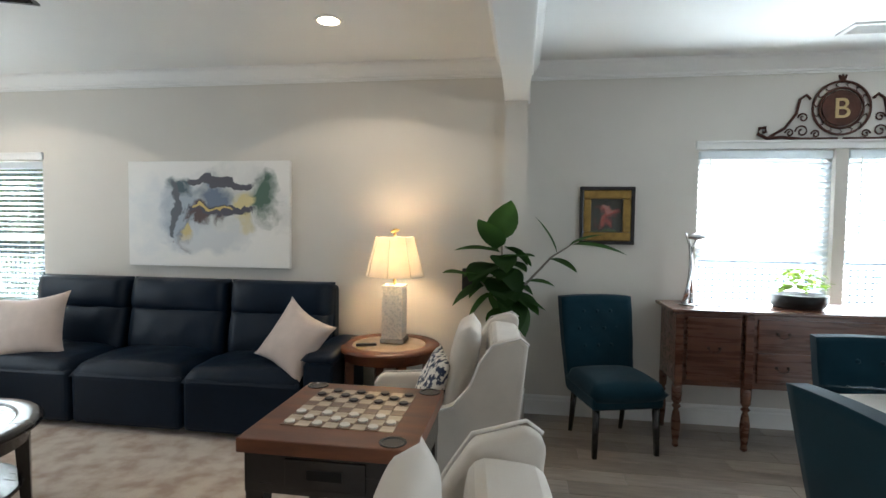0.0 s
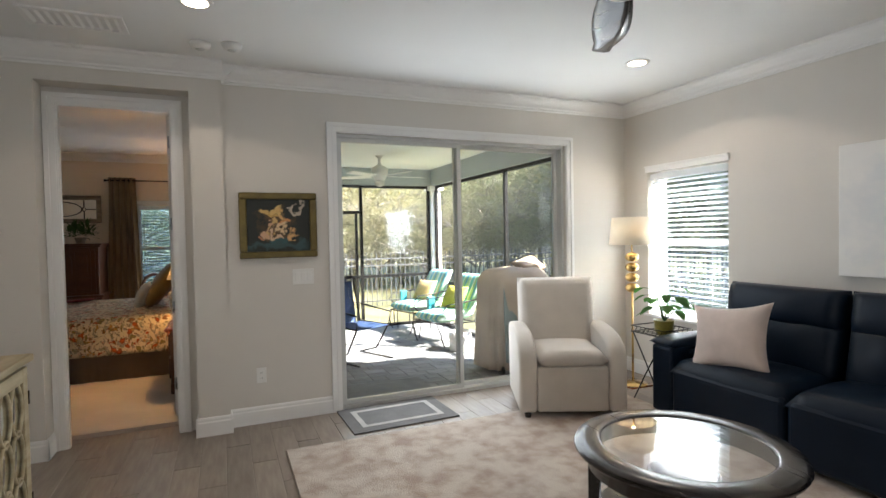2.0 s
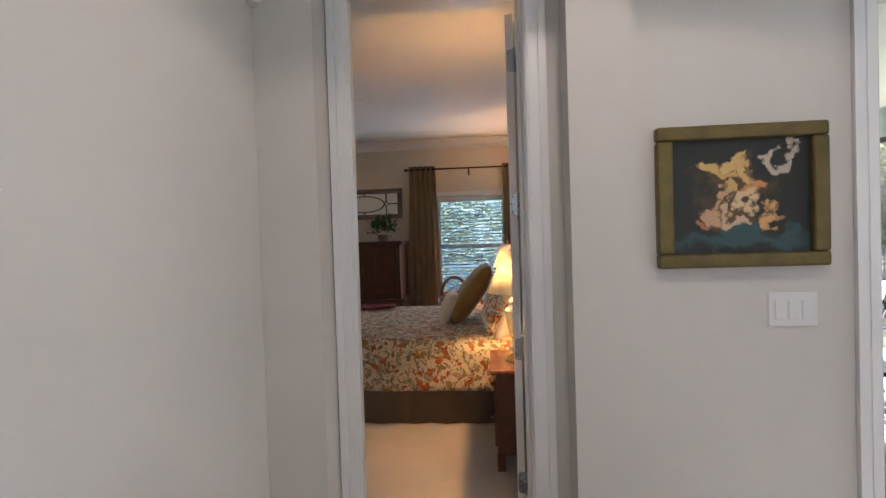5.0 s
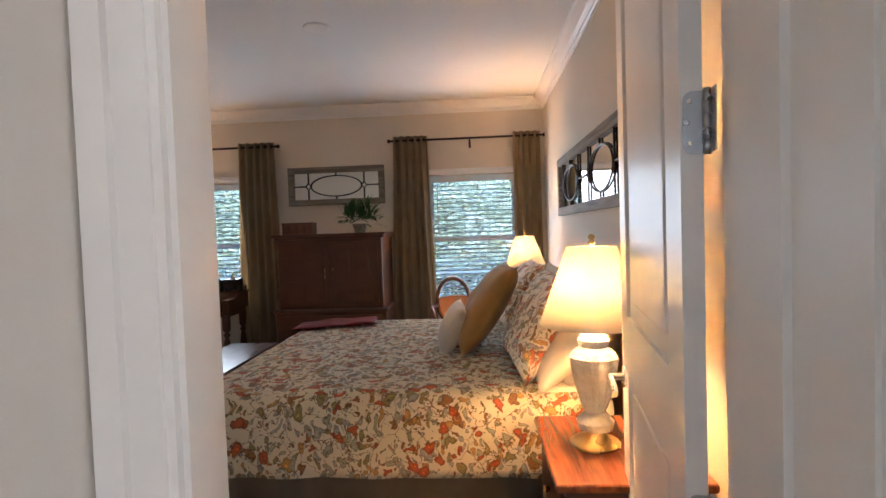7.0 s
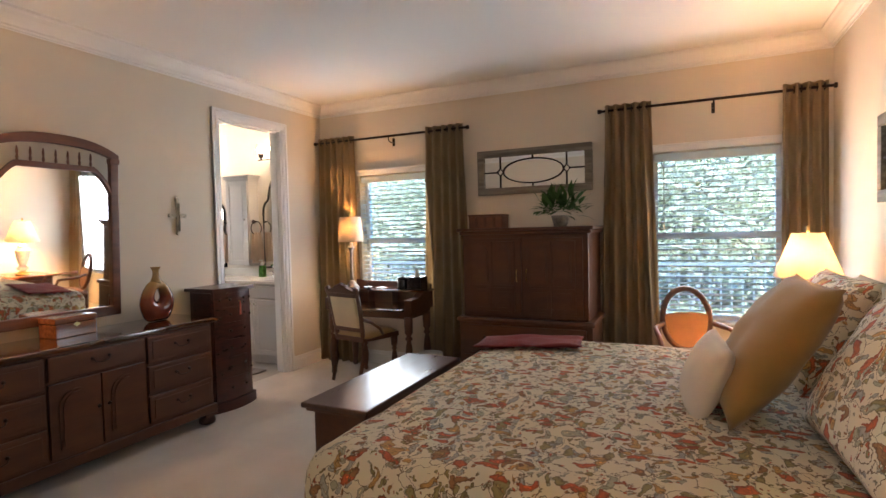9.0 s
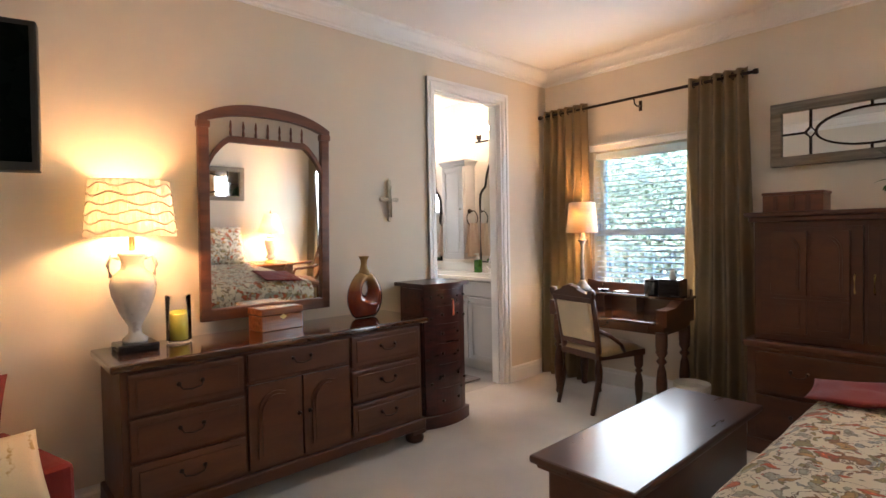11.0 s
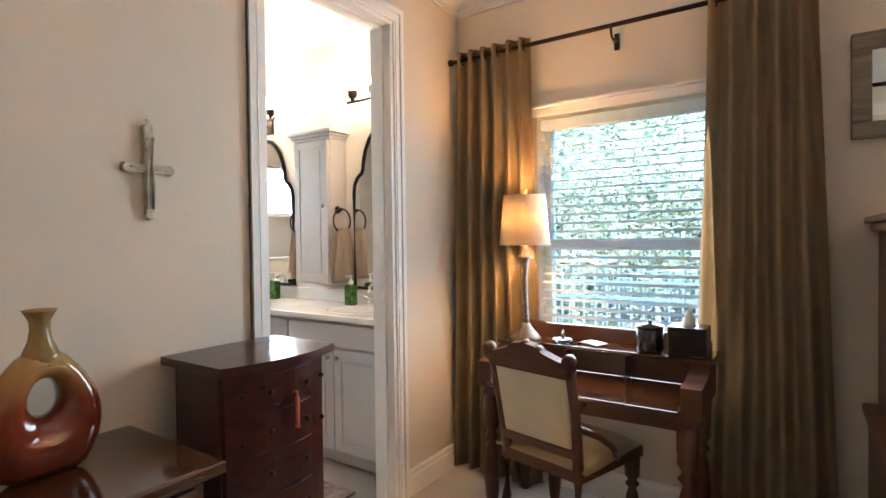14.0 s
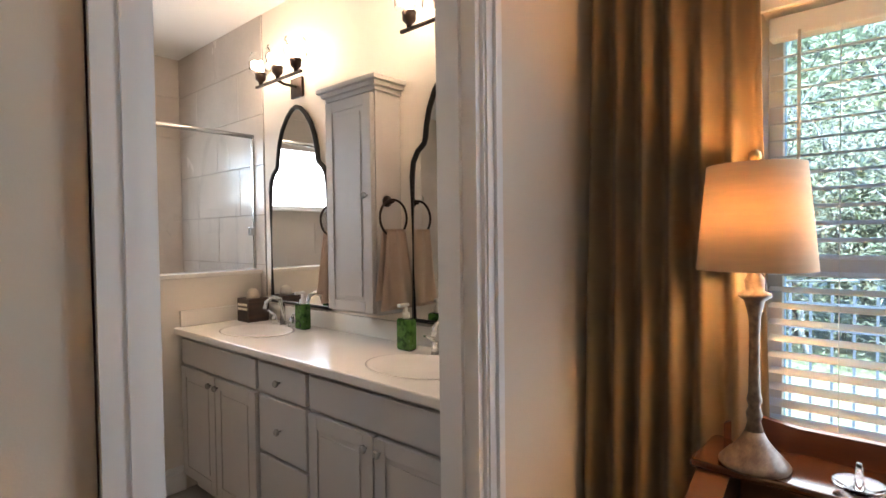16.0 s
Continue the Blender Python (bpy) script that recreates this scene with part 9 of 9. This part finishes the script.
def lounge_chair(m, label, pil, pl_label):
    t = thing("lounge_chair", m, label, "lounge chair", "striped lounge chairs")
    bm = bmesh.new()
    cushion(bm, 0.62, 0.62, 0.15, pose(0, 0.0, 0.40, 3), 0, 12, 0.18)
    part("seat_cushion", bm, M_STRIPE, t, "green and turquoise striped cushion")
    bm = bmesh.new()
    cushion(bm, 0.60, 0.66, 0.13, pose(0, 0.42, 0.66, 62), 0, 12, 0.18)
    part("back_cushion", bm, M_STRIPE, t, "green and turquoise striped cushion")
    for s in (-1, 1):
        tubepart("arm", [(s * 0.34, 0.40, 0.62), (s * 0.35, 0.15, 0.60), (s * 0.35, -0.20, 0.58), (s * 0.35, -0.28, 0.50), (s * 0.34, -0.22, 0.44)], 0.010, M_BLACK, t, 8)
        tubepart("front_leg", [(s * 0.33, -0.25, 0.32), (s * 0.33, -0.30, 0.15), (s * 0.33, -0.24, 0.0)], 0.010, M_BLACK, t, 8)
        tubepart("back_leg", [(s * 0.33, 0.30, 0.32), (s * 0.33, 0.38, 0.15), (s * 0.33, 0.46, 0.0)], 0.010, M_BLACK, t, 8)
        tubepart("side_rail", [(s * 0.33, -0.28, 0.32), (s * 0.33, 0.30, 0.30), (s * 0.33, 0.58, 0.92)], 0.010, M_BLACK, t, 8)
    for y, z in ((-0.28, 0.32), (0.30, 0.30), (0.58, 0.92)):
        tubepart("cross_rail", [(-0.33, y, z), (0.33, y, z)], 0.009, M_BLACK, t, 8)
    pillow("throw_pillow", m @ pose(0.0, 0.20, 0.63, 58, 0, 6), 0.42, 0.36, 0.14, pil, pl_label, 0.06, 0.01, 71)
    return t


M_YEL = mat("gold_lattice_cloth", (0.55, 0.34, 0.10), 0.9, vary=0.25, scale=30, fine=200, second=(0.65, 0.50, 0.25))
M_LIMEP = mat("lime_cloth", (0.52, 0.50, 0.08), 0.9, vary=0.1, fine=300)
lounge_chair(pose(-8.95, 3.44, LZ, 0, 0, 16), "wrought-iron lounge chair with striped cushions by the column", M_YEL, "gold patterned throw pillow on the lounge chair")
lounge_chair(pose(-7.75, 3.44, LZ, 0, 0, 14), "wrought-iron lounge chair with striped cushions", M_LIMEP, "lime green throw pillow on the lounge chair")
pt = thing("patio_side_table", pose(-8.40, 3.40, LZ), "small black wrought-iron patio table", "side table")
boxpart("top", (-0.20, 0.20, -0.18, 0.18, 0.40, 0.412), M_BLACK, pt, 0.003)
for sx in (-1, 1):
    for sy in (-1, 1):
        tubepart("leg", [(sx * 0.18, sy * 0.16, 0.40), (sx * 0.14, sy * 0.12, 0.2), (sx * 0.20, sy * 0.18, 0.0)], 0.008, M_BLACK, pt, 6)
for x, y in ((-9.30, 3.35), (-8.28, 3.45)):
    bm = bmesh.new()
    box(bm, -0.05, 0.05, -0.05, 0.05, 0, 0.19, 0.01)
    solid("citronella_tin", bm, mat("turquoise_enamel", (0.05, 0.38, 0.48), 0.4, vary=0.2), "turquoise patterned tin lantern", "lantern", m=pose(x, y, LZ + (0.412 if x > -9 else 0.42)), group="turquoise lanterns")
p2 = thing("patio_side_table", pose(-9.28, 3.35, LZ), "small black plant table by the lounge chair", "side table")
boxpart("top", (-0.14, 0.10, -0.16, 0.16, 0.405, 0.42), M_BLACK, p2, 0.003)
for sx in (-1, 1):
    for sy in (-1, 1):
        tubepart("leg", [(-0.02 + sx * 0.10, sy * 0.14, 0.40), (-0.02 + sx * 0.10, sy * 0.14, 0.0)], 0.007, M_BLACK, p2, 6)
bk_ = bmesh.new()
lathe(bk_, [(0.13, 0), (0.14, 0.01), (0.15, 0.26), (0.145, 0.26), (0.13, 0.02)], 26)
solid("metal_bucket", bk_, M_ALU, "grey galvanised bucket on the pavers", "bucket", m=pose(-7.15, 3.42, LZ))

# grill under a tan cover
gr = thing("covered_grill", pose(-5.98, 3.56, LZ), "barbecue grill under a creased tan cover", "grill cover")
M_COVER = mat("tan_grill_cover", (0.50, 0.38, 0.28), 0.7, vary=0.2, scale=3, fine=60, bump=0.3)
M_COVERG = mat("grey_green_cover", (0.22, 0.27, 0.25), 0.7, vary=0.2, scale=3, fine=60, bump=0.3)
bm = bmesh.new()
drape(bm, 0.58, 0.76, 0.18, 1.10, 1.16, 40, 44, 0.03, False, 5.0, 0.09)
part("cover", bm, M_COVER, gr)
bm = bmesh.new()
cushion(bm, 0.24, 0.34, 0.14, pose(0.03, 0.18, 1.18, 0, 12, 0), 0.05, 12, 0.4, 0.05, 3)
part("cover_fold", bm, M_COVER, gr)
boxpart("cover_panel", (0.30, 0.32, -0.28, 0.02, 0.15, 0.95), M_COVERG, gr, 0.01, "grey-green vent panel", 2, pose(0, 0, 0, 0, -3))
for x in (-0.2, 0.2):
    for y in (-0.28, 0.28):
        latpart("wheel", [(0.05, -0.02), (0.06, 0), (0.05, 0.02)], M_BLACK, gr, 16, pose(x, y, 0.06, 90))

# patio dining chair and table at the near side
def mesh_chair(m, label):
    t = thing("patio_chair", m, label, "chair", "blue patio chairs")
    M_SLING = bpy.data.materials.get("navy_sling") or mat("navy_sling", (0.02, 0.05, 0.14), 0.7, vary=0.15, fine=300, bump=0.3)
    bm = bmesh.new()
    box(bm, -0.25, 0.25, -0.25, 0.25, 0.42, 0.435, 0.005)
    part("seat_sling", bm, M_SLING, t)
    boxpart("back_sling", (-0.25, 0.25, 0.245, 0.262, 0.42, 1.0), M_SLING, t, 0.005, "", 2, pose(0, 0.02, 0, -9))
    for s in (-1, 1):
        tubepart("side_frame", [(s * 0.26, 0.40, 1.0), (s * 0.26, 0.27, 0.44), (s * 0.26, -0.25, 0.43), (s * 0.27, -0.28, 0.60), (s * 0.27, 0.26, 0.66)], 0.011, M_BLACK, t, 8)
        tubepart("rocker_leg", [(s * 0.26, -0.25, 0.43), (s * 0.24, -0.05, 0.12), (s * 0.27, 0.30, 0.02), (s * 0.28, -0.30, 0.012)], 0.011, M_BLACK, t, 8)
    return t


mesh_chair(pose(-7.25, 2.08, LZ, 0, 0, 118), "navy sling patio chair with curved black legs")
mesh_chair(pose(-8.0, 1.72, LZ, 0, 0, 60), "navy sling patio chair beside the patio table")
pdt = thing("patio_table", pose(-7.55, 0.98 + 0.3, LZ), "dark round patio dining table", "table")
latpart("top", [(0.45, 0.70), (0.46, 0.71), (0.45, 0.72)], M_BLACK, pdt, 36)
latpart("pedestal", [(0.25, 0), (0.25, 0.02), (0.04, 0.06), (0.04, 0.70)], M_BLACK, pdt, 20)
# lanai fan
f2 = thing("ceiling_fan", pose(-8.05, 2.62, 2.25), "white five-blade lanai ceiling fan with a light", "ceiling fan")
latpart("motor", [(0.05, -0.06), (0.09, -0.02), (0.10, 0.03), (0.12, 0.06), (0.12, 0.13), (0.06, 0.17), (0.025, 0.19), (0.025, 0.28), (0.07, 0.31), (0.07, 0.355)], M_TRIM, f2, 26)
latpart("light_globe", [(0.01, -0.13), (0.06, -0.11), (0.075, -0.07), (0.05, -0.05)], M_CERAMIC, f2, 20)
for k in range(5):
    boxpart("blade", (0.14, 0.66, -0.065, 0.065, 0.015, 0.023), M_TRIM, f2, 0.003, "", 1, pose(0, 0, 0, 0, 0, 20 + 72 * k) @ pose(0, 0, 0, 9))
bm = bmesh.new()
box(bm, -6.15, -5.40, 1.55, 2.45, LZ, LZ + 0.012, 0.004)
solid("outdoor_mat", bm, M_MAT, "grey outdoor door mat on the pavers", "mat")

# ---- floor planks and pavers ----
M_PLANK = mat("grey_brown_wood_tile", (0.34, 0.285, 0.235), 0.33, vary=0.3, scale=2.2, fine=30, second=(0.25, 0.20, 0.165), stretch=(2, 14, 14), bump=0.03)
pn, pl = M_PLANK.node_tree.nodes, M_PLANK.node_tree.links
oi, hv = pn.new("ShaderNodeObjectInfo"), pn.new("ShaderNodeHueSaturation")
mr_ = pn.new("ShaderNodeMapRange")
mr_.inputs["To Min"].default_value, mr_.inputs["To Max"].default_value = 0.78, 1.18
pl.new(oi.outputs["Random"], mr_.inputs["Value"])
pl.new(mr_.outputs[0], hv.inputs["Value"])
src = pn["Principled BSDF"].inputs["Base Color"].links[0].from_socket
pl.new(src, hv.inputs["Color"])
pl.new(hv.outputs[0], pn["Principled BSDF"].inputs["Base Color"])
bm = bmesh.new()
box(bm, -5.30, 5.1, -5.1, 4.6, -0.12, -0.0035)
floor_l = solid("floor_living", bm, M_GROUT, "wood-look plank tile floor with tan grout", "floor", "structure")
PW, PL_ = 0.152, 0.915
bm = bmesh.new()
box(bm, 0.0015, PL_ - 0.0015, 0.0015, PW - 0.0015, -0.008, 0.0, 0.0012, 1)
plank_me = bpy.data.meshes.new("floor_plank")
bm.to_mesh(plank_me)
bm.free()
plank_me.materials.append(M_PLANK)
rest = bmesh.new()
count = 0
for j in range(64):
    y = -5.1 + j * PW
    off = (j * 0.37) % 1.0 * PL_
    for i in range(-1, 13):
        x = -5.30 + i * PL_ + off
        if x + PL_ < -5.35 or x > 5.0 or y > 4.5:
            continue
        if y > YN - 0.05 and x < 0:
            continue
        near = -5.4 < x < 2.2 and -0.9 < y < 4.45 and not (-3.9 < x < -1.7 and 1.0 < y < 4.1)
        if near and x > -5.30 and count < 300:
            o = new("floor_plank", plank_me)
            o.parent = floor_l
            o.location = (x, y, 0)
            count += 1
        else:
            x0, x1 = max(x, -5.30), min(x + PL_, 5.0)
            box(rest, x0 + 0.0015, x1 - 0.0015, y + 0.0015, min(y + PW, 4.6) - 0.0015, -0.008, 0.0)
tagged(part("floor_planks", rest, M_PLANK, floor_l), kind="stuff")

M_PAVER = mat("grey_concrete_paver", (0.27, 0.27, 0.275), 0.85, vary=0.25, scale=6, fine=90, bump=0.4)
pn, pl = M_PAVER.node_tree.nodes, M_PAVER.node_tree.links
oi, hv, mr_ = pn.new("ShaderNodeObjectInfo"), pn.new("ShaderNodeHueSaturation"), pn.new("ShaderNodeMapRange")
mr_.inputs["To Min"].default_value, mr_.inputs["To Max"].default_value = 0.7, 1.2
pl.new(oi.outputs["Random"], mr_.inputs["Value"])
pl.new(mr_.outputs[0], hv.inputs["Value"])
src = pn["Principled BSDF"].inputs["Base Color"].links[0].from_socket
pl.new(src, hv.inputs["Color"])
pl.new(hv.outputs[0], pn["Principled BSDF"].inputs["Base Color"])
pav = bpy.data.objects["floor_lanai"]
pme = []
for w in (0.16, 0.24):
    bm = bmesh.new()
    box(bm, -w / 2 + 0.003, w / 2 - 0.003, -0.08 + 0.003, 0.08 - 0.003, -0.03, 0.0, 0.005, 1)
    me = bpy.data.meshes.new("paver")
    bm.to_mesh(me)
    bm.free()
    me.materials.append(M_PAVER)
    pme.append(me)
rp = random.Random(4)
count = 0
rest = bmesh.new()
for j in range(26):
    x = -5.35 - j * 0.16
    y = 0.78
    while y < 4.05:
        k = rp.randint(0, 1)
        w = (0.16, 0.24)[k]
        if x < -9.6:
            break
        if count < 300:
            o = new("paver", pme[k])
            o.parent = pav
            o.matrix_basis = pose(x, y + w / 2, LZ, 0, 0, 90)
            count += 1
        else:
            box(rest, x - 0.077, x + 0.077, y + 0.003, y + w - 0.003, LZ - 0.03, LZ)
        y += w
tagged(part("pavers", rest, M_PAVER, pav), kind="stuff")
